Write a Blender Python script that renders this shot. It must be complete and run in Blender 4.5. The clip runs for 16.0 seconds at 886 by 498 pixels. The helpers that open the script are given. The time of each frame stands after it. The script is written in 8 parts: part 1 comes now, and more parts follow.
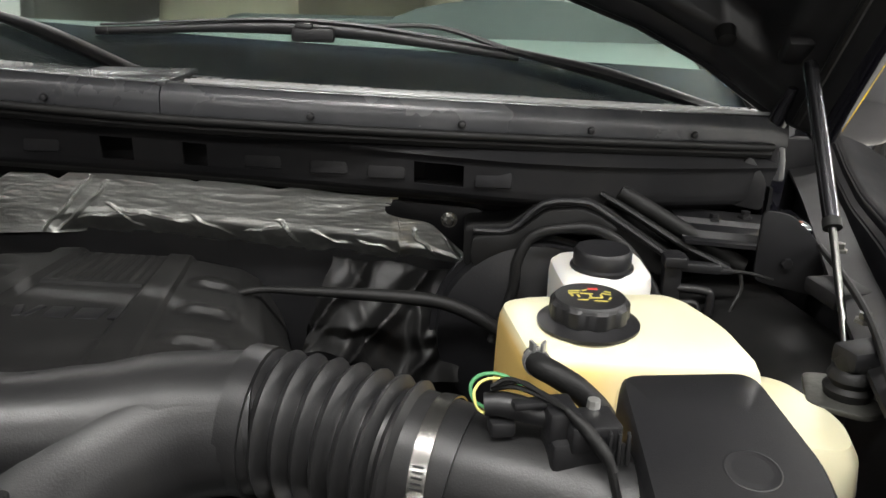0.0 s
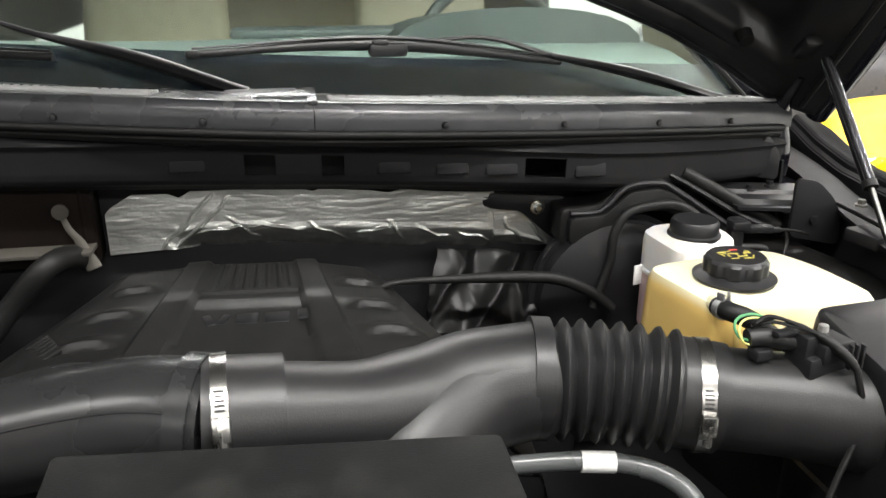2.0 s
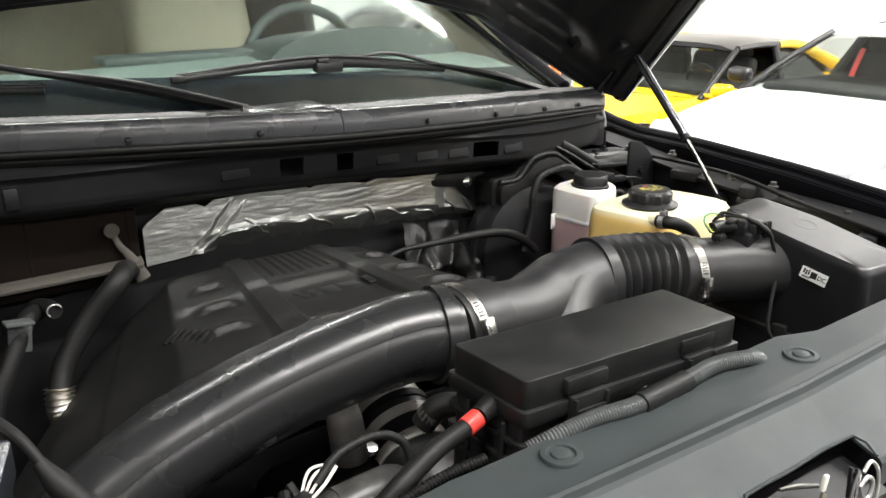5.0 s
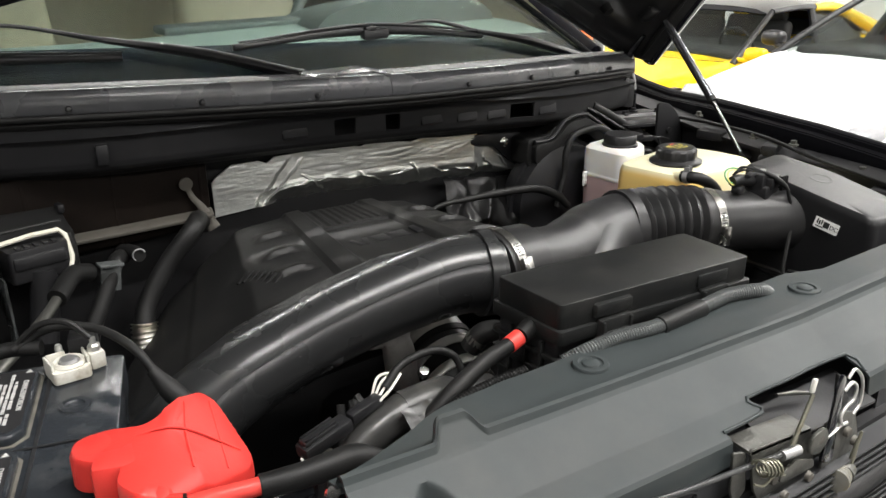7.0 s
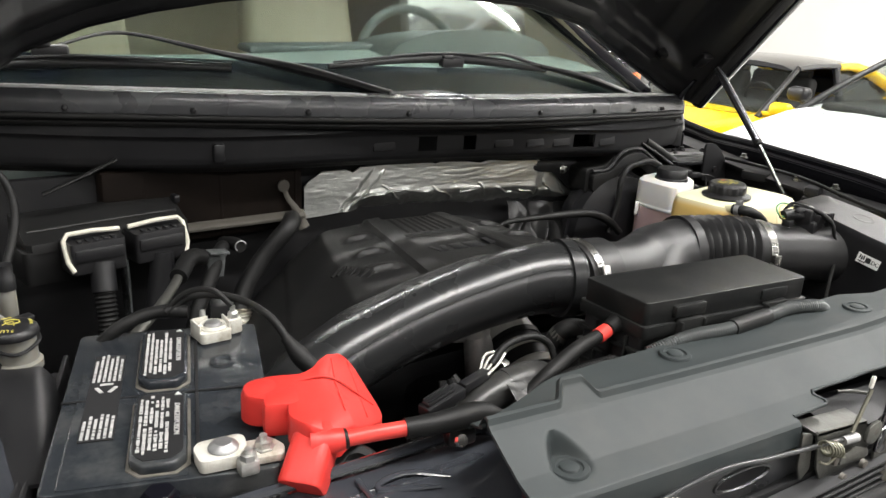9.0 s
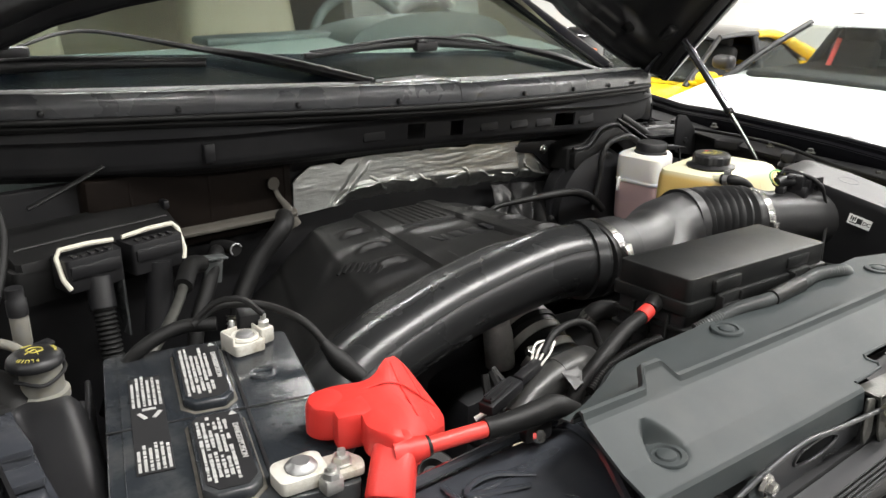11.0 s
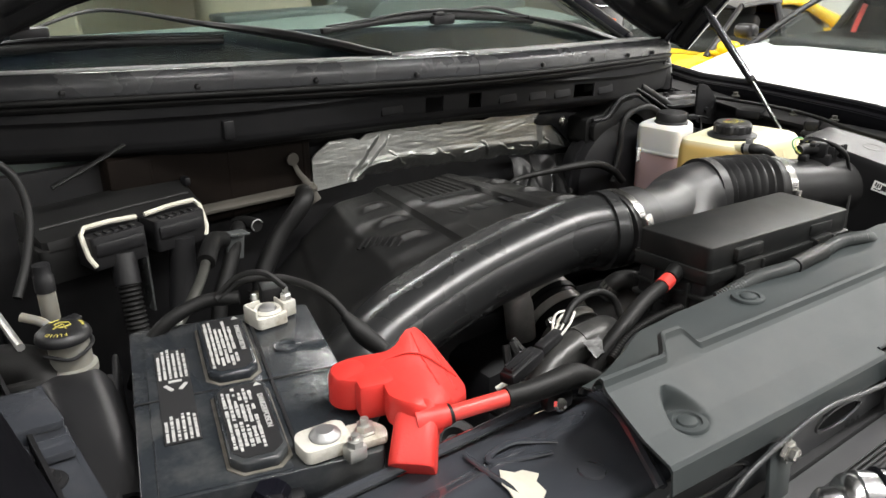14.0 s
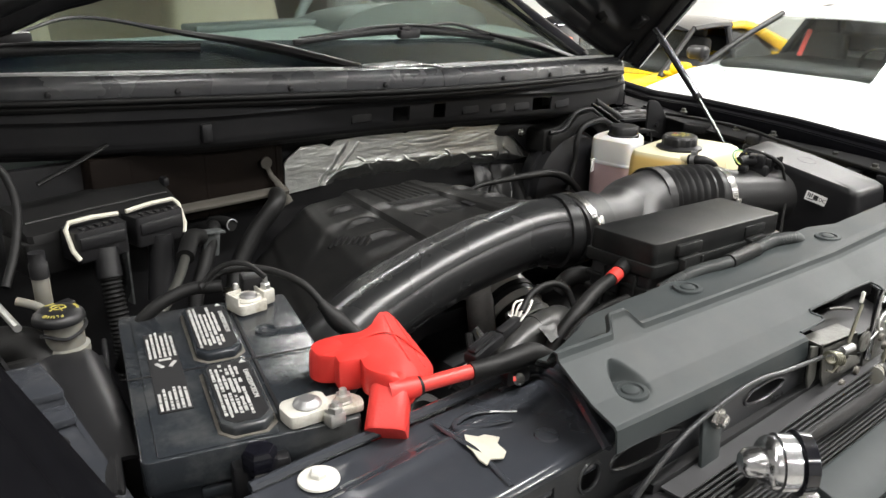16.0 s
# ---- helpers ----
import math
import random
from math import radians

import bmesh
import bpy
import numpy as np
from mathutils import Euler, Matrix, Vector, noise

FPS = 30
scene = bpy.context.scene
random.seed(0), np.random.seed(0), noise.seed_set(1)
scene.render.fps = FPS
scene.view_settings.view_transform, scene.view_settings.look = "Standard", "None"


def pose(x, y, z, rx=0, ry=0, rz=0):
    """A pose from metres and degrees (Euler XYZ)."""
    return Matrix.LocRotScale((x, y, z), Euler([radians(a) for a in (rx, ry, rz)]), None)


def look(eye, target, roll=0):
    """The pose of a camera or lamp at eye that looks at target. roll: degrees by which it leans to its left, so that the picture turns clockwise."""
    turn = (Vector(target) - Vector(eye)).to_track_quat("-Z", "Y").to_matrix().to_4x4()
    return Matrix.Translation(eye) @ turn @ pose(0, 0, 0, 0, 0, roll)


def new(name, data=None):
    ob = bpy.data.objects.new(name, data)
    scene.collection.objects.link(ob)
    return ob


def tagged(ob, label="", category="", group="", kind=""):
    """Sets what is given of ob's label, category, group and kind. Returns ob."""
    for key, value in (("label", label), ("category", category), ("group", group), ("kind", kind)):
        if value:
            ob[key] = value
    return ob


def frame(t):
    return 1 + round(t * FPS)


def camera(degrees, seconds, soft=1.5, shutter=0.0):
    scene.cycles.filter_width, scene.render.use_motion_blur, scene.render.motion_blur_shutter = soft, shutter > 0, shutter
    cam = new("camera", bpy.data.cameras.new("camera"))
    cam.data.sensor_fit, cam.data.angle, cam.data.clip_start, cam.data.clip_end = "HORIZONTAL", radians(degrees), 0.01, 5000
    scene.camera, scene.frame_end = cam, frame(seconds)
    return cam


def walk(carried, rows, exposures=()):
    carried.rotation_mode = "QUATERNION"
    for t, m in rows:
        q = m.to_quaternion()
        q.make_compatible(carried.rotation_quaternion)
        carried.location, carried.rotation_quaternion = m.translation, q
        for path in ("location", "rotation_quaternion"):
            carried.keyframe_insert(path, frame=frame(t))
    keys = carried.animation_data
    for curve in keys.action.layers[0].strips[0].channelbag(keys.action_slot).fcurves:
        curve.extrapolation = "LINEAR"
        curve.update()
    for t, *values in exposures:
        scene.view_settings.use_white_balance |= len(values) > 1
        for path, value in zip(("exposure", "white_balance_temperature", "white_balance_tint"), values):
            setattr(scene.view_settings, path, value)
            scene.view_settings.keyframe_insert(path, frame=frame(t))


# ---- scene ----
cam = camera(57.1, 16.0)
PATH = [
    (0, (0.366, -0.003, 1.426), (0.316, 1.884, 0.764), 1.2),
    (0.5, (0.292, -0.045, 1.437), (0.304, 1.836, 0.758), 1.3),
    (1, (0.165, -0.135, 1.458), (0.299, 1.736, 0.764), 0.9),
    (1.5, (0.061, -0.177, 1.462), (0.3, 1.687, 0.779), 0.1),
    (2, (-0.013, -0.113, 1.465), (0.333, 1.737, 0.788), 0.1),
    (2.5, (-0.128, -0.13, 1.47), (0.337, 1.698, 0.804), 0.7),
    (3, (-0.306, -0.193, 1.482), (0.359, 1.575, 0.826), 1.3),
    (3.5, (-0.373, -0.162, 1.486), (0.465, 1.536, 0.841), 2.1),
    (3.7, (-0.396, -0.142, 1.482), (0.49, 1.537, 0.851), 1.8),
    (5.8, (-0.685, -0.218, 1.501), (0.485, 1.258, 0.828), -0.7),
    (6, (-0.69, -0.224, 1.499), (0.472, 1.254, 0.818), -0.8),
    (6.5, (-0.7, -0.243, 1.497), (0.457, 1.226, 0.786), -0.2),
    (7, (-0.691, -0.271, 1.51), (0.355, 1.274, 0.789), -1.0),
    (7.5, (-0.696, -0.31, 1.504), (0.213, 1.316, 0.776), -0.2),
    (8, (-0.727, -0.352, 1.51), (0.157, 1.301, 0.813), 0.9),
    (8.2, (-0.752, -0.354, 1.511), (0.147, 1.299, 0.835), 1.6),
    (10.3, (-0.942, -0.215, 1.504), (0.267, 1.24, 0.855), 1.0),
    (10.5, (-0.938, -0.211, 1.504), (0.265, 1.246, 0.848), 0.9),
    (11, (-0.936, -0.216, 1.503), (0.244, 1.252, 0.83), 0.4),
    (11.5, (-0.936, -0.221, 1.505), (0.23, 1.253, 0.822), 0.3),
    (12, (-0.935, -0.224, 1.503), (0.224, 1.251, 0.809), 0.3),
    (12.5, (-0.93, -0.221, 1.503), (0.224, 1.252, 0.795), 0.1),
    (13, (-0.93, -0.218, 1.5), (0.215, 1.258, 0.786), -0.3),
    (13.5, (-0.934, -0.219, 1.5), (0.205, 1.259, 0.78), -0.7),
    (14, (-0.938, -0.22, 1.499), (0.19, 1.263, 0.772), -0.9),
    (14.5, (-0.94, -0.221, 1.499), (0.175, 1.267, 0.764), -1.0),
    (15, (-0.943, -0.223, 1.499), (0.168, 1.267, 0.761), -0.9),
    (15.5, (-0.966, -0.258, 1.505), (0.201, 1.197, 0.784), 0.3),
    (16, (-1.0, -0.279, 1.504), (0.216, 1.15, 0.812), 0.7),
]
EXPOSURES = [(0.0, -0.42), (1.0, -0.24), (2.0, -0.07), (3.5, 0.13), (6.5, -0.33), (8.0, -0.24), (10.5, -0.26), (16.0, -0.26)]
walk(cam, [(t, look(eye, target, roll)) for t, eye, target, roll in PATH], EXPOSURES)

# ---- world and lamps ----
world = bpy.data.worlds.new("world")
scene.world = world
world.use_nodes = True
bg = world.node_tree.nodes["Background"]
bg.inputs["Color"].default_value = (0.9, 0.95, 1.0, 1)
bg.inputs["Strength"].default_value = 0.05


# ---- materials ----
def material(name, base, rough=0.5, metal=0.0, vary=0.15, scale=30.0, bump=0.0, bump_scale=400.0, rough_vary=0.1, spec=0.5,
             coat=0.0, stain=None, stain_scale=6.0, stain_amount=0.5, transmission=0.0, subsurface=0.0, random_tone=0.0, ior=1.45):
    m = bpy.data.materials.new(name)
    m.use_nodes = True
    nt = m.node_tree
    p = nt.nodes["Principled BSDF"]
    tc = nt.nodes.new("ShaderNodeTexCoord")
    n1 = nt.nodes.new("ShaderNodeTexNoise")
    n1.inputs["Scale"].default_value, n1.inputs["Detail"].default_value = scale, 6
    nt.links.new(tc.outputs["Object"], n1.inputs["Vector"])
    mix = nt.nodes.new("ShaderNodeMix")
    mix.data_type = "RGBA"
    mix.inputs[6].default_value = (*[c * (1 - vary) for c in base], 1)
    mix.inputs[7].default_value = (*[min(1, c * (1 + vary)) for c in base], 1)
    nt.links.new(n1.outputs["Fac"], mix.inputs[0])
    col = mix.outputs[2]
    if stain:
        n2 = nt.nodes.new("ShaderNodeTexNoise")
        n2.inputs["Scale"].default_value, n2.inputs["Detail"].default_value, n2.inputs["Roughness"].default_value = stain_scale, 8, 0.65
        nt.links.new(tc.outputs["Object"], n2.inputs["Vector"])
        ramp = nt.nodes.new("ShaderNodeValToRGB")
        ramp.color_ramp.elements[0].position, ramp.color_ramp.elements[1].position = 0.48, 0.72
        nt.links.new(n2.outputs["Fac"], ramp.inputs["Fac"])
        amt = nt.nodes.new("ShaderNodeMath")
        amt.operation = "MULTIPLY"
        amt.inputs[1].default_value = stain_amount
        nt.links.new(ramp.outputs["Color"], amt.inputs[0])
        mix2 = nt.nodes.new("ShaderNodeMix")
        mix2.data_type = "RGBA"
        nt.links.new(amt.outputs[0], mix2.inputs[0])
        nt.links.new(col, mix2.inputs[6])
        mix2.inputs[7].default_value = (*stain, 1)
        col = mix2.outputs[2]
    if random_tone:
        info = nt.nodes.new("ShaderNodeObjectInfo")
        hsv = nt.nodes.new("ShaderNodeHueSaturation")
        rng = nt.nodes.new("ShaderNodeMapRange")
        rng.inputs[3].default_value, rng.inputs[4].default_value = 1 - random_tone, 1 + random_tone
        nt.links.new(info.outputs["Random"], rng.inputs[0])
        nt.links.new(rng.outputs[0], hsv.inputs["Value"])
        nt.links.new(col, hsv.inputs["Color"])
        col = hsv.outputs["Color"]
    nt.links.new(col, p.inputs["Base Color"])
    rr = nt.nodes.new("ShaderNodeMapRange")
    rr.inputs[3].default_value, rr.inputs[4].default_value = max(0.02, rough - rough_vary), min(1, rough + rough_vary)
    n3 = nt.nodes.new("ShaderNodeTexNoise")
    n3.inputs["Scale"].default_value, n3.inputs["Detail"].default_value = scale * 0.35, 5
    nt.links.new(tc.outputs["Object"], n3.inputs["Vector"])
    nt.links.new(n3.outputs["Fac"], rr.inputs[0])
    nt.links.new(rr.outputs[0], p.inputs["Roughness"])
    if bump:
        n4 = nt.nodes.new("ShaderNodeTexNoise")
        n4.inputs["Scale"].default_value, n4.inputs["Detail"].default_value = bump_scale, 4
        nt.links.new(tc.outputs["Object"], n4.inputs["Vector"])
        b = nt.nodes.new("ShaderNodeBump")
        b.inputs["Strength"].default_value, b.inputs["Distance"].default_value = bump, 0.002
        nt.links.new(n4.outputs["Fac"], b.inputs["Height"])
        nt.links.new(b.outputs["Normal"], p.inputs["Normal"])
    p.inputs["Metallic"].default_value = metal
    p.inputs["Specular IOR Level"].default_value = spec
    p.inputs["Coat Weight"].default_value = coat
    p.inputs["Coat Roughness"].default_value = 0.04
    p.inputs["Transmission Weight"].default_value = transmission
    p.inputs["IOR"].default_value = ior
    if subsurface:
        p.inputs["Subsurface Weight"].default_value = subsurface
        p.inputs["Subsurface Radius"].default_value = (0.03, 0.022, 0.012)
        p.inputs["Subsurface Scale"].default_value = 0.6
    return m


def glowing(name, colour, strength):
    m = bpy.data.materials.new(name)
    m.use_nodes = True
    p = m.node_tree.nodes["Principled BSDF"]
    p.inputs["Base Color"].default_value = (0.8, 0.8, 0.8, 1)
    p.inputs["Emission Color"].default_value = (*colour, 1)
    p.inputs["Emission Strength"].default_value = strength
    return m


DUST = (0.07, 0.066, 0.06)
PLASTIC = material("black_plastic", (0.010, 0.010, 0.011), 0.40, bump=0.12, bump_scale=900, stain=DUST, stain_amount=0.10)
PLASTIC_DULL = material("dusty_plastic", (0.010, 0.0105, 0.0105), 0.40, spec=0.24, bump=0.15, bump_scale=700, stain=DUST, stain_amount=0.2, stain_scale=14)
TUBE = material("satin_tube_plastic", (0.017, 0.0175, 0.018), 0.28, bump=0.015, bump_scale=90, rough_vary=0.06, stain=DUST, stain_amount=0.05)
DUCT = material("matt_duct_rubber", (0.013, 0.013, 0.0135), 0.40, bump=0.12, bump_scale=700, stain=DUST, stain_amount=0.12)
RUBBER = material("black_rubber", (0.007, 0.007, 0.007), 0.52, spec=0.3, bump=0.15, bump_scale=600, stain=DUST, stain_amount=0.07, stain_scale=18)
SHIELD = material("grey_shield_plastic", (0.028, 0.034, 0.035), 0.55, spec=0.36, rough_vary=0.08, bump=0.06, bump_scale=900, stain=DUST, stain_amount=0.28, stain_scale=7)
PAINT = material("black_paint", (0.006, 0.006, 0.009), 0.12, coat=0.6, rough_vary=0.05, stain=(0.10, 0.10, 0.10), stain_amount=0.08)
STEEL_BLACK = material("black_coated_steel", (0.006, 0.006, 0.007), 0.45, bump=0.1, bump_scale=300, stain=DUST, stain_amount=0.2)
FENDER = material("dark_fender_paint", (0.0035, 0.0035, 0.0045), 0.6, spec=0.04, rough_vary=0.12, stain=(0.02, 0.02, 0.02), stain_amount=0.1)
SUPPORT = material("scuffed_black_paint", (0.034, 0.037, 0.044), 0.20, coat=0.5, rough_vary=0.10, bump=0.05, bump_scale=60, stain=(0.07, 0.07, 0.07), stain_amount=0.22, stain_scale=9)
HOOD_IN = material("satin_hood_paint", (0.008, 0.008, 0.009), 0.38, rough_vary=0.1, stain=DUST, stain_amount=0.1)
ZINC = material("dull_zinc_plate", (0.58, 0.58, 0.56), 0.42, metal=0.85, bump=0.2, bump_scale=250, stain=(0.22, 0.20, 0.16), stain_amount=0.45, stain_scale=50)
FACE = material("grey_steel_face", (0.024, 0.025, 0.027), 0.30, rough_vary=0.1, stain=(0.12, 0.12, 0.11), stain_amount=0.3, stain_scale=8)
LATCH_STEEL = material("dull_latch_steel", (0.11, 0.11, 0.10), 0.42, metal=0.7, bump=0.25, bump_scale=200, stain=(0.05, 0.045, 0.04), stain_amount=0.5, stain_scale=40)
YELLOW_ZINC = material("yellow_zinc_plate", (0.22, 0.215, 0.17), 0.38, metal=0.8, stain=(0.2, 0.17, 0.1), stain_amount=0.4, stain_scale=60)
BRACKET = material("glossy_black_steel", (0.036, 0.039, 0.046), 0.20, coat=0.5, rough_vary=0.08, stain=(0.10, 0.10, 0.10), stain_amount=0.25, stain_scale=14)
PANEL = material("dusty_black_panel", (0.009, 0.009, 0.010), 0.5, bump=0.1, bump_scale=300, stain=DUST, stain_amount=0.2, stain_scale=4)
CONDUIT = material("grey_conduit_plastic", (0.075, 0.08, 0.08), 0.28)
DULL_STEEL = material("dull_brown_steel", (0.10, 0.092, 0.08), 0.55, metal=0.4, stain=(0.07, 0.06, 0.05), stain_amount=0.5)
COWL = material("cowl_plastic", (0.030, 0.031, 0.034), 0.27, spec=0.7, bump=0.10, bump_scale=900, stain=(0.2, 0.2, 0.2), stain_amount=0.15)
BAY_BLACK = material("dull_bay_paint", (0.009, 0.009, 0.010), 0.6, spec=0.3, stain=DUST, stain_amount=0.12)
# Pale rib colour stands in for light glancing off the black cowl.
COWL_RIB_SHINE = material("cowl_rib_highlights", (0.50, 0.50, 0.50), 0.3, stain=(0.25, 0.25, 0.25), stain_amount=0.5, stain_scale=20)
COVER = material("matt_cover_plastic", (0.0095, 0.0095, 0.0095), 0.46, spec=0.28, bump=0.15, bump_scale=700, stain=DUST, stain_amount=0.12)
BROWN = material("brown_black_plastic", (0.0065, 0.0045, 0.0035), 0.75, spec=0.12, bump=0.15, stain=(0.02, 0.013, 0.009), stain_amount=0.3)
CHROME = material("zinc_plated_steel", (0.62, 0.61, 0.58), 0.25, metal=1.0, rough_vary=0.12, bump=0.1, bump_scale=200)
POLISHED = material("polished_chrome", (0.75, 0.75, 0.76), 0.22, metal=1.0)
ALU = material("cast_aluminium", (0.50, 0.49, 0.47), 0.48, metal=0.45, bump=0.3, bump_scale=250, stain=(0.12, 0.11, 0.10), stain_amount=0.5, stain_scale=20)
LEAD = material("lead_alloy", (0.36, 0.36, 0.36), 0.45, metal=0.8, bump=0.2, bump_scale=300)
BLACK_CHROME = material("dark_burnished_metal", (0.16, 0.16, 0.17), 0.2, metal=1.0, rough_vary=0.08)
# Pale and barely metallic, so colour supplies light the shaded bands lack.
BAND = material("pale_worn_clamp_steel", (0.74, 0.73, 0.69), 0.40, metal=0.25, bump=0.1, bump_scale=200, stain=(0.22, 0.2, 0.17), stain_amount=0.35, stain_scale=40)
HEADLAMP = material("clear_headlamp", (0.50, 0.50, 0.52), 0.15, metal=0.3, rough_vary=0.05)
ROD = material("worn_steel_rod", (0.10, 0.10, 0.095), 0.3, metal=1.0)
AGED_WHITE = material("grimy_pale_plastic", (0.17, 0.165, 0.145), 0.45, subsurface=0.2, stain=(0.16, 0.15, 0.12), stain_amount=0.5, stain_scale=25)
WHITE_CLAMP = material("tarnished_white_clamp", (0.60, 0.585, 0.53), 0.5, metal=0.15, bump=0.25, bump_scale=200, stain=(0.24, 0.19, 0.11), stain_amount=0.75, stain_scale=40)
LEVER = material("cream_lever_plastic", (0.56, 0.54, 0.46), 0.5, stain=(0.3, 0.27, 0.2), stain_amount=0.4, stain_scale=30)
RED = material("red_rubber_cover", (0.60, 0.035, 0.028), 0.45, bump=0.08, bump_scale=400, vary=0.08, subsurface=0.1)
RED_SLEEVE = material("red_cable_sleeve", (0.62, 0.05, 0.04), 0.38, vary=0.08)
YELLOW_INK = material("yellow_print", (0.42, 0.36, 0.08), 0.6)
RED_INK = material("red_print", (0.55, 0.06, 0.05), 0.6)
WHITE_INK = material("white_print", (0.42, 0.42, 0.41), 0.6, stain=(0.35, 0.34, 0.32), stain_amount=0.4, stain_scale=60)
PAPER = material("white_sticker", (0.75, 0.75, 0.73), 0.5, vary=0.05)
BLACK_FILL = material("black_print_and_hollows", (0.012, 0.012, 0.013), 0.55)
WHITE_PLASTIC = material("white_plastic", (0.66, 0.65, 0.60), 0.5, stain=(0.4, 0.37, 0.3), stain_amount=0.4, stain_scale=30)
BATTERY = material("battery_plastic", (0.020, 0.023, 0.027), 0.20, rough_vary=0.14, bump=0.10, bump_scale=600, stain=(0.16, 0.16, 0.15), stain_amount=0.35, stain_scale=9)
CREAM = material("aged_cream_plastic", (0.64, 0.61, 0.43), 0.36, vary=0.05, scale=12, subsurface=0.12, stain=(0.66, 0.60, 0.32), stain_amount=0.5, stain_scale=5, bump=0.06, bump_scale=300)


def coolant_tint(m):
    """Amber coolant showing through one chamber of the translucent tank."""
    nt = m.node_tree
    p = nt.nodes["Principled BSDF"]
    old = p.inputs["Base Color"].links[0].from_socket
    tc, sep = nt.nodes.new("ShaderNodeTexCoord"), nt.nodes.new("ShaderNodeSeparateXYZ")
    nt.links.new(tc.outputs["Object"], sep.inputs[0])
    across, height, both, mix = nt.nodes.new("ShaderNodeValToRGB"), nt.nodes.new("ShaderNodeMapRange"), nt.nodes.new("ShaderNodeMath"), nt.nodes.new("ShaderNodeMix")
    shift = nt.nodes.new("ShaderNodeMath")
    shift.operation, shift.inputs[1].default_value = "ADD", 0.5
    nt.links.new(sep.outputs["X"], shift.inputs[0])
    nt.links.new(shift.outputs[0], across.inputs["Fac"])
    r = across.color_ramp
    r.elements[0].position, r.elements[0].color = 0.335, (0.4, 0.4, 0.4, 1)
    r.elements[1].position, r.elements[1].color = 0.62, (0, 0, 0, 1)
    for pos, v in ((0.350, 0.9), (0.39, 1.0), (0.425, 0.9), (0.455, 0.45), (0.54, 0.18)):
        r.elements.new(pos).color = (v, v, v, 1)
    height.inputs[1].default_value, height.inputs[2].default_value, height.inputs[3].default_value, height.inputs[4].default_value = 0.244, 0.256, 1.0, 0.0
    nt.links.new(sep.outputs["Z"], height.inputs[0])
    both.operation = "MULTIPLY"
    nt.links.new(across.outputs["Color"], both.inputs[0])
    nt.links.new(height.outputs[0], both.inputs[1])
    mix.data_type = "RGBA"
    nt.links.new(both.outputs[0], mix.inputs[0])
    nt.links.new(old, mix.inputs[6])
    mix.inputs[7].default_value = (0.67, 0.45, 0.13, 1)
    nt.links.new(mix.outputs[2], p.inputs["Base Color"])


TAPE = material("dusty_grey_tape", (0.030, 0.030, 0.029), 0.36, bump=0.35, bump_scale=70, stain=(0.11, 0.105, 0.095), stain_amount=0.45, stain_scale=26)
BEIGE = material("stained_beige_plate", (0.40, 0.36, 0.27), 0.6, stain=(0.16, 0.13, 0.09), stain_amount=0.6, stain_scale=30)
MILK = material("milky_plastic", (0.62, 0.61, 0.58), 0.4, vary=0.05, subsurface=0.35, bump=0.05)
PINKISH = material("pinkish_fluid_plastic", (0.42, 0.30, 0.30), 0.4, vary=0.08, subsurface=0.3)
FOIL = material("aluminium_foil", (0.74, 0.75, 0.72), 0.42, metal=1.0, bump=0.12, bump_scale=300, rough_vary=0.08, scale=60)
FOIL_DARK = material("dark_plastic_film", (0.004, 0.004, 0.004), 0.30, spec=0.14, bump=0.25, bump_scale=60, rough_vary=0.12)
GOLD_CABLE = material("ribbed_metal_sleeve", (0.55, 0.53, 0.47), 0.3, metal=1.0, bump=0.6, bump_scale=200)
WIRE_GREEN = material("green_wire", (0.08, 0.28, 0.12), 0.5)
WIRE_YELLOW = material("yellow_wire", (0.70, 0.65, 0.20), 0.5)
CAR_GLASS = material("grey_tinted_glass", (0.62, 0.68, 0.66), 0.03, vary=0.0, transmission=1.0, rough_vary=0.0, ior=1.45)
GLASS = material("green_tinted_glass", (0.74, 0.87, 0.81), 0.03, vary=0.0, transmission=1.0, rough_vary=0.0, ior=1.45)
DARK_GLASS = material("dark_car_glass", (0.014, 0.016, 0.016), 0.08, rough_vary=0.02, spec=0.22)
FRIT = material("black_frit", (0.008, 0.010, 0.016), 0.2)
DASH = material("grey_dashboard", (0.16, 0.19, 0.18), 0.6, bump=0.2, bump_scale=800)
DASH_DARK = material("dark_dashboard", (0.05, 0.06, 0.06), 0.55, bump=0.2, bump_scale=800)
TAN = material("tan_leather", (0.56, 0.49, 0.37), 0.55, bump=0.2, bump_scale=300)
CABIN = material("dark_cabin_trim", (0.06, 0.06, 0.055), 0.7)
TRIM = material("beige_pillar_trim", (0.30, 0.27, 0.19), 0.6, bump=0.1, bump_scale=500)
CAR_TRIM = material("black_car_trim", (0.012, 0.012, 0.012), 0.7, spec=0.2)
WHITE_CAR = material("white_car_paint", (0.80, 0.80, 0.80), 0.2, vary=0.02, coat=0.5)
YELLOW_CAR = material("yellow_car_paint", (0.80, 0.52, 0.01), 0.2, vary=0.03, coat=0.5)
ORANGE = material("orange_reflector", (0.75, 0.16, 0.03), 0.3)
GREY_CAR = material("grey_car_paint", (0.10, 0.10, 0.11), 0.3, coat=0.4)
TYRE = material("tyre_rubber", (0.018, 0.018, 0.018), 0.75, bump=0.3)
CONCRETE = material("sealed_concrete", (0.36, 0.35, 0.33), 0.35, vary=0.12, scale=4, stain=(0.2, 0.19, 0.18), stain_amount=0.4, stain_scale=1.5)
WALL = material("white_wall_paint", (0.80, 0.80, 0.78), 0.7, vary=0.03, scale=3, stain=(0.68, 0.67, 0.64), stain_amount=0.3, stain_scale=1.0)
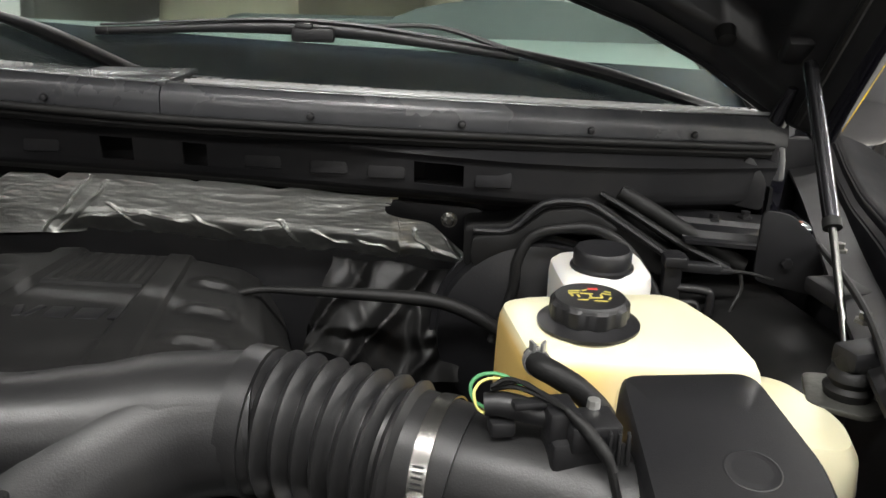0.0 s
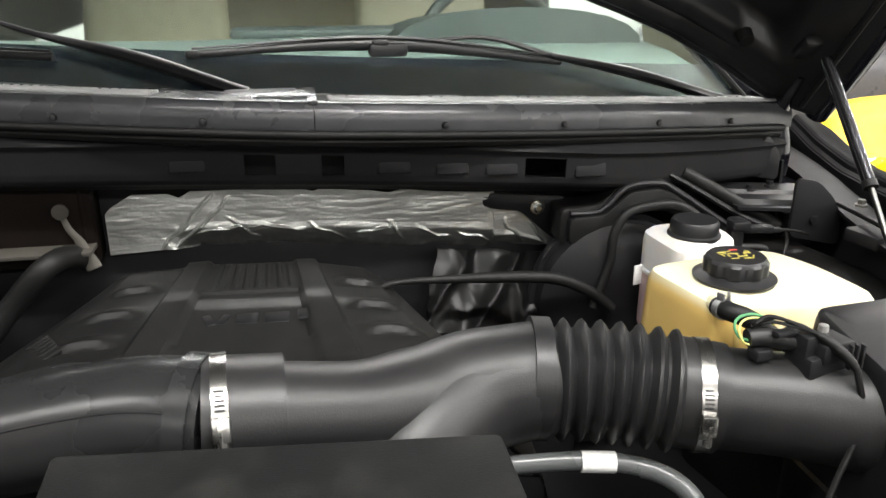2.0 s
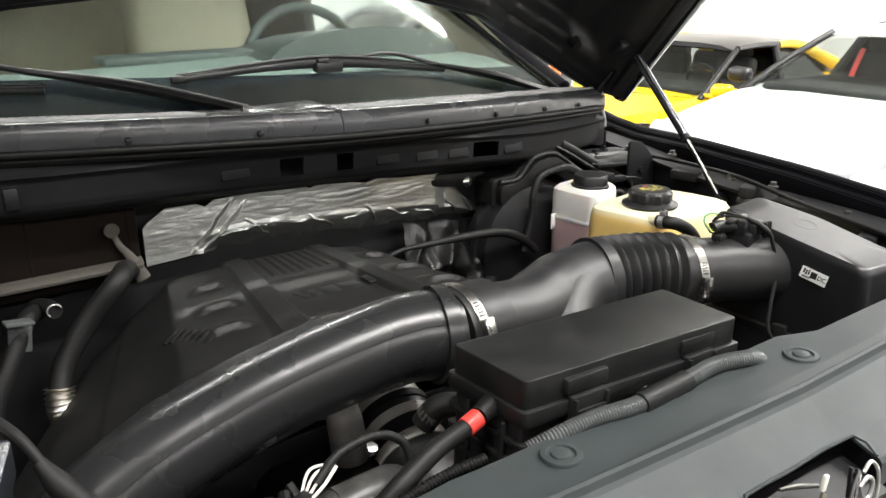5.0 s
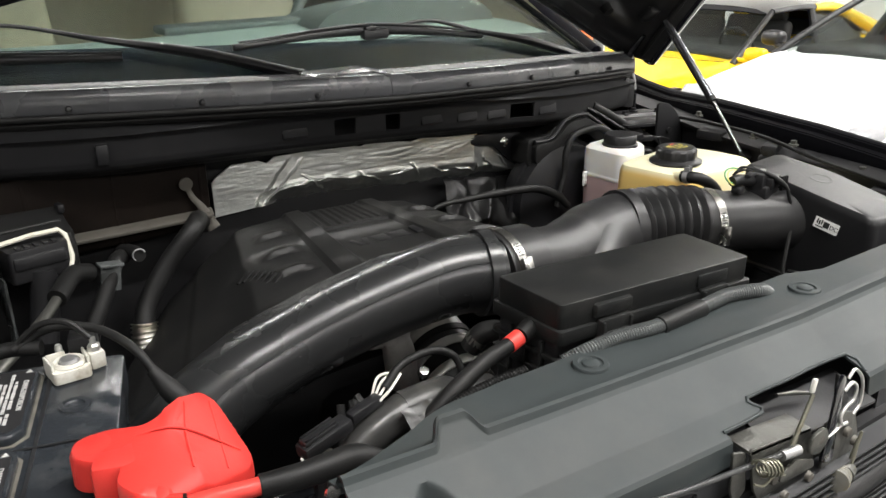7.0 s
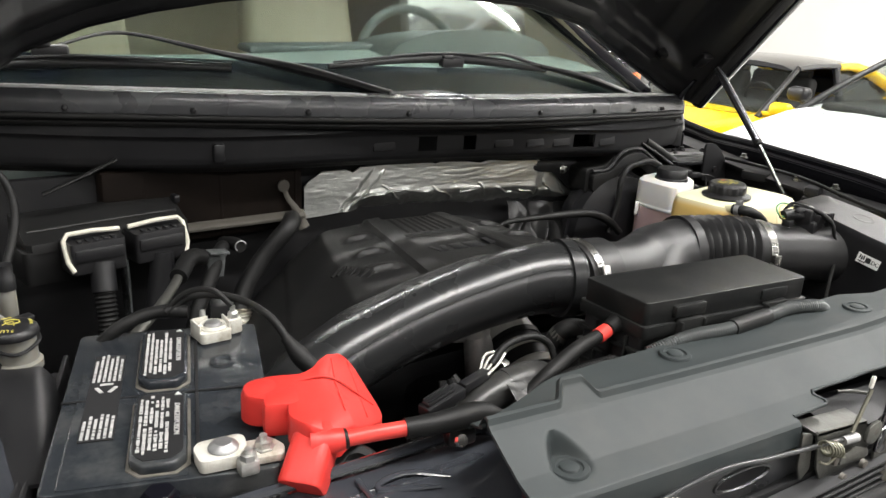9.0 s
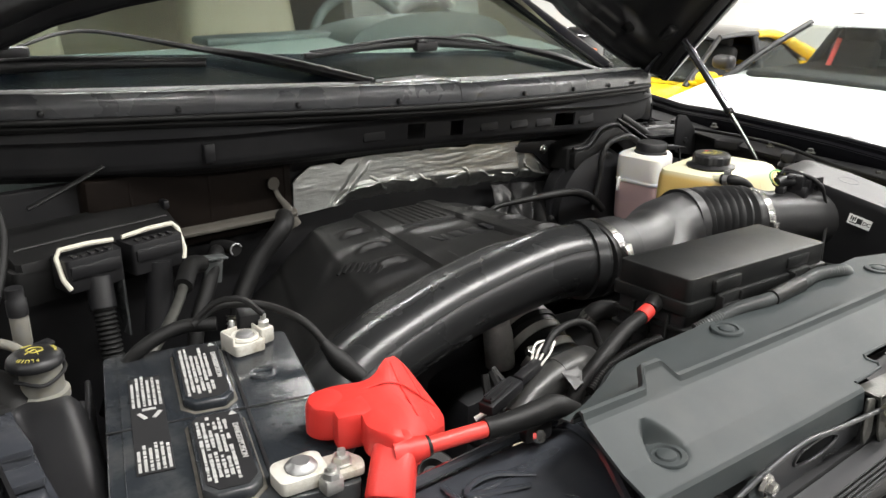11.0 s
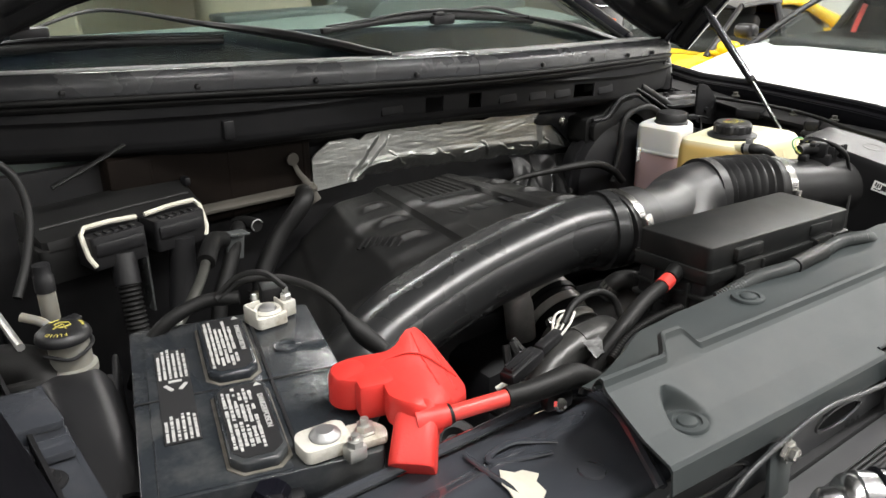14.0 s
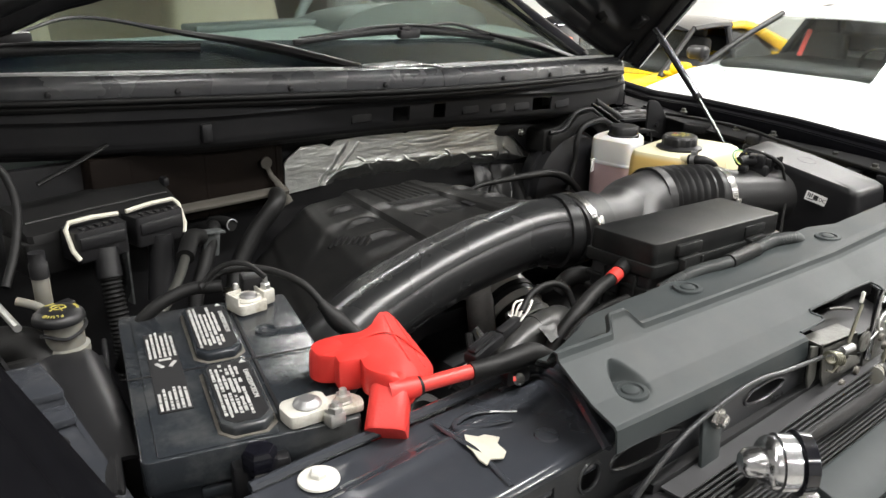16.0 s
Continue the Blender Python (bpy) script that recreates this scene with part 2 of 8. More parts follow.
# For walls out of view, kept grey so they return less light.
WALL_GREY = material("grey_unseen_wall", (0.30, 0.30, 0.30), 0.7, vary=0.05, scale=3, stain=(0.22, 0.22, 0.21), stain_amount=0.3, stain_scale=1.0)
# Unseen ceiling; its tone sets how much fill light comes back.
CEILING = material("dark_ceiling", (0.22, 0.22, 0.22), 0.8, vary=0.04, scale=3)
LAMP_GLOW = glowing("lamp_tube", (1.0, 0.98, 0.94), 14.0)
FINS = material("condenser_fins", (0.075, 0.075, 0.078), 0.42, metal=0.4)


coolant_tint(CREAM)


# ---- mesh helpers ----
def thing(name, at=(0, 0, 0), label="", category="", group="", kind=""):
    ob = new(name)
    ob.empty_display_size = 0.05
    ob.location = at
    return tagged(ob, label, category, group, kind)


def base_of(ob):
    p = Vector((0, 0, 0))
    while ob is not None:
        p += ob.location
        ob = ob.parent
    return p


def part(name, bm, mat, parent=None, label="", smooth=40, kind=""):
    """Links a bmesh given in world coordinates as one mesh object under a thing or part."""
    if parent is not None:
        bmesh.ops.translate(bm, verts=bm.verts, vec=-base_of(parent))
    bmesh.ops.recalc_face_normals(bm, faces=bm.faces)
    me = bpy.data.meshes.new(name)
    bm.to_mesh(me)
    bm.free()
    for mm in (mat if isinstance(mat, (list, tuple)) else [mat]):
        me.materials.append(mm)
    if smooth:
        me.shade_smooth()
        me.set_sharp_from_angle(angle=radians(smooth))
    ob = new(name, me)
    if parent is not None:
        ob.parent = parent
    return tagged(ob, label, kind=kind)


def solo(name, bm, mat, label, category, group="", kind="", smooth=40):
    """A one-mesh thing with its origin at the middle of its base."""
    lo = [min(v.co[i] for v in bm.verts) for i in range(3)]
    hi = [max(v.co[i] for v in bm.verts) for i in range(3)]
    at = Vector(((lo[0] + hi[0]) / 2, (lo[1] + hi[1]) / 2, lo[2]))
    bmesh.ops.translate(bm, verts=bm.verts, vec=-at)
    ob = part(name, bm, mat, None, smooth=smooth)
    ob.location = at
    return tagged(ob, label, category, group, kind)


def join(*bms):
    out = bmesh.new()
    for b in bms:
        me = bpy.data.meshes.new("tmp")
        b.to_mesh(me)
        b.free()
        out.from_mesh(me)
        bpy.data.meshes.remove(me)
    return out


def moved(bm, m):
    bmesh.ops.transform(bm, matrix=m, verts=bm.verts)
    return bm


def box(c, size, bevel=0.003, turn=0, segs=2, taper=1.0, rx=0, ry=0):
    bm = bmesh.new()
    bmesh.ops.create_cube(bm, size=1)
    for v in bm.verts:
        k = taper if v.co.z > 0 else 1.0
        v.co = Vector((v.co.x * size[0] * k, v.co.y * size[1] * k, v.co.z * size[2]))
    if bevel:
        bmesh.ops.bevel(bm, geom=list(bm.edges), offset=min(bevel, min(size) * 0.45), segments=segs, affect="EDGES", profile=0.5)
    return moved(bm, pose(*c, rx, ry, turn))


def prism(poly, z0, z1, bevel=0.002, segs=2, m=None):
    """An outline in x, y raised from z0 to z1, its edges rounded."""
    bm = bmesh.new()
    f = bm.faces.new([bm.verts.new((x, y, z0)) for x, y in poly])
    up = bmesh.ops.extrude_face_region(bm, geom=[f])
    bmesh.ops.translate(bm, verts=[g for g in up["geom"] if isinstance(g, bmesh.types.BMVert)], vec=(0, 0, z1 - z0))
    bmesh.ops.recalc_face_normals(bm, faces=bm.faces)
    if bevel:
        bmesh.ops.bevel(bm, geom=list(bm.edges), offset=bevel, segments=segs, affect="EDGES", profile=0.5, clamp_overlap=True)
    return moved(bm, m) if m else bm


def spline(pts, sub=8):
    """Points of a smooth line through pts."""
    p = [Vector(q) for q in pts]
    p = [2 * p[0] - p[1]] + p + [2 * p[-1] - p[-2]]
    out = []
    for i in range(1, len(p) - 2):
        for k in range(sub):
            t = k / sub
            out.append(0.5 * (2 * p[i] + (p[i + 1] - p[i - 1]) * t + (2 * p[i - 1] - 5 * p[i] + 4 * p[i + 1] - p[i + 2]) * t * t
                              + (3 * p[i] - p[i - 1] - 3 * p[i + 1] + p[i + 2]) * t ** 3))
    out.append(p[-2])
    return out


def tube(pts, r, n=14, sub=8, ridge=None, squash=1.0, line=None, ends=True):
    """A hose along pts. r: one radius or one for each point; ridge: (pitch, height) of its corrugation."""
    c = line or spline(pts, sub)
    length = [0.0]
    for a, b in zip(c, c[1:]):
        length.append(length[-1] + (b - a).length)
    if ridge:
        steps = max(8, int(length[-1] / ridge[0] * 6))
        c2 = []
        for k in range(steps + 1):
            s = length[-1] * k / steps
            j = max(i for i in range(len(length)) if length[i] <= s + 1e-9)
            j = min(j, len(c) - 2)
            c2.append(c[j].lerp(c[j + 1], (s - length[j]) / max(1e-9, length[j + 1] - length[j])))
        c = c2
        length = [length[-1] * k / steps for k in range(steps + 1)]
    bm = bmesh.new()
    tang = [(c[min(i + 1, len(c) - 1)] - c[max(i - 1, 0)]).normalized() for i in range(len(c))]
    up = Vector((0, 0, 1)) if abs(tang[0].z) < 0.9 else Vector((0, 1, 0))
    rings = []
    for i, (q, t) in enumerate(zip(c, tang)):
        up = (up - t * up.dot(t)).normalized()
        side = t.cross(up)
        s = length[i] / length[-1]
        if isinstance(r, (int, float)):
            rad = r
        else:
            f = s * (len(r) - 1)
            k = min(int(f), len(r) - 2)
            w = f - k
            w = w * w * (3 - 2 * w)
            rad = r[k] * (1 - w) + r[k + 1] * w
        if ridge:
            rad += ridge[1] * math.cos(2 * math.pi * length[i] / ridge[0])
        rings.append([bm.verts.new(q + (side * math.cos(a) + up * math.sin(a) * squash) * rad) for a in (2 * math.pi * k / n for k in range(n))])
    for a, b in zip(rings, rings[1:]):
        for k in range(n):
            bm.faces.new((a[k], a[(k + 1) % n], b[(k + 1) % n], b[k]))
    if ends:
        bm.faces.new(rings[0][::-1])
        bm.faces.new(rings[-1])
    return bm


def lathe(profile, at=(0, 0, 0), n=24, m=None, scallop=None):
    """A turned solid about z from (radius, height) pairs. scallop: (count, depth) of grips round it."""
    bm = bmesh.new()
    rings = []
    for r, z in profile:
        ring = []
        for k in range(n):
            a = 2 * math.pi * k / n
            rr = r * (1 - (scallop[1] if scallop and math.cos(a * scallop[0]) < -0.2 else 0))
            ring.append(bm.verts.new((rr * math.cos(a), rr * math.sin(a), z)))
        rings.append(ring)
    for a, b in zip(rings, rings[1:]):
        for k in range(n):
            bm.faces.new((a[k], a[(k + 1) % n], b[(k + 1) % n], b[k]))
    if profile[0][0] > 1e-4:
        bm.faces.new(rings[0][::-1])
    if profile[-1][0] > 1e-4:
        bm.faces.new(rings[-1])
    bmesh.ops.remove_doubles(bm, verts=bm.verts, dist=1e-5)
    return moved(bm, Matrix.Translation(at) @ (m or Matrix()))


def sheet(fn, nu, nv, thick=0.003, way=(0, 0, -1), keep=None):
    """A sheet of given thickness from fn(u, v), u and v from 0 to 1; keep(u, v) leaves cells out."""
    bm = bmesh.new()
    way = Vector(way).normalized() * thick
    top = [[bm.verts.new(fn(i / nu, j / nv)) for j in range(nv + 1)] for i in range(nu + 1)]
    low = [[bm.verts.new(v.co + way) for v in row] for row in top]
    for i in range(nu):
        for j in range(nv):
            if keep and not keep((i + 0.5) / nu, (j + 0.5) / nv):
                continue
            bm.faces.new((top[i][j], top[i + 1][j], top[i + 1][j + 1], top[i][j + 1]))
            bm.faces.new((low[i][j], low[i][j + 1], low[i + 1][j + 1], low[i + 1][j]))
    rim = [e for e in bm.edges if len(e.link_faces) == 1]
    twin = {}
    for a, b in zip([v for row in top for v in row], [v for row in low for v in row]):
        twin[a] = b
    for e in rim:
        a, b = e.verts
        if a in twin and b in twin:
            bm.faces.new((a, b, twin[b], twin[a]))
    bmesh.ops.delete(bm, geom=[v for v in bm.verts if not v.link_faces], context="VERTS")
    return bm


def loft(rings, caps=True):
    bm = bmesh.new()
    vs = [[bm.verts.new(p) for p in ring] for ring in rings]
    n = len(vs[0])
    for a, b in zip(vs, vs[1:]):
        for k in range(n):
            bm.faces.new((a[k], a[(k + 1) % n], b[(k + 1) % n], b[k]))
    if caps:
        bm.faces.new(vs[0][::-1])
        bm.faces.new(vs[-1])
    return bm


def on_line(pts, x):
    """The height at x of a line through the given points."""
    for (xa, ya), (xb, yb) in zip(pts, pts[1:]):
        if x <= xb:
            return ya + (yb - ya) * (x - xa) / max(1e-6, xb - xa)
    return pts[-1][1]


def rounded(poly, r, n=4):
    """An outline with its corners rounded."""
    out = []
    for i, p in enumerate(poly):
        p, a, b = Vector(p), Vector(poly[i - 1]), Vector(poly[(i + 1) % len(poly)])
        k = min(r, (a - p).length * 0.45, (b - p).length * 0.45)
        s, e = p + (a - p).normalized() * k, p + (b - p).normalized() * k
        for j in range(n + 1):
            t = j / n
            out.append(tuple(s.lerp(p, t).lerp(p.lerp(e, t), t)))
    return out


def letters(text, size, m, mat, parent, name="lettering", depth=0.0004):
    cu = bpy.data.curves.new(name, "FONT")
    cu.body, cu.size, cu.extrude, cu.align_x, cu.align_y = text, size, depth, "CENTER", "CENTER"
    tmp = bpy.data.objects.new(name, cu)
    me = tmp.to_mesh()
    bm = bmesh.new()
    bm.from_mesh(me)
    tmp.to_mesh_clear()
    bpy.data.objects.remove(tmp)
    bpy.data.curves.remove(cu)
    return part(name, moved(bm, m), mat, parent, smooth=0)


def bars(rows, m, mat, parent, name="printed_text", kind="stuff"):
    """Rows of small printed bars: (x, y, width, height) in the plane of m."""
    bms = [box((x, y, 0), (w, h, 0.0006), 0) for x, y, w, h in rows]
    return part(name, moved(join(*bms), m), mat, parent, smooth=0, kind=kind)


# ---- garage ----
X0, X1, Y0, Y1, ZC = -5.5, 9.5, -6.5, 9.2, 4.0
FLOOR = -0.33
solo("floor", box(((X0 + X1) / 2, (Y0 + Y1) / 2, FLOOR - 0.1), (X1 - X0 + 0.6, Y1 - Y0 + 0.6, 0.2), 0), CONCRETE, "sealed grey concrete garage floor", "floor", kind="structure")
solo("ceiling", box(((X0 + X1) / 2, (Y0 + Y1) / 2, ZC + 0.1), (X1 - X0 + 0.6, Y1 - Y0 + 0.6, 0.2), 0), CEILING, "unseen garage ceiling, dark to limit the light it returns", "ceiling", kind="structure")
for nm, c, s in (("wall_north", ((X0 + X1) / 2, Y1 + 0.1, (ZC + FLOOR) / 2), (X1 - X0 + 0.4, 0.2, ZC - FLOOR)), ("wall_south", ((X0 + X1) / 2, Y0 - 0.1, (ZC + FLOOR) / 2), (X1 - X0 + 0.4, 0.2, ZC - FLOOR)),
                 ("wall_east", (X1 + 0.1, (Y0 + Y1) / 2, (ZC + FLOOR) / 2), (0.2, Y1 - Y0, ZC - FLOOR)), ("wall_west", (X0 - 0.1, (Y0 + Y1) / 2, (ZC + FLOOR) / 2), (0.2, Y1 - Y0, ZC - FLOOR))):
    solo(nm, box(c, s, 0), WALL if nm in ("wall_north", "wall_east") else WALL_GREY, "white painted garage wall" if nm in ("wall_north", "wall_east") else "unseen garage wall, grey to dim the light it returns", "wall", kind="structure")


def ceiling_lamp(x, y, turn, power):
    lamp = thing("ceiling_lamp", (x, y, ZC - 0.06), "unseen white fluorescent ceiling lamp with a glowing tube", "lamp", "ceiling lamps")
    m = pose(x, y, ZC - 0.03, 0, 0, turn)
    part("housing", moved(box((0, 0, 0), (2.4, 0.28, 0.06), 0.01), m), WHITE_PLASTIC, lamp)
    part("tube", moved(box((0, 0, -0.05), (2.3, 0.16, 0.04), 0.015), m), LAMP_GLOW, lamp, "glowing white tube")
    data = bpy.data.lights.new("ceiling_light", "AREA")
    data.shape, data.size, data.size_y, data.energy, data.color = "RECTANGLE", 2.3, 0.2, power, (1.0, 0.98, 0.95)
    light = new("ceiling_light", data)
    light.matrix_world = pose(x, y, ZC - 0.115, 0, 0, turn)


# Lamps out of view; rows and powers are set for the light in the bay.
for lx, side, rear in ((-3.0, 0.35, (5.0, 8.2)), (0.4, 0.9, (5.0, 8.2)), (3.8, 1.1, (5.0, 8.2)), (7.2, 1.1, (1.8, 3.0))):
    for ly, power in ((-4.6, 150.0), (-0.7, 212.0), (rear[0], 200.0), (rear[1], 170.0)):
        ceiling_lamp(lx, ly, 0, power * side)


# ---- truck body ----
def cowl_y(x):
    return 0.915 + 0.17 * (abs(x) / 0.767) ** 1.7


def support_y(x):
    """The straight panel under the cowl, swept back at its ends."""
    return 0.957 + 0.105 * (max(0.0, abs(x) - 0.40) / 0.337) ** 1.6


def cowl_z(x):
    return 1.268 - 0.050 * x - 0.012 * (x / 0.75) ** 2


truck = thing("pickup_truck", (0, 1.6, FLOOR), "black pickup truck with its hood propped open", "truck")


def along(profile, x0, x1, n, thick, way, mat, name, label="", keep=None, dense=3):
    """A panel across the car: a profile of (dy, dz) from the cowl's line, from x0 to x1."""
    line = spline([(0, dy, dz) for dy, dz in profile], dense) if dense > 1 else [Vector((0, dy, dz)) for dy, dz in profile]

    def fn(u, v):
        x = x0 + (x1 - x0) * u
        k = v * (len(line) - 1)
        i = min(int(k), len(line) - 2)
        p = line[i].lerp(line[i + 1], k - i)
        return (x, cowl_y(x) + p.y, cowl_z(x) + p.z)
    return part(name, sheet(fn, n, len(line) - 1, thick, way, keep), mat, truck, label)


COWL_PROFILE = [(0.0, -0.012), (0.002, 0.008), (0.010, 0.020), (0.022, 0.024), (0.09, 0.018), (0.165, 0.012)]
for xa, xb in ((-0.80, 0.0145), (0.0160, 0.80)):
    cp = along(COWL_PROFILE, xa, xb, 30, 0.004, (0, 0.3, -1), COWL, "cowl_panel", "ribbed grey-black plastic cowl grille")
    # raised ribs of the grille, painted pale for the shine along their tops
    n = 46 if xa < 0 else 44
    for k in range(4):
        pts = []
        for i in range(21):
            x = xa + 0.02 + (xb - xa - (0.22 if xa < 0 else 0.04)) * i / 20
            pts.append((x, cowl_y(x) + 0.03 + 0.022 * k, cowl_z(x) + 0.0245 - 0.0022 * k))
        part("grille_rib", tube(pts, 0.0032, 6, 1), COWL_RIB_SHINE, cp)
    for i in range(n):
        x = xa + 0.03 + (xb - xa - (0.24 if xa < 0 else 0.06)) * i / (n - 1)
        part("grille_bar", box((x, cowl_y(x) + 0.063, cowl_z(x) + 0.0190), (0.0035, 0.066, 0.004), 0), COWL, cp)
# the seam piece between the two halves
part("cowl_joint", join(box((-0.02, cowl_y(0) - 0.004, cowl_z(0) - 0.012), (0.055, 0.008, 0.006), 0.002), box((0.014, cowl_y(0) + 0.07, cowl_z(0) + 0.022), (0.014, 0.12, 0.008), 0.003),
                        box((-0.045, cowl_y(0) + 0.085, cowl_z(0) + 0.02), (0.12, 0.07, 0.014), 0.006)), COWL, truck)
part("joint_backing", box((0.015, cowl_y(0) + 0.0125, cowl_z(0) + 0.001), (0.040, 0.004, 0.028), 0), PLASTIC, truck)
part("weatherstrip", tube([(x, cowl_y(x) - 0.006, cowl_z(x) - 0.014) for x in [-0.78 + 1.555 * i / 24 for i in range(25)]], 0.0055, 10, 2), RUBBER, truck, "black rubber hood seal")
part("weatherstrip_lip", tube([(x, cowl_y(x) + 0.004, cowl_z(x) - 0.024) for x in [-0.78 + 1.555 * i / 24 for i in range(25)]], 0.007, 8, 2), RUBBER, truck)
for x in (-0.66, -0.48, -0.30, -0.121, 0.185, 0.36, 0.52, 0.66):
    part("push_clip", lathe([(0.0, 0), (0.005, 0.0), (0.004, 0.004), (0.0, 0.006)], (x, cowl_y(x) - 0.001, cowl_z(x) - 0.002), 10, pose(0, 0, 0, 90)), PLASTIC, truck)

HOLES = ((-0.060, 0.042), (0.038, 0.034), (0.334, 0.052))


def hole_free(u, v):
    x, k = -0.80 + 1.585 * u, v
    for hx, w in HOLES:
        if abs(x - hx) < w / 2 and 0.36 < k < 0.50:
            return False
    return True


SUPPORT_LINE = spline([(0, dy, dz) for dy, dz in ((0.012, -0.026), (-0.010, -0.036), (-0.003, -0.046), (0.0, -0.078), (0.006, -0.092), (0.020, -0.098), (0.033, -0.106))], 2)


def support_panel(u, v):
    x = -0.80 + 1.585 * u
    k = v * 12
    i = min(int(k), 11)
    p = SUPPORT_LINE[i].lerp(SUPPORT_LINE[i + 1], k - i)
    w = min(1.0, k / 3)
    return (x, (cowl_y(x) + 0.012) * (1 - w) + support_y(x) * w + p.y * w, cowl_z(x) + p.z)


part("cowl_support", sheet(support_panel, 158, 48, 0.004, (0, 1, 0), hole_free), BAY_BLACK, truck, "dusty black sheet-metal panel under the cowl")
part("cowl_backing", sheet(lambda u, v: (-0.8 + 1.6 * u, cowl_y(-0.8 + 1.6 * u) + 0.10, cowl_z(-0.8 + 1.6 * u) - 0.02 - 0.075 * v), 20, 2, 0.004, (0, 1, 0)), PANEL, truck)
for x in (-0.15, 0.12, 0.20, 0.27, 0.40):
    part("stamped_tab", box((x, support_y(x) + 0.0005, cowl_z(x) - 0.064), (0.046, 0.006, 0.022), 0.003, 0, 2, 1, -10), BAY_BLACK, truck)
# Black discs stand in for the dark inside small holes.
for x, dz, r in ((-0.519, -0.06, 0.004), (-0.70, -0.05, 0.004), (-0.68, -0.05, 0.004), (0.62, -0.05, 0.005)):
    part("drain_hole_disc", lathe([(0.0, -0.002), (r, -0.002), (r, 0.0), (0, 0.001)], (x, support_y(x) - 0.001, cowl_z(x) + dz + 0.005), 10, pose(0, 0, 0, 90)), BLACK_FILL, truck)
part("panel_clip", box((-0.452, support_y(-0.452) - 0.004, cowl_z(-0.452) - 0.066), (0.018, 0.012, 0.03), 0.003), STEEL_BLACK, truck)
# the right end flange of the cowl panel
part("cowl_end_flange", prism(rounded([(0.742, 1.196), (0.722, 1.168), (0.716, 1.128), (0.768, 1.118), (0.768, 1.160)], 0.010), 0, 0.006, 0.002, m=Matrix(((1, 0, 0, 0), (0, 0, 1, 1.066), (0, 1, 0, 0), (0, 0, 0, 1)))), PANEL, truck, "black stamped end plate")
part("side_ledge", sheet(lambda u, v: (0.640 + 0.165 * u, 1.060 - 0.100 * v, 1.124 - 0.012 * u - 0.006 * (v > 0.45) - 0.008 * (v > 0.8)), 12, 20, 0.005, (0, 0, -1)), STEEL_BLACK, truck, "stepped black steel ledge")
for x, y in ((0.735, 1.035), (0.775, 1.0), (0.69, 1.02)):
    part("ledge_bolt", lathe([(0, 0), (0.010, 0), (0.0095, 0.003), (0.006, 0.004), (0.006, 0.009), (0, 0.010)], (x, y, 1.118), 6), STEEL_BLACK, truck)

# firewall below
part("firewall", box((-0.18, 1.062, 0.86), (1.24, 0.02, 0.64), 0.004), BAY_BLACK, truck, "black firewall behind the engine")
part("firewall_step", join(box((0.62, 1.135, 0.84), (0.36, 0.02, 0.60), 0.004), box((0.43, 1.10, 0.84), (0.02, 0.07, 0.60), 0.004)), BAY_BLACK, truck)
for s in (-1, 1):
    part("firewall_end", box((s * 0.87, 1.075, 0.78), (0.16, 0.02, 0.56), 0.004), BAY_BLACK, truck)
heater = part("heater_case", box((-0.455, 1.035, 1.125), (0.34, 0.05, 0.13), 0.008), BROWN, truck, "dark brown plastic heater case")
for x in (-0.56, -0.435, -0.30):
    part("case_rib", box((x, 1.012, 1.12), (0.006, 0.006, 0.12), 0.002), BROWN, heater)
part("heater_plate", prism(rounded([(-0.53, 0), (-0.29, 0.0), (-0.285, 0.03), (-0.53, 0.03)], 0.006), -0.003, 0.003, 0.001, m=pose(0, 0.985, 1.086, 10, 0, 0)), DULL_STEEL, truck, "dull metal heat plate")

# windshield
GL, SLOPE = 0.95, math.tan(radians(26.5))


def glass(u, v):
    x = -0.80 + 1.60 * u
    k = GL * v
    b = cowl_y(x) + 0.15
    return (x * (1 - 0.14 * v), b + k * 0.93 - 0.10 * v * (abs(x) / 0.8) ** 2 * 0, cowl_z(x) + 0.002 + k * SLOPE * 0.93 + 0.0 * v)


shield = part("windshield", sheet(glass, 24, 12, 0.005, (0, 0.5, -1)), GLASS, truck, "green-tinted windshield")
shield.visible_shadow = False


def frit(u, v):
    x, y, z = glass(u, v * 0.13)
    return (x, y + 0.004, z - 0.008)


part("frit_band", sheet(frit, 24, 3, 0.002, (0, 0.5, -1)), FRIT, shield, "black border band of the glass")
for s in (-1, 1):
    a = [glass(0.5 + s * 0.5, v) for v in (0, 0.25, 0.5, 0.75, 1.0)]
    part("a_pillar", tube([(x + s * 0.035, y + 0.03, z - 0.005) for x, y, z in a], [0.03, 0.034, 0.038, 0.04, 0.045], 10, 4), PAINT, truck, "black painted windshield pillar")
    part("pillar_seal", tube([(x + s * 0.002, y, z + 0.004) for x, y, z in a], 0.006, 8, 4), RUBBER, truck)
    part("door", box((s * 0.88, 2.05, 0.73), (0.10, 1.35, 1.0), 0.03), PAINT, truck)
for s in (-1, 1):
    mirror = part("side_mirror", box((s * 1.10, 1.62, 1.20), (0.22, 0.10, 0.20), 0.04, s * 12, 3), PAINT, truck, "black door mirror")
    part("marker_lens", box((s * 1.035, 1.515, 1.225), (0.06, 0.02, 0.034), 0.006, s * 12), ORANGE, mirror, "orange marker lens")
part("roof", box((0, 2.74, 1.745), (1.45, 1.66, 0.05), 0.02), PAINT, truck)
part("cab_back", box((0, 3.5, 1.35), (1.5, 0.06, 0.78), 0.02), CABIN, truck)
part("cab_floor", box((0, 2.4, 0.72), (1.6, 2.2, 0.04), 0), CABIN, truck)

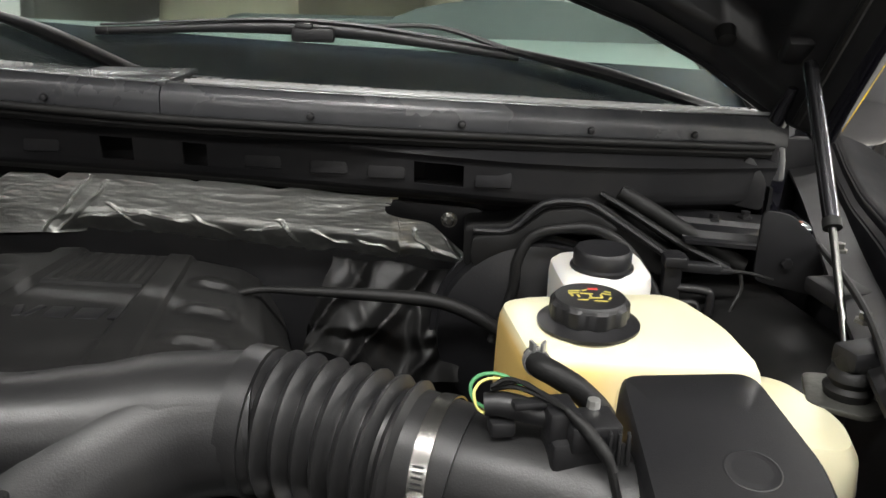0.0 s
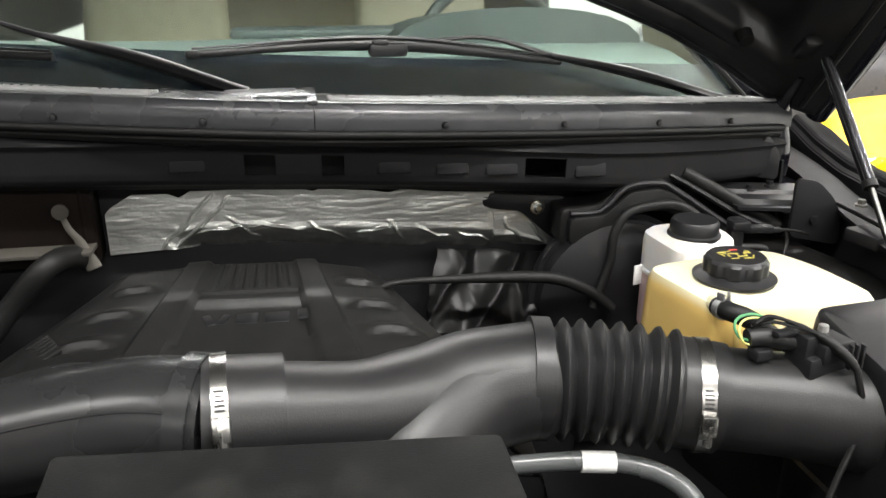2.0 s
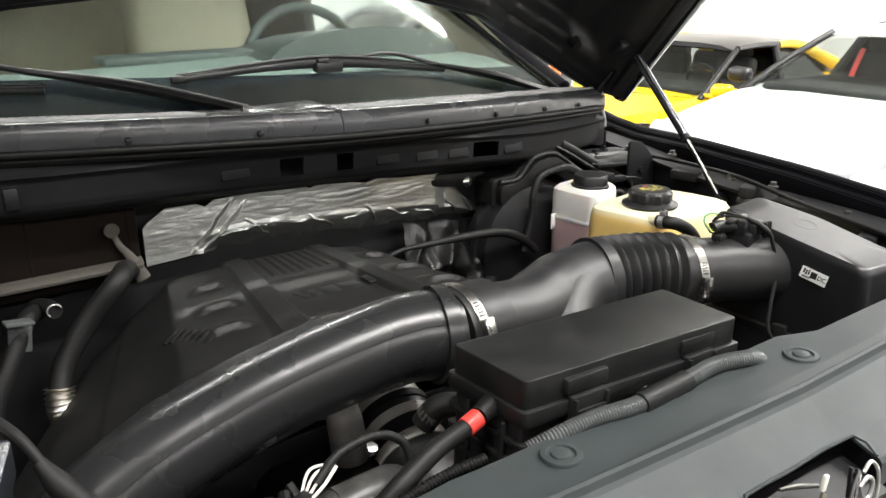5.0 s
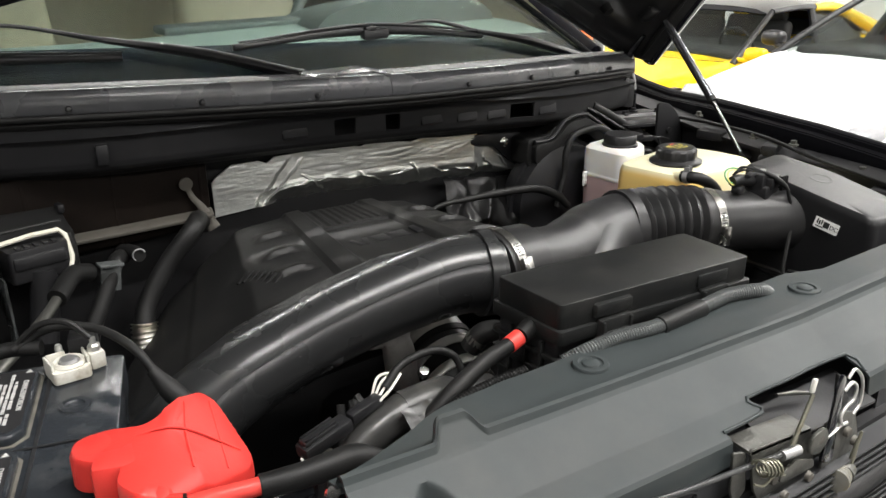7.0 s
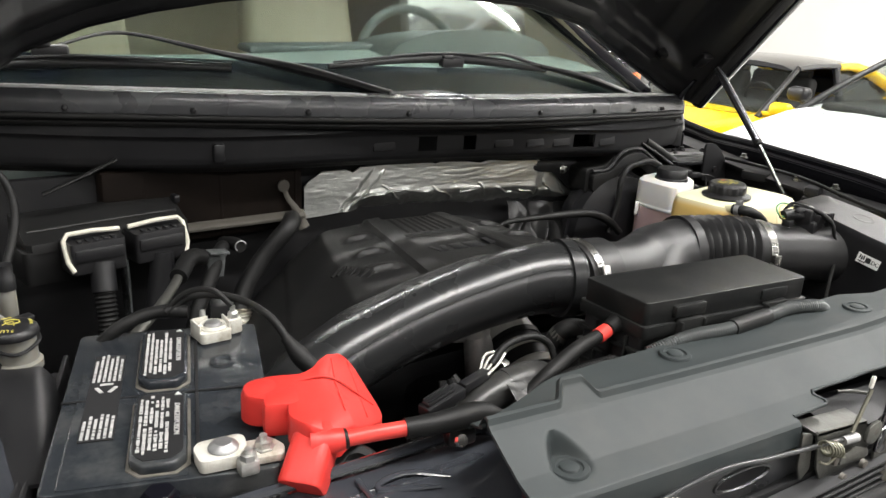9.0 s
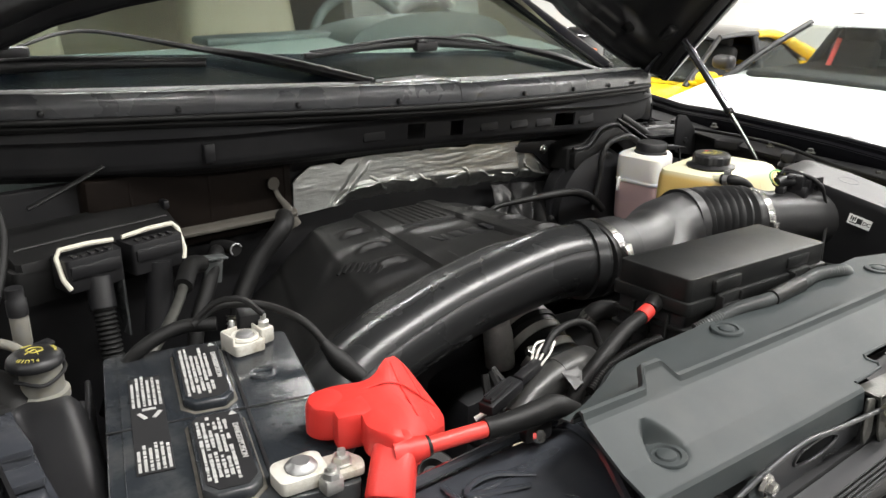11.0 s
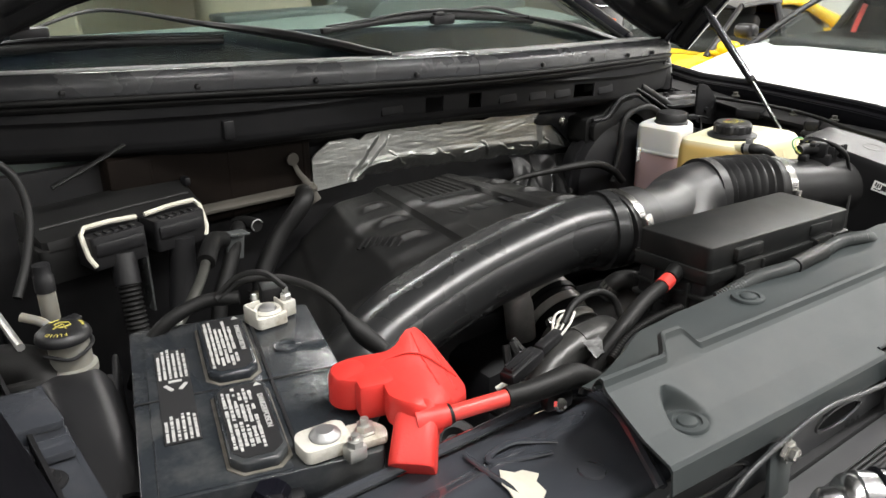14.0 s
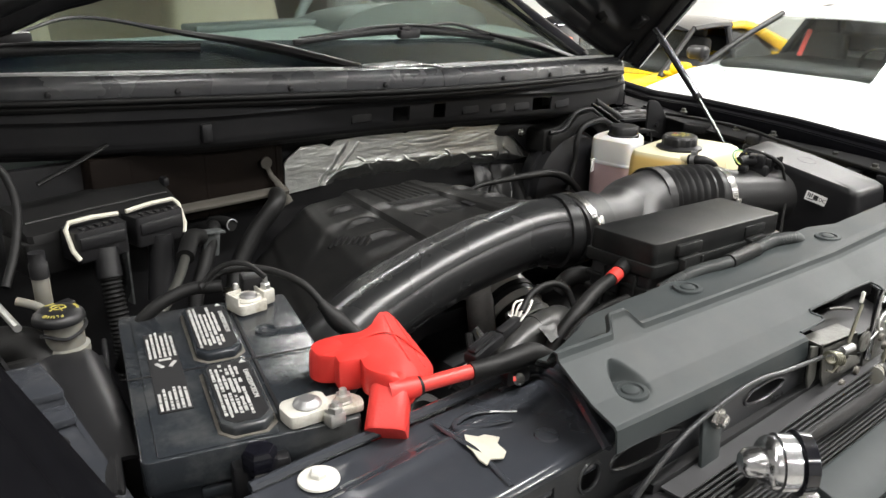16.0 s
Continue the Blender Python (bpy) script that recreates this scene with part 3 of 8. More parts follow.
# dashboard and cabin
for s in (-1, 1):
    def trim(u, v):
        low = Vector((0.800, 1.30, 1.235)).lerp(Vector((0.845, 1.80, 1.245)), u)
        high = Vector((0.700, 1.86, 1.60)).lerp(Vector((0.785, 1.83, 1.64)), u)
        p = low.lerp(high, v)
        return (s * p.x, p.y, p.z)
    part("pillar_trim", sheet(trim, 8, 8, 0.006, (0, 0.3, -1)), TRIM, truck, "beige pillar trim")
    part("cab_side", box((s * 0.80, 3.02, 1.46), (0.05, 0.95 if s > 0 else 1.60, 0.52), 0.02, 0, 2, 1, 0, -s * 6), CABIN, truck)
dash = part("dashboard", loft([[(x, 1.30 + 0.06 * abs(x), 1.268), (x, 1.45, 1.285), (x, 1.70, 1.300 + 0.004 * math.sin(6 * x)), (x, 1.80, 1.285), (x, 1.84, 1.20), (x, 1.80, 0.95), (x, 1.30, 0.95)] for x in [-0.74 + 1.48 * i / 16 for i in range(17)]]),
            DASH, truck, "grey-green dashboard")
part("defroster_slot", box((0.0, 1.40, 1.283), (0.9, 0.03, 0.006), 0.002), DASH_DARK, dash)
hump = []
for i in range(13):
    a = math.pi * i / 12
    hump.append([(0.46 - 0.27 * math.cos(a), 1.56 + 0.24 * k, 1.27 + (0.095 - 0.02 * k) * math.sin(a) ** 0.7) for k in (0, 0.35, 0.7, 1.0)])
part("instrument_hood", loft([[r[k] for r in hump] + [(0.73, hump[0][k][1], 1.24), (0.19, hump[0][k][1], 1.24)] for k in range(4)]), DASH_DARK, dash, "dark instrument hood")
part("vent_trim", box((0.05, 1.74, 1.306), (0.36, 0.10, 0.02), 0.008, 0), DASH_DARK, dash)
wheel = part("steering_wheel", tube([(0.50 + 0.19 * math.cos(a), 1.96 + 0.05 * math.sin(a), 1.21 + 0.185 * math.sin(a)) for a in [2 * math.pi * i / 24 for i in range(25)]], 0.015, 10, 2), DASH_DARK, truck, "dark steering wheel")
part("hub", box((0.50, 1.94, 1.20), (0.16, 0.05, 0.13), 0.025), DASH_DARK, wheel)
for sx in (-0.1, 0.1):
    part("spoke", box((0.50 + sx * 1.2, 1.95, 1.21), (0.10, 0.02, 0.03), 0.008), DASH_DARK, wheel)


def car_seat(x):
    seat = part("car_seat", box((x, 2.40, 0.92), (0.50, 0.50, 0.18), 0.05, 0, 3), TAN, truck, "tan leather front seat")
    part("backrest", box((x, 2.72, 1.16), (0.48, 0.14, 0.58), 0.05, 0, 3, 0.9, -12), TAN, seat)
    part("headrest", box((x, 2.80, 1.54), (0.26, 0.10, 0.18), 0.04, 0, 3), TAN, seat)
    part("headrest_post", tube([(x, 2.80, 1.40), (x, 2.80, 1.50)], 0.03, 8, 1), CABIN, seat)


car_seat(-0.42)
car_seat(0.44)
part("rear_seat", box((0, 3.25, 1.15), (1.35, 0.18, 0.7), 0.05, 0, 3, 1, -10), TAN, truck, "tan leather rear bench seat")


for s in (-1, 1):
    for wy in (0.35, 4.0):
        tyre = part("tyre", lathe([(0.22, -0.13), (0.36, -0.13), (0.39, -0.09), (0.39, 0.09), (0.36, 0.13), (0.22, 0.13), (0.22, -0.13)], (s * 0.86, wy, FLOOR + 0.39), 36, pose(0, 0, 0, 0, 90, 0)), TYRE, truck, "black truck tyre")
        part("rim", lathe([(0, -0.11), (0.225, -0.11), (0.225, 0.11), (0.15, 0.06), (0, 0.05)], (s * 0.86, wy, FLOOR + 0.39), 24, pose(0, 0, 0, 0, 90 * s, 0)), LEAD, tyre)
part("frame_rail", join(*[box((s * 0.45, 2.0, 0.38), (0.10, 4.4, 0.30), 0.01) for s in (-1, 1)], *[box((0, wy, FLOOR + 0.40), (1.6, 0.10, 0.10), 0.02) for wy in (0.35, 4.0)]), STEEL_BLACK, truck)
part("cargo_bed", box((0, 4.4, 0.75), (1.85, 1.6, 0.60), 0.05), PAINT, truck)
part("bumper", box((0, -0.25, 0.62), (1.80, 0.16, 0.22), 0.04), PAINT, truck)


# ---- hood ----
HOOD_EDGE = [(0.0, 0.965, 1.482), (0.2, 0.985, 1.467), (0.4, 1.045, 1.428), (0.5, 1.106, 1.397), (0.6, 1.143, 1.360), (0.7, 1.150, 1.310), (0.76, 1.120, 1.266), (0.80, 1.085, 1.238), (0.85, 1.070, 1.222)]
HOOD_WAY, HOOD_DOWN = Vector((0, -0.649, 0.760)), Vector((0, -0.760, -0.649))


def hood_point(x, d, lift=0.0):
    """d metres from the hood's rear edge along the raised hood; lift: out of its underside."""
    a = abs(x)
    for (xa, ya, za), (xb, yb, zb) in zip(HOOD_EDGE, HOOD_EDGE[1:]):
        if a <= xb:
            break
    k = min(1.0, (a - xa) / (xb - xa))
    return Vector((x, ya + (yb - ya) * k, za + (zb - za) * k + 0.045 * (a - x))) + HOOD_WAY * (d - 0.018) + HOOD_DOWN * (lift + 0.004)


def hood_relief(x, d):
    """The pressed underside: a raised rim with a groove round a sunken middle, and one cross beam."""
    e = min(d, (0.835 - abs(x)) * 1.0, 1.10 - d)
    z = -0.010 * max(0.0, 1 - e / 0.010) ** 2
    if 0.034 < e < 0.046:
        z -= 0.005
    if e > 0.075:
        z -= 0.040 * min(1.0, (e - 0.075) / 0.020)
    beam = abs(abs(x) - 0.30 - 0.32 * d)
    if e > 0.075 and beam < 0.05:
        z += 0.030 * min(1.0, (0.05 - beam) / 0.018)
    return z


hood = part("hood", sheet(lambda u, v: hood_point(-0.83 + 1.66 * u, 0.01 + 1.11 * v, -0.058), 60, 12, 0.004, (0, 0.76, 0.65)), PAINT, truck, "raised black hood, seen from below")
part("inner_panel", sheet(lambda u, v: hood_point(-0.835 + 1.67 * u, 1.10 * v, hood_relief(-0.835 + 1.67 * u, 1.10 * v)), 210, 110, 0.003, (0, 0.76, 0.65)), HOOD_IN, hood, "pressed black inner panel", smooth=50)
part("rear_edge", tube([hood_point(-0.80 + 1.6 * i / 32, -0.004, -0.020) for i in range(33)], 0.010, 8, 2), HOOD_IN, hood)
for s in (-1, 1):
    part("edge_flange", tube([hood_point(s * 0.842, d, -0.022) for d in (0.0, 0.2, 0.5, 0.9, 1.10)], 0.022, 12, 4), PAINT, hood)
    part("edge_seal", tube([hood_point(s * 0.800, d, 0.000) for d in (0.02, 0.2, 0.5, 0.9, 1.08)], 0.006, 8, 4), RUBBER, hood)
    part("hinge_arm", join(tube([hood_point(s * 0.782, 0.07, 0.004), hood_point(s * 0.782, 0.00, 0.010), (s * 0.784, 1.090, 1.190 - 0.045 * s * 0.78), (s * 0.786, 1.090, 1.135 - 0.045 * s * 0.78)], [0.008, 0.014, 0.017, 0.012], 8, 6, squash=0.45),
                           box((s * 0.80, 1.085, 1.135 - 0.045 * s * 0.8), (0.07, 0.10, 0.008), 0.003)), PAINT, hood, "black hood hinge arm")
    p = hood_point(s * 0.768, 0.125, 0.006)
    part("strut_bracket", box(p, (0.034, 0.044, 0.018), 0.006, 0, 2, 1, -40), HOOD_IN, hood)
# Solid black discs give the hood's holes their shade.
for x, d, r in ((0.64, 0.17, 0.016), (0.50, 0.16, 0.011), (0.38, 0.20, 0.014), (0.755, 0.30, 0.009)):
    part("access_hole_disc", lathe([(0, 0), (r, 0.0), (r, 0.0015), (0, 0.0018)], (0, 0, 0), 20, Matrix.Translation(hood_point(x, d, hood_relief(x, d) + 0.001)) @ HOOD_DOWN.to_track_quat("Z", "X").to_matrix().to_4x4()), BLACK_FILL, hood)
p = hood_point(0.70, 0.075, 0.0)
part("bump_stop", lathe([(0, 0), (0.014, 0), (0.012, 0.018), (0, 0.020)], (0, 0, 0), 12, Matrix.Translation(p) @ HOOD_DOWN.to_track_quat("Z", "X").to_matrix().to_4x4()), RUBBER, hood)

# ---- fenders ----
def fender_x(y):
    return 0.60 + 0.27 * y


FENDER_RIDGE = [(-0.05, 1.130), (0.35, 1.150), (0.60, 1.156), (0.90, 1.152), (1.08, 1.143), (1.22, 1.150), (1.36, 1.168)]
EAST_SECTION = [(-0.006, -0.060), (-0.004, -0.030), (0.0, -0.017), (0.010, -0.012), (0.013, -0.003), (0.018, 0.0), (0.028, 0.0), (0.060, -0.012), (0.10, -0.034), (0.15, -0.09), (0.17, -0.20), (0.175, -0.50)]
WEST_SECTION = [(-0.004, -0.05), (-0.002, -0.03), (0.0, -0.004), (0.012, 0.004), (0.030, 0.006), (0.036, 0.014), (0.06, 0.022), (0.10, 0.022), (0.15, -0.01), (0.17, -0.12), (0.175, -0.45)]


def fender(s):
    k = EAST_SECTION if s > 0 else WEST_SECTION

    def fn(u, v):
        y = -0.05 + 1.41 * u
        e = fender_x(y) if s > 0 else 0.86 + 0.06 * y
        z = on_line(FENDER_RIDGE, y) if s > 0 else 1.170 - 0.012 * (1 - u) ** 2
        f = v * (len(k) - 1)
        i = min(int(f), len(k) - 2)
        w = f - i
        dx, dz = k[i][0] * (1 - w) + k[i + 1][0] * w, k[i][1] * (1 - w) + k[i + 1][1] * w
        return (s * (e + dx), y, z + dz)
    return sheet(fn, 54, 33, 0.004, (-s * 0.7, 0, -0.7))


part("fender", fender(1), FENDER, truck, "glossy black front fender")
part("fender", fender(-1), FENDER, truck, "glossy black front fender")
part("inner_fender", sheet(lambda u, v: (fender_x(0.1 + 1.29 * u) - 0.03 - 0.05 * v, 0.1 + 1.29 * u, 1.095 - 0.5 * v), 12, 6, 0.004, (1, 0, 0)), BAY_BLACK, truck, "black inner fender")
part("inner_fender", sheet(lambda u, v: (-0.86 - 0.02 * v, 0.0 + 1.1 * u, 1.10 - 0.5 * v), 12, 6, 0.004, (-1, 0, 0)), BAY_BLACK, truck, "black inner fender")
part("fender_rail", sheet(lambda u, v: (fender_x(0.15 + 1.23 * u) - 0.003 - 0.05 * v, 0.15 + 1.23 * u, 1.112 - 0.010 * v + 0.006 * math.sin(9 * u)), 16, 3, 0.006, (0, 0, -1)), BAY_BLACK, truck)
# Dark panels and a box, added to fill gaps that should read black.
part("fender_rear_panel", box((0.86, 1.385, 0.93), (0.26, 0.012, 0.46), 0.003, 0, 1), BAY_BLACK, truck, "black panel closing the fender")
part("hinge_gap_panel", sheet(lambda u, v: (0.775 + 0.02 * u, 1.07 + 0.32 * u, 1.150 - 0.45 * v), 6, 6, 0.004, (1, 0, 0)), BAY_BLACK, truck)
part("gap_box", box((0.735, 0.90, 0.79), (0.16, 0.34, 0.50), 0.05, 12, 4), RUBBER, truck, "black box filling the gap behind the reservoirs")
part("bay_floor", box((0, 0.55, 0.62), (1.7, 1.1, 0.02), 0), BAY_BLACK, truck)


# ---- foil blanket on the firewall ----
FOIL_TOP = [(-0.275, 1.128), (-0.268, 1.136), (-0.238, 1.154), (-0.19, 1.153), (-0.175, 1.146), (-0.16, 1.155), (-0.104, 1.155), (0.0, 1.150), (0.01, 1.147), (0.02, 1.150), (0.089, 1.145), (0.12, 1.140), (0.14, 1.144), (0.20, 1.137), (0.2785, 1.133), (0.280, 1.109), (0.322, 1.100), (0.358, 1.074), (0.392, 1.052)]
FOIL_LOW = [(-0.275, 1.068), (-0.20, 1.072), (-0.165, 1.068), (-0.089, 1.068), (0.032, 1.060), (0.12, 1.050), (0.205, 1.048), (0.30, 1.036), (0.36, 1.030), (0.402, 1.036)]


CREASES = [(-0.205, 1.072, -0.130, 1.150, 0.006), (-0.185, 1.070, -0.112, 1.142, 0.005), (-0.16, 1.092, -0.06, 1.103, 0.003), (-0.06, 1.103, 0.0, 1.088, 0.003), (-0.11, 1.115, -0.07, 1.078, 0.003),
           (0.0, 1.10, 0.06, 1.068, 0.002), (0.07, 1.075, 0.12, 1.088, 0.003), (0.115, 1.10, 0.145, 1.060, 0.005), (0.16, 1.085, 0.21, 1.062, 0.003), (0.22, 1.072, 0.28, 1.055, 0.003),
           (0.30, 1.085, 0.33, 1.045, 0.005), (0.34, 1.075, 0.37, 1.040, 0.005)]


def foil(u, v):
    x = -0.275 + 0.677 * u
    zt, zl = on_line(FOIL_TOP, x), on_line(FOIL_LOW, x)
    z = zt + (zl - zt) * v
    side = max(0.0, min(1.0, (x + 0.19 + 0.06 * (1 - v)) / 0.04))
    low = max(0.0, (v - 0.60) / 0.40)
    tuck = side * (0.0015 * max(0.0, 1 - abs(v - 0.64) / 0.12) - 0.025 * low ** 1.6) - 0.010 * max(0.0, min(1.0, (x - 0.27) / 0.03))
    fold = 0.0
    wx, wz = x + 0.007 * noise.noise((x * 45, z * 45, 3.0)), z + 0.007 * noise.noise((x * 45, z * 45, 6.0))
    for xa, za, xb, zb, h in CREASES:
        dx, dz = xb - xa, zb - za
        t = max(0.0, min(1.0, ((wx - xa) * dx + (wz - za) * dz) / (dx * dx + dz * dz)))
        d = math.hypot(wx - xa - dx * t, wz - za - dz * t)
        fold = max(fold, 1.1 * h * max(0.0, 1 - d / 0.0032) * min(1.0, 6 * t + 0.2, 6 * (1 - t) + 0.2))
    grain = 0.0050 * low * side * noise.noise((x * 42, z * 60, 0.3)) + 0.0022 * low * side * noise.noise((x * 110, z * 130, 0.7)) + 0.00022 * noise.noise((x * 45, z * 420, 5.0)) + 0.00012 * noise.noise((x * 150, z * 300, 9.0)) + 0.0012 * noise.noise((x * 14, z * 30, 2.0)) + 0.0010 * abs(noise.noise((x * 20, z * 90, 12.0)))
    return (x, 1.029 - tuck - fold - grain, z)


solo("insulation_blanket", sheet(foil, 300, 104, 0.003, (0, 1, 0)), FOIL, "crinkled silver foil heat blanket on the firewall", "insulation", smooth=25)


def foil_low(u, v):
    """Loose dark film that hangs in soft folds below the blanket."""
    x = 0.19 + 0.21 * u - 0.035 * v + 0.010 * noise.noise((u * 3, v * 4, 4.0))
    z = 1.052 - (0.115 + 0.030 * noise.noise((u * 4, 0.3, 8.0))) * v - 0.028 * u
    fold = 0.0
    for k, (c, h) in enumerate(((0.10, 0.010), (0.30, 0.006), (0.46, 0.012), (0.66, 0.007), (0.83, 0.011))):
        d = abs(u - c - 0.28 * (v - 0.5) * (1 if k % 2 else -1))
        fold += h * max(0.0, 1 - d / 0.10) ** 1.5
    return (x, 1.030 - 0.085 * v - fold + 0.012 * noise.noise((x * 18, z * 14, 7.0)), z)


film = thing("dark_film_wrap", (0.28, 1.0, 0.93), "crumpled dark plastic film below the foil blanket", "insulation")
part("film", sheet(foil_low, 60, 40, 0.002, (0, 1, 0)), FOIL_DARK, film, smooth=50)
fw = thing("flange_bolt", (0.346, 1.0225, 1.106), "zinc flange bolt in the firewall", "bolt")
part("washer", lathe([(0, 0), (0.011, 0), (0.011, 0.002), (0, 0.002)], (0.346, 1.0285, 1.106), 16, pose(0, 0, 0, 90)), CHROME, fw)
part("head", lathe([(0, 0), (0.0075, 0), (0.0075, 0.006), (0.005, 0.008), (0, 0.008)], (0.346, 1.0265, 1.106), 6, pose(0, 0, 0, 90)), CHROME, fw)
solo("firewall_bracket", prism(rounded([(0.26, 1.132), (0.39, 1.122), (0.40, 1.046), (0.37, 1.056), (0.32, 1.101), (0.28, 1.106), (0.26, 1.111)], 0.01), 0, 0.006, 0.001, m=Matrix(((1, 0, 0, 0), (0, 0, 1, 1.0285), (0, 1, 0, 0), (0, 0, 0, 1)))), STEEL_BLACK, "black stamped bracket beside the foil", "bracket")
lift = thing("lifting_eye", (-0.30, 1.0, 1.05), "grey metal strap bracket with an eye", "bracket")
part("strap", tube([(-0.324, 1.004, 1.138), (-0.317, 1.002, 1.118), (-0.305, 1.0, 1.10), (-0.290, 0.996, 1.062)], [0.004, 0.005, 0.008, 0.011], 8, 4, squash=0.35), DULL_STEEL, lift)
part("eye", lathe([(0.004, -0.002), (0.011, -0.002), (0.011, 0.002), (0.004, 0.002)], (-0.325, 1.004, 1.142), 14, pose(0, 0, 0, 90)), DULL_STEEL, lift)


# ---- engine cover ----
cover = thing("engine_cover", (-0.06, 0.85, 0.95), "dusty black plastic engine cover with ribs and scoops", "engine cover")
CW = [(-0.50, 0.90), (-0.43, 0.955), (-0.365, 0.990), (-0.355, 1.000), (-0.275, 1.040), (-0.262, 1.048), (-0.24, 1.052), (-0.140, 1.056), (-0.134, 1.063), (-0.095, 1.064), (-0.088, 1.058),
      (0.065, 1.055), (0.072, 1.059), (0.108, 1.058), (0.114, 1.051), (0.20, 1.040), (0.235, 1.025), (0.275, 0.97), (0.29, 0.90)]


def cover_top(x, y):
    """The cover's height over a point of the plan."""
    v = (y - 0.62) / 0.41
    q = (x + 0.07) / (1.12 - 0.44 * v) + 0.0
    z = on_line(CW, max(-0.50, min(0.29, q)))
    edge = max(0, (v - 0.90) / 0.10) ** 2 * 0.035 + max(0, (0.15 - v) / 0.15) ** 2 * 0.05
    if -0.088 < q < 0.065 and 0.30 < v < 0.66:
        z -= 0.003
    for k in range(3):
        for sx in (-1, 1):
            cq, cv = (-0.190 if sx < 0 else 0.165), 0.36 + 0.19 * k
            a, b = (q - cq) / 0.043, (v - cv) / 0.060
            if abs(a) < 1 and -0.5 < b + 0.35 * a * a < 1:
                z += 0.0085 * (1 - a * a) * (1 if b + 0.35 * a * a < 0 else 1 - (b + 0.35 * a * a)) * min(1, 4 * (b + 0.35 * a * a + 0.5))
    for k in range(7):
        if abs(q + 0.068 - 0.019 * k) < 0.0045 and 0.68 < v < 0.92:
            z -= 0.0024
    return z - edge


def cover_fn(u, v):
    y = 0.62 + 0.41 * v
    x = -0.07 + (-0.50 + 0.79 * u) * (1.12 - 0.44 * v)
    return (x, y, cover_top(x, y))


part("shell", sheet(cover_fn, 170, 90, 0.004, (0, 0, -1)), COVER, cover, smooth=30)
for cx, w, a in ((-0.125, 0.010, 18), (-0.108, 0.010, -18), (-0.080, 0.026, 0), (-0.045, 0.030, 0), (-0.01, 0.020, 0)):
    part("emblem", box((cx, 0.81, cover_top(cx, 0.81) - 0.0008), (w, 0.030, 0.004), 0.0015, a), PLASTIC, cover)
for k in range(7):
    mx, my = -0.318 + 0.0050 * k, 0.805 - 0.0095 * k
    part("raised_mark", box((mx, my, cover_top(mx, my) + 0.0005), (0.026, 0.0062, 0.005), 0.0015, 28, 2, 1, 0, -24), COVER, cover)
part("front_skirt", sheet(lambda u, v: (-0.60 + 0.84 * u, 0.625 - 0.04 * v, 0.955 - 0.17 * v - 0.04 * (2 * u - 1) ** 2), 16, 6, 0.004, (0, 1, 0)), PLASTIC, cover)

# ---- intake tract ----
left_tube = thing("intake_tube", (-0.30, 0.5, 1.0), "large satin black plastic intake tube with a moulded seam", "intake tube")
LT = [(-0.090, 0.499, 1.102), (-0.16, 0.516, 1.103), (-0.267, 0.533, 1.082), (-0.36, 0.541, 1.056), (-0.445, 0.540, 1.027), (-0.515, 0.532, 0.985), (-0.560, 0.525, 0.93), (-0.575, 0.52, 0.86)]
LT_R = [0.052, 0.050, 0.047, 0.0465, 0.048, 0.051, 0.054, 0.055]
SHOULDER = [(-0.13, 0.532, 1.108, 0.030), (-0.22, 0.552, 1.096, 0.040), (-0.31, 0.568, 1.066, 0.044), (-0.40, 0.574, 1.035, 0.046), (-0.48, 0.570, 0.993, 0.048), (-0.54, 0.562, 0.93, 0.044)]
lt = spline(LT, 12)


def hull(pts):
    """The convex outline round points of a plane."""
    pts = sorted(set(pts))
    out = []
    for run in (pts, pts[::-1]):
        side = []
        for p in run:
            while len(side) > 1 and (side[-1][0] - side[-2][0]) * (p[1] - side[-2][1]) - (side[-1][1] - side[-2][1]) * (p[0] - side[-2][0]) <= 0:
                side.pop()
            side.append(p)
        out += side[:-1]
    return out


def tube_section(i):
    """The moulded tube's outline at one point of its line: a round front and a lower shoulder behind it."""
    p, way = lt[i], (lt[min(i + 1, len(lt) - 1)] - lt[max(i - 1, 0)]).normalized()
    k = min(i / 12, 6.999)
    r = LT_R[int(k)] * (1 - k % 1) + LT_R[int(k) + 1] * (k % 1)
    a = (Vector((0, 0, 1)) - way * way.z).normalized()
    b = way.cross(a)
    x = max(-0.54, min(-0.13, p.x))
    back = [on_line(sorted((q[0], q[n]) for q in SHOULDER), x) for n in (1, 2, 3)]
    off = Vector((0, back[0], back[1])) - Vector((0, on_line(sorted((q.x, q.y) for q in lt), x), on_line(sorted((q.x, q.z) for q in lt), x)))
    fade = max(0.0, min(1.0, (-0.105 - p.x) / 0.06))
    ca, cb, rs = off.dot(a) * fade, off.dot(b) * fade, r + (min(r, back[2]) - r) * fade
    turn = [2 * math.pi * n / 48 for n in range(48)]
    fine = [2 * math.pi * n / 240 for n in range(240)]
    line = hull([(r * math.cos(t), r * math.sin(t)) for t in fine] + [(ca + rs * math.cos(t), cb + rs * math.sin(t)) for t in fine])
    ring = []
    for t in turn:
        c, d = math.cos(t), math.sin(t)
        best = r
        for (xa, ya), (xb, yb) in zip(line, line[1:] + line[:1]):
            ex, ey = xb - xa, yb - ya
            den = c * ey - d * ex
            if abs(den) > 1e-9:
                f, g = (xa * ey - ya * ex) / den, (xa * d - ya * c) / den
                if f > 0 and -1e-6 <= g <= 1 + 1e-6:
                    best = max(best, f)
        ring.append(p + a * (best * c) + b * (best * d))
    return ring


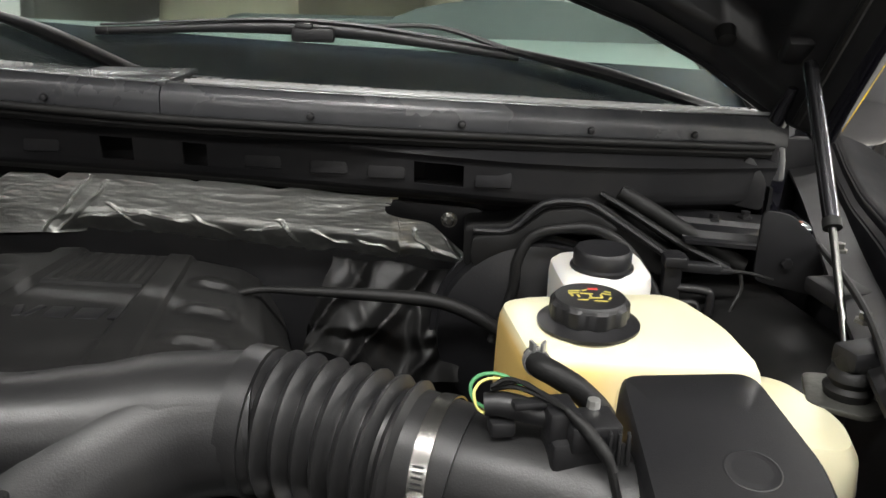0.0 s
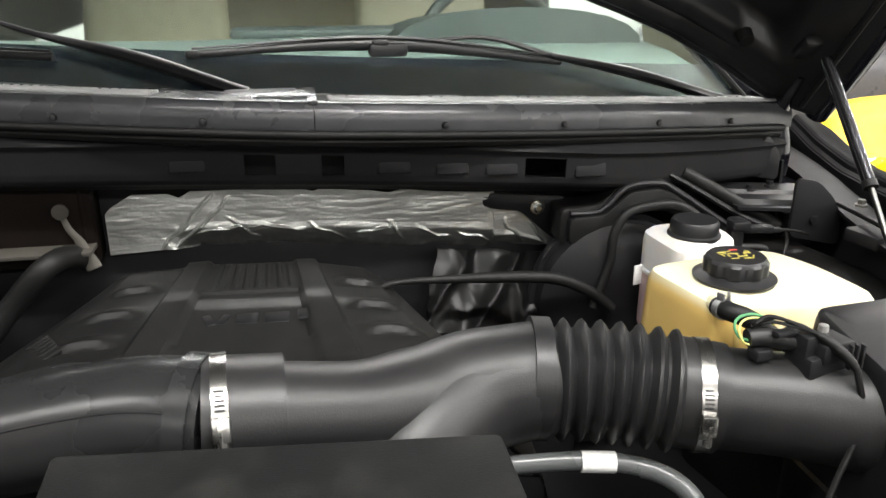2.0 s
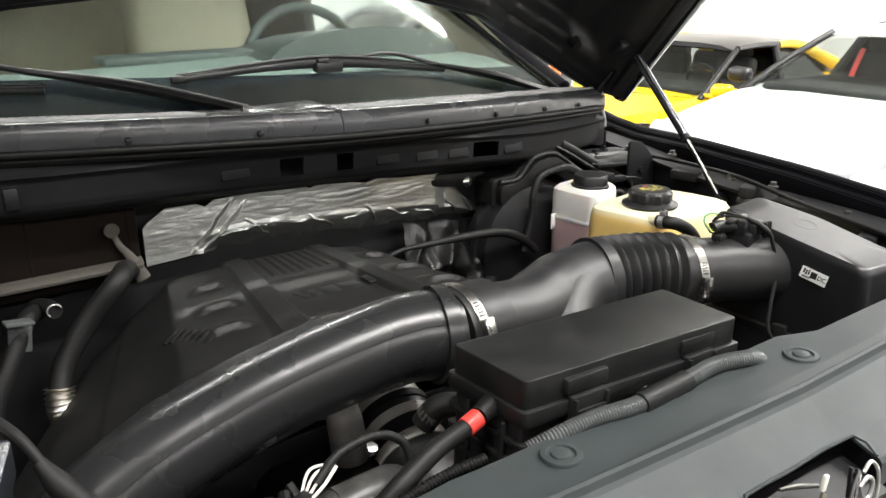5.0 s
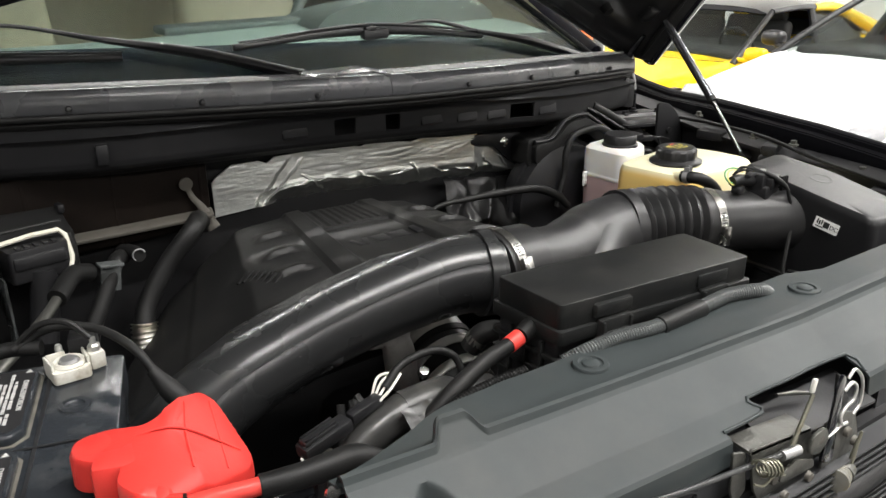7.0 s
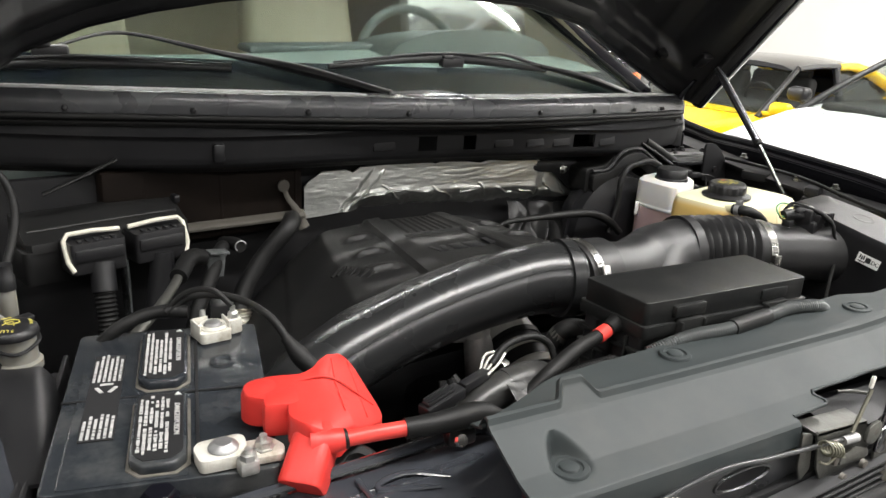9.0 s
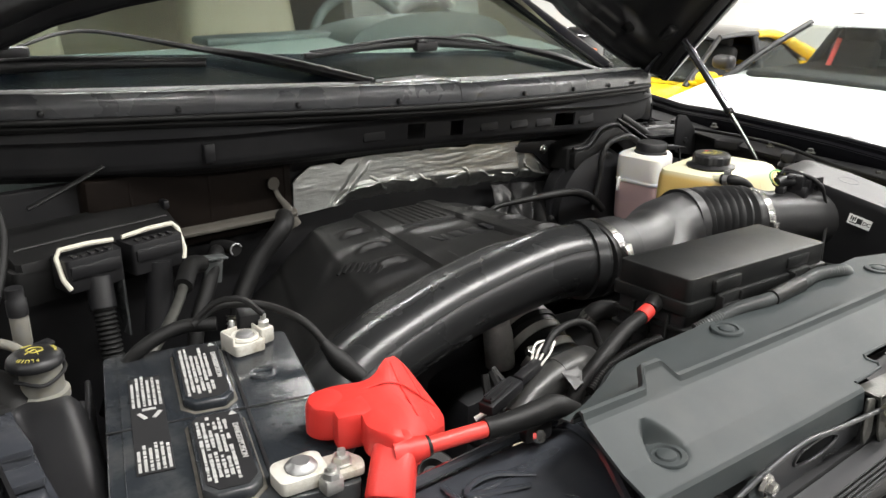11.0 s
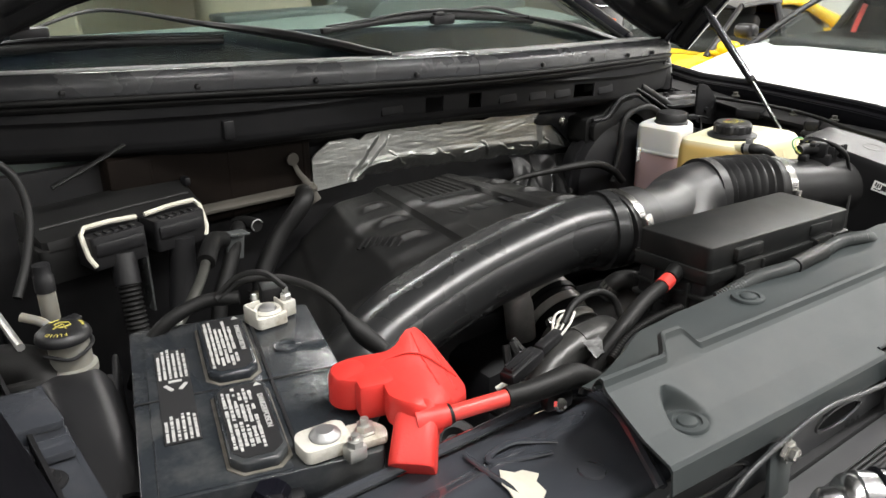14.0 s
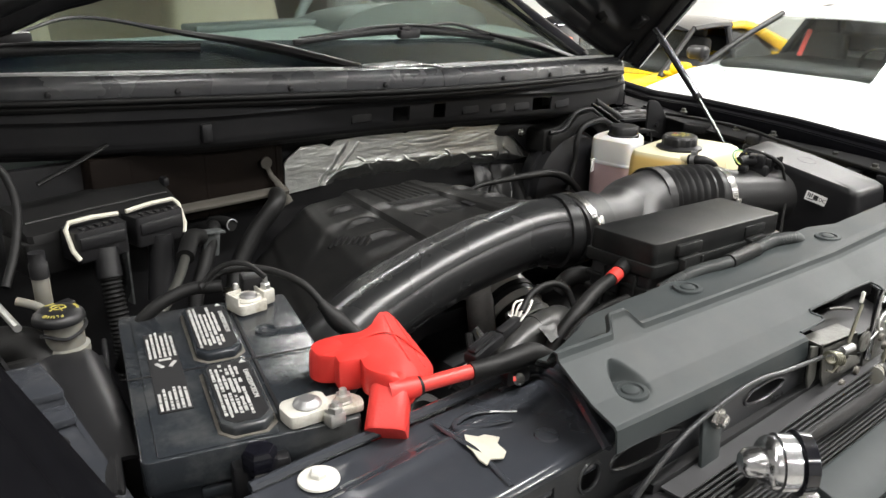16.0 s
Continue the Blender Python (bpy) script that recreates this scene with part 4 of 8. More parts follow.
part("pipe", loft([tube_section(i) for i in range(0, len(lt), 2)]), TUBE, left_tube, smooth=60)
seam_line = []
for i in range(4, 66, 3):
    way = (lt[i + 1] - lt[i - 1]).normalized()
    out = Vector((-0.10, -0.82, 0.57))
    out = (out - way * out.dot(way)).normalized()
    k = min(i / 12, 6.999)
    seam_line.append(lt[i] + out * (LT_R[int(k)] * (1 - k % 1) + LT_R[int(k) + 1] * (k % 1) + 0.0002))
part("seam", tube(seam_line, 0.0009, 6, 4), BLACK_FILL, left_tube)
part("date_stamp", box((-0.330, 0.4985, 1.050), (0.030, 0.004, 0.010), 0.001, -4, 2, 1, 0, 16), TUBE, left_tube)
part("rim", tube([(-0.115, 0.505, 1.103), (-0.098, 0.501, 1.102)], 0.0565, 32, 2), TUBE, left_tube)

duct = thing("intake_duct", (0.06, 0.53, 1.0), "matt black rubber intake duct with a bellows section", "intake duct")
part("collar", tube([(-0.10, 0.499, 1.102), (-0.035, 0.503, 1.098)], [0.0545, 0.0535], 28, 2), DUCT, duct)
part("cross_pipe", tube([(-0.04, 0.502, 1.098), (0.03, 0.513, 1.088), (0.09, 0.537, 1.081), (0.14, 0.553, 1.080), (0.21, 0.558, 1.080)], [0.047, 0.046, 0.050, 0.055, 0.056], 28, 10), DUCT, duct)
part("branch_pipe", tube([(0.207, 0.556, 1.080), (0.140, 0.549, 1.073), (0.080, 0.51, 1.050), (0.05, 0.465, 1.00), (0.04, 0.44, 0.92)], [0.055, 0.057, 0.057, 0.055, 0.052], 26, 10), DUCT, duct)
part("bellows_ring", tube([(0.196, 0.560, 1.081), (0.214, 0.557, 1.080)], 0.060, 28, 2), DUCT, duct)
part("bellows", tube([(0.212, 0.558, 1.080), (0.274, 0.543, 1.078), (0.334, 0.523, 1.073)], 0.0545, 32, 8, ridge=(0.0172, 0.0052)), DUCT, duct)
part("cuff", tube([(0.330, 0.525, 1.0735), (0.370, 0.512, 1.068)], 0.053, 28, 2), DUCT, duct)


def hose_clamp(at, r, turn, label, screw):
    c = thing("hose_clamp", at, label, "clamp", "hose clamps")
    m = pose(*at, 0, 90, turn)
    band = [(r + 0.0004, -0.0065), (r + 0.002, -0.0065), (r + 0.002, 0.0065), (r + 0.0004, 0.0065), (r + 0.0004, -0.0065)]
    part("band", moved(lathe(band, n=40), m), CHROME, c)
    a = radians(screw)
    part("screw_housing", moved(box(((r + 0.006) * math.cos(a), (r + 0.006) * math.sin(a), 0), (0.010, 0.020, 0.014), 0.002, math.degrees(a)), m), CHROME, c)
    b = a + 0.33
    part("screw", moved(tube([((r + 0.007) * math.cos(a), (r + 0.007) * math.sin(a), 0), ((r + 0.010) * math.cos(b), (r + 0.010) * math.sin(b), 0)], 0.0045, 8, 2), m), CHROME, c)
    part("slots", moved(join(*[box(((r + 0.002) * math.cos(a - 0.25 - 0.07 * k), (r + 0.002) * math.sin(a - 0.25 - 0.07 * k), 0), (0.0012, 0.0015, 0.008), 0, math.degrees(a - 0.25 - 0.07 * k)) for k in range(5)]), m), BLACK_FILL, c)
    return c


hose_clamp((-0.084, 0.500, 1.1015), 0.0545, 4, "worm-drive steel hose clamp on the intake duct", 247)
hose_clamp((0.354, 0.5175, 1.0705), 0.053, -18, "worm-drive steel hose clamp on the bellows", 268)

# ---- air filter box ----
abox = thing("air_filter_box", (0.55, 0.45, 0.80), "black plastic air filter housing with a white sticker", "air filter box")
part("inlet_pipe", tube([(0.360, 0.515, 1.069), (0.42, 0.497, 1.066), (0.465, 0.484, 1.062), (0.515, 0.470, 1.056)], [0.049, 0.049, 0.051, 0.056], 26, 8), DUCT, abox)
TOPB = rounded([(0.486, 0.548), (0.588, 0.556), (0.606, 0.46), (0.594, 0.312), (0.490, 0.318), (0.487, 0.42)], 0.016, 4)


def shell_ring(k, z, slope=0.17):
    pts = [(0.535 + (x - 0.535) * k, 0.45 + (y - 0.45) * k) for x, y in TOPB]
    return [(x, y, z + (0.012 if slope else 0.0) - slope * (0.555 - y)) for x, y in pts]


part("upper_shell", loft([shell_ring(1.12, 0.88, 0), shell_ring(1.10, 1.00, 0.06), shell_ring(1.05, 1.085), shell_ring(1.03, 1.115), shell_ring(1.01, 1.124), shell_ring(0.96, 1.128), shell_ring(0.6, 1.1285)]), PLASTIC, abox, smooth=40)
part("round_boss", lathe([(0.0, -0.001), (0.016, -0.0008), (0.0170, -0.0006), (0.0178, -0.0004), (0.0186, -0.0006), (0.0190, -0.001)], (0, 0, 0), 28, pose(0.556, 0.45, 1.1235, 9.6)), PLASTIC, abox)
part("seam_flange", loft([shell_ring(1.12, 0.962, 0), shell_ring(1.17, 0.964, 0), shell_ring(1.17, 0.972, 0), shell_ring(1.11, 0.975, 0)]), PLASTIC, abox)
part("clip_latch", box((0.468, 0.42, 0.972), (0.010, 0.022, 0.034), 0.003, 15), PLASTIC_DULL, abox)
SX, SN = Vector((0.03, -0.98, -0.17)).normalized(), Vector((-0.98, -0.02, 0.17)).normalized()
SY = SN.cross(SX).normalized()
STICK = Matrix.Translation((0.4805, 0.386, 1.0735)) @ Matrix(((SX.x, SY.x, SN.x, 0), (SX.y, SY.y, SN.y, 0), (SX.z, SY.z, SN.z, 0), (0, 0, 0, 1))) @ Matrix.Diagonal((0.72, 0.72, 1.0, 1.0))
sticker = part("sticker", moved(box((0, 0, 0), (0.056, 0.024, 0.0008), 0), STICK), PAPER, abox, "white printed sticker")
bars([(-0.021 + 0.005 * k, 0.004 - 0.002 * (k % 2), 0.003, 0.010) for k in range(3)] + [(0.0, 0.001, 0.013, 0.013), (-0.014, -0.007, 0.018, 0.002)], STICK @ Matrix.Translation((0, 0, 0.0008)), BLACK_FILL, sticker)
letters("DC", 0.013, STICK @ Matrix.Translation((0.018, 0.0, 0.0012)), BLACK_FILL, sticker)

MAF_MOVE = Vector((-0.014, -0.090, -0.001))


def shifted(bm):
    return moved(bm, Matrix.Translation(MAF_MOVE))


maf = thing("air_flow_sensor", (0.46, 0.575, 1.10), "black sensor plug with taped wiring on the inlet pipe", "sensor")
part("base", shifted(join(box((0.462, 0.575, 1.112), (0.044, 0.035, 0.030), 0.004, 10), box((0.470, 0.572, 1.130), (0.036, 0.030, 0.020), 0.003, 12))), PLASTIC, maf)
part("plug", shifted(join(tube([(0.398, 0.587, 1.138), (0.412, 0.586, 1.139), (0.442, 0.580, 1.134)], [0.0085, 0.0092, 0.0085], 16, 4), box((0.410, 0.583, 1.124), (0.018, 0.016, 0.012), 0.003, 10), box((0.428, 0.576, 1.146), (0.024, 0.010, 0.006), 0.002, 12))), PLASTIC, maf)
part("socket", shifted(box((0.449, 0.578, 1.133), (0.022, 0.030, 0.026), 0.003, 12)), PLASTIC, maf)
for k in range(3):
    part("fin", shifted(box((0.480 + 0.006 * k, 0.553, 1.128), (0.0025, 0.006, 0.024), 0.001)), PLASTIC, maf)
part("screw_head", shifted(lathe([(0, 0), (0.0050, 0), (0.0045, 0.006), (0, 0.007)], (0.473, 0.585, 1.140), 8)), ZINC, maf)
part("taped_lead", shifted(tube([(0.452, 0.566, 1.148), (0.464, 0.556, 1.140), (0.476, 0.546, 1.128), (0.482, 0.540, 1.118)], [0.0030, 0.0048, 0.0050, 0.0030], 9, 5)), RUBBER, maf)
for k, (dx, dz) in enumerate(((0.0, 0.0), (0.004, 0.004), (-0.003, 0.006))):
    part("black_wire", shifted(tube([(0.402, 0.590 - 0.003 * k, 1.148 + dz), (0.418 + dx, 0.584, 1.154 + dz), (0.436, 0.575, 1.152 + dz * 0.5), (0.456, 0.563, 1.147)], 0.0017, 6, 6)), RUBBER, maf)
part("trailing_lead", shifted(tube([(0.480, 0.541, 1.120), (0.486, 0.534, 1.09), (0.478, 0.525, 1.06), (0.458, 0.515, 1.025), (0.445, 0.505, 0.99), (0.455, 0.48, 0.965), (0.49, 0.44, 0.955), (0.54, 0.38, 0.95)], 0.0030, 8, 6)), RUBBER, maf)
part("green_wire", shifted(tube([(0.400, 0.585, 1.136), (0.391, 0.589, 1.139), (0.388, 0.594, 1.148), (0.394, 0.597, 1.155), (0.408, 0.596, 1.157), (0.424, 0.590, 1.152)], 0.0014, 6, 6)), WIRE_GREEN, maf, "green wire loop")
part("yellow_wire", shifted(tube([(0.400, 0.582, 1.133), (0.393, 0.585, 1.136), (0.3905, 0.590, 1.146), (0.397, 0.594, 1.153), (0.410, 0.593, 1.1545), (0.424, 0.587, 1.149)], 0.0011, 6, 6)), WIRE_YELLOW, maf, "pale yellow wire loop")

# ---- fuse box ----
fuse = thing("fuse_box", (-0.03, 0.325, 1.0), "black plastic fuse box with a latched lid", "fuse box")
FUSE_TILT = Matrix.Translation((-0.03, 0.32, 1.152)) @ pose(0, 0, 0, 0, 2.6, 0) @ Matrix.Translation((0.03, -0.32, -1.152))


def tilted(bm):
    return moved(bm, FUSE_TILT)


LID = rounded([(-0.176, 0.279), (0.118, 0.271), (0.120, 0.372), (-0.180, 0.378)], 0.006, 3)
part("lid", tilted(join(prism(LID, 1.122, 1.152, 0.006, 3), prism(rounded([(-0.180, 0.274), (0.122, 0.266), (0.124, 0.376), (-0.184, 0.382)], 0.006, 3), 1.108, 1.124, 0.002))), PLASTIC_DULL, fuse, "slightly scuffed lid")
part("body", tilted(prism(rounded([(-0.176, 0.280), (0.116, 0.272), (0.118, 0.370), (-0.178, 0.376)], 0.006, 3), 0.98, 1.106, 0.003)), PLASTIC, fuse)
for rz in (1.086, 1.066, 1.046):
    part("body_rib", tilted(prism(rounded([(-0.181, 0.274), (0.121, 0.267), (0.123, 0.374), (-0.183, 0.381)], 0.006, 3), rz, rz + 0.006, 0.002)), PLASTIC_DULL, fuse)
for ry in (0.30, 0.325, 0.35):
    part("end_rib", tilted(box((-0.180, ry, 1.045), (0.006, 0.004, 0.12), 0.001)), PLASTIC_DULL, fuse)
for cx in (-0.105, 0.055):
    fy = 0.2705 - 0.027 * cx * 0.5
    l = part("latch", tilted(join(box((cx, fy, 1.104), (0.046, 0.010, 0.048), 0.003), box((cx - 0.020, fy - 0.005, 1.104), (0.004, 0.006, 0.044), 0.001), box((cx + 0.020, fy - 0.005, 1.104), (0.004, 0.006, 0.044), 0.001), box((cx, fy - 0.005, 1.112), (0.040, 0.006, 0.005), 0.001), box((cx, fy - 0.006, 1.084), (0.036, 0.010, 0.008), 0.003))), PLASTIC_DULL, fuse)
    part("latch_hook", tilted(box((cx, 0.277, 1.137), (0.054, 0.012, 0.016), 0.003)), PLASTIC_DULL, l)
for dx in (-0.02, 0.0, 0.09):
    part("mount_nut", tilted(lathe([(0, 0), (0.006, 0), (0.006, 0.006), (0, 0.006)], (dx, 0.258, 1.085), 6)), CHROME, fuse)

# ---- radiator cover ----
sh = thing("radiator_cover", (0, 0.15, 1.0), "grey-black moulded plastic radiator cover held by push pins", "radiator cover")
SP = [(0.232, 1.118), (0.225, 1.124), (0.178, 1.127), (0.1640, 1.1275), (0.1600, 1.1360), (0.1570, 1.1385), (0.1535, 1.1375), (0.1515, 1.1320), (0.1480, 1.1285), (0.1440, 1.1262), (0.127, 1.1155), (0.1135, 1.1075), (0.1085, 1.1045), (0.0825, 1.0950), (0.0795, 1.0915), (0.0775, 1.070)]
SEAT = (-0.431, 0.1165, 1.1165)


def smooth01(t):
    t = max(0.0, min(1.0, t))
    return t * t * (3 - 2 * t)


def cover_drop(x):
    return -0.04 * min(x, 0.05)


def shield_fn(x0, x1):
    def fn(u, v):
        x = x0 + (x1 - x0) * u
        f = v * (len(SP) - 1)
        i = min(int(f), len(SP) - 2)
        w = f - i
        y, z = SP[i][0] * (1 - w) + SP[i + 1][0] * w, SP[i][1] * (1 - w) + SP[i + 1][1] * w
        k = min(1, max(0, f - 2))
        y += 0.03 * x * x * k
        z += cover_drop(x) * max(k, 0.9 * smooth01((-0.24 - x) / 0.2))
        if f < 3:
            y = 0.166 + (y - 0.166) * (0.30 + 0.70 * smooth01((x + 0.487) / 0.15))
        if f < 1.5:
            y += 0.018 * max(0, min(1, (x + 0.40) / 0.12)) * max(0, min(1, (0.20 - x) / 0.05))
        b = smooth01((0.0245 - abs(x + 0.386)) / 0.0145) * max(0.0, min(1.0, f - 3.2, (8.3 - f) / 1.4))
        y += 0.013 * b
        z += 0.013 * b
        dx, dy = abs(x - SEAT[0]), y - SEAT[1]
        if 8 < f < 13.5 and dx < 0.023 and -0.0195 < dy < 0.027:
            half = 0.0230 * math.sqrt(max(0.0, 1 - dy / 0.027)) if dy > 0 else math.sqrt(0.0230 ** 2 - dy * dy)
            z -= max(0.0, z - SEAT[2]) * smooth01((half - dx) / 0.009)
        return (x, y, z)
    return fn


def cover_keep(u, v):
    x, f = -0.487 + 0.947 * u, v * 15
    return not (-0.10 < x < 0.06 and f > 11.9) and not (-0.155 < x < 0.06 and f > 12.7)


part("panel", sheet(shield_fn(-0.487, 0.46), 520, 180, 0.003, (0, 0.6, -0.8), cover_keep), SHIELD, sh, smooth=35)
for px, py, pz in ((-0.194, 0.216, 1.1265), (0.125, 0.200, 1.1265), (0.36, 0.20, 1.125), (SEAT[0], SEAT[1], SEAT[2] + 0.001)):
    pin = part("push_pin", lathe([(0, -0.002), (0.0180, -0.004), (0.0178, 0.0005), (0.0168, 0.0018), (0.0125, 0.0022), (0.0115, 0.0004), (0.009, 0.0004), (0.008, 0.0022), (0.006, 0.0028), (0, 0.0030)], (px, py, pz), 40), SHIELD, sh)
part("opening_edge", tube([(-0.157, 0.0900, 1.1040), (-0.10, 0.0915, 1.1022), (-0.10, 0.1005, 1.1055), (-0.10, 0.1090, 1.1088), (-0.04, 0.1090, 1.1065), (0.06, 0.1090, 1.1030), (0.06, 0.085, 1.0940)], 0.0018, 8, 2), SHIELD, sh)

conduit = thing("cable_conduit", (0, 0.25, 1.1), "grey corrugated cable conduit lying on the radiator cover", "conduit")
part("sleeve", tube([(-0.195, 0.252, 1.112), (-0.172, 0.243, 1.122), (-0.133, 0.237, 1.128), (-0.085, 0.228, 1.130), (-0.018, 0.230, 1.131), (0.03, 0.232, 1.132), (0.073, 0.222, 1.130), (0.10, 0.226, 1.115)], 0.0080, 14, 10, ridge=(0.0030, 0.0006)), CONDUIT, conduit)
part("tape_wrap", tube([(-0.085, 0.228, 1.130), (-0.055, 0.229, 1.1305), (-0.018, 0.230, 1.131)], 0.0102, 14, 5), PLASTIC_DULL, conduit)

# ---- coolant reservoir ----
res = thing("coolant_reservoir", (0.55, 0.70, 0.85), "aged cream plastic coolant reservoir with a black cap", "reservoir")
R0 = rounded([(0.398, 0.764), (0.588, 0.791), (0.620, 0.709), (0.628, 0.589), (0.428, 0.611)], 0.028, 5)
part("tank", loft([[(0.518 + (x - 0.518) * k, max(front, 0.689 + (y - 0.689) * k), z) for x, y in R0] for k, z, front in ((0.90, 0.955, 0.600), (1.0, 0.97, 0.600), (1.02, 1.02, 0.607), (1.0, 1.085, 0.626), (0.985, 1.098, 0.632), (0.955, 1.106, 0.640), (0.86, 1.111, 0.652), (0.4, 1.113, 0.660))]), CREAM, res)
part("side_lobe", loft([[(0.66 + (x - 0.66) * k, 0.62 + (y - 0.62) * k, z) for x, y in rounded([(0.60, 0.72), (0.668, 0.70), (0.700, 0.61), (0.688, 0.550), (0.61, 0.56)], 0.025, 4)] for k, z in ((0.9, 0.90), (1.0, 0.93), (1.0, 1.03), (0.95, 1.055), (0.8, 1.066), (0.4, 1.068))]), CREAM, res)
for rx in (0.452, 0.505, 0.560):
    part("mould_rib", tube([(rx, 0.646, 1.1065), (rx, 0.634, 1.097), (rx - 0.001, 0.6185, 1.06), (rx - 0.002, 0.604, 1.0)], [0.002, 0.0035, 0.0035, 0.0035], 8, 5, squash=0.5), CREAM, res)
part("neck", lathe([(0.032, 1.09), (0.032, 1.12), (0, 1.12)], (0.484, 0.694, 0), 24), CREAM, res)
cap = part("cap", lathe([(0, 1.112), (0.0470, 1.112), (0.0475, 1.1155), (0.038, 1.119), (0.0345, 1.121), (0.0345, 1.137), (0.032, 1.140), (0.0, 1.1405)], (0.484, 0.694, 0), 60), PLASTIC, res, "black ribbed pressure cap")
part("cap_grip", lathe([(0.034, 1.119), (0.0368, 1.121), (0.0368, 1.135), (0.034, 1.138)], (0.484, 0.694, 0), 72, scallop=(9, 0.05)), PLASTIC, cap)
for k, (mx, my, mw, mh, ma) in enumerate(((-0.014, 0.010, 0.011, 0.0022, 8), (-0.015, 0.005, 0.010, 0.0018, 8), (-0.017, 0.000, 0.006, 0.0022, 98), (-0.011, -0.002, 0.006, 0.0022, 98), (-0.003, 0.004, 0.012, 0.0020, -6), (0.000, -0.001, 0.007, 0.0020, 94), (0.004, -0.006, 0.013, 0.0022, 4), (0.010, -0.001, 0.007, 0.0020, 94),
                                           (0.015, 0.004, 0.009, 0.0020, -20), (0.017, 0.009, 0.006, 0.0022, -20), (-0.008, -0.011, 0.010, 0.0018, 2), (0.008, -0.013, 0.012, 0.0018, -4), (0.017, -0.007, 0.006, 0.0018, 60), (-0.004, 0.012, 0.006, 0.0018, 30))):
    part("warning_mark", box((0.484 + mx, 0.694 + my, 1.1407), (mw, mh, 0.0006), 0, ma), YELLOW_INK, cap)
part("red_mark", box((0.488, 0.710, 1.1407), (0.009, 0.0035, 0.0006), 0), RED_INK, cap)
part("nipple", tube([(0.438, 0.660, 1.100), (0.430, 0.630, 1.107)], 0.009, 12, 2), CREAM, res)
part("outlet", tube([(0.67, 0.605, 1.0), (0.76, 0.56, 0.975)], 0.011, 12, 2), CREAM, res)
hs = thing("coolant_hose", (0.44, 0.60, 1.05), "small black rubber coolant hose with a spring clip", "hose")
part("hose", tube([(0.430, 0.632, 1.107), (0.433, 0.612, 1.109), (0.447, 0.603, 1.105), (0.468, 0.599, 1.092), (0.490, 0.598, 1.066), (0.500, 0.60, 1.02)], 0.0105, 14, 8), RUBBER, hs)
part("spring_clip", tube([(0.4305, 0.626, 1.1075), (0.4315, 0.617, 1.1085)], 0.0120, 14, 2), LEAD, hs, "grey steel spring clip")
part("clip_ear", join(box((0.427, 0.621, 1.122), (0.003, 0.010, 0.010), 0.001, 20), box((0.436, 0.621, 1.122), (0.003, 0.010, 0.010), 0.001, -20)), LEAD, hs)
hs2 = thing("overflow_hose", (0.80, 0.52, 0.95), "grey overflow hose with a white clip", "hose")
part("hose", tube([(0.745, 0.57, 0.978), (0.79, 0.54, 0.965), (0.84, 0.49, 0.94), (0.86, 0.42, 0.90)], 0.013, 14, 6), RUBBER, hs2)
part("clip", tube([(0.765, 0.556, 0.972), (0.778, 0.547, 0.968)], 0.0155, 14, 2), WHITE_PLASTIC, hs2)

# ---- brake fluid reservoir and booster ----
br = thing("brake_fluid_reservoir", (0.55, 0.90, 0.95), "milky plastic fluid reservoir with a small black cap", "reservoir")
R1 = rounded([(0.466, 0.925), (0.578, 0.942), (0.582, 0.848), (0.476, 0.812)], 0.025, 5)
part("tank", loft([[(0.526 + (x - 0.526) * k, 0.882 + (y - 0.882) * k, z) for x, y in R1] for k, z in ((1.0, 1.045), (1.0, 1.085), (0.97, 1.097), (0.85, 1.103), (0.4, 1.104))]), MILK, br)
part("fluid_window", loft([[(0.526 + (x - 0.526) * k, 0.882 + (y - 0.882) * k, z) for x, y in R1] for k, z in ((0.85, 0.93), (0.99, 0.96), (0.99, 1.046))]), PINKISH, br, "lower half showing pinkish fluid")
part("level_line", loft([[(0.526 + (x - 0.526) * k, 0.882 + (y - 0.882) * k, z) for x, y in R1] for k, z in ((1.0, 1.040), (1.02, 1.042), (1.02, 1.046), (1.0, 1.048))]), MILK, br)
part("cap", lathe([(0, 1.10), (0.036, 1.10), (0.036, 1.106), (0.033, 1.108), (0.033, 1.122), (0.030, 1.126), (0, 1.126)], (0.524, 0.872, 0), 40), PLASTIC, br, "black screw cap")
part("tag", box((0.462, 0.905, 1.035), (0.014, 0.003, 0.03), 0.001, 15), PAPER, br, "small white tag")
lc = thing("fluid_level_connector", (0.60, 0.93, 1.05), "black plug and bracket behind the fluid reservoir", "connector")
part("body", join(box((0.618, 0.925, 1.075), (0.022, 0.020, 0.062), 0.004), box((0.618, 0.917, 1.098), (0.028, 0.024, 0.014), 0.003)), PLASTIC, lc)
part("upper_arm", join(box((0.650, 0.922, 1.088), (0.052, 0.014, 0.012), 0.003, 0, 2, 1, 0, 4), box((0.680, 0.920, 1.085), (0.018, 0.010, 0.007), 0.002)), PLASTIC, lc)
part("lower_arm", tube([(0.625, 0.92, 1.062), (0.655, 0.915, 1.061), (0.664, 0.913, 1.055), (0.664, 0.913, 1.030)], 0.0055, 10, 5), STEEL_BLACK, lc)
part("hook", tube([(0.628, 0.915, 1.044), (0.645, 0.91, 1.046), (0.650, 0.908, 1.036)], 0.0042, 10, 5), STEEL_BLACK, lc)
part("lead", tube([(0.688, 0.92, 1.085), (0.715, 0.925, 1.080), (0.742, 0.93, 1.071)], 0.0022, 8, 5), RUBBER, lc)
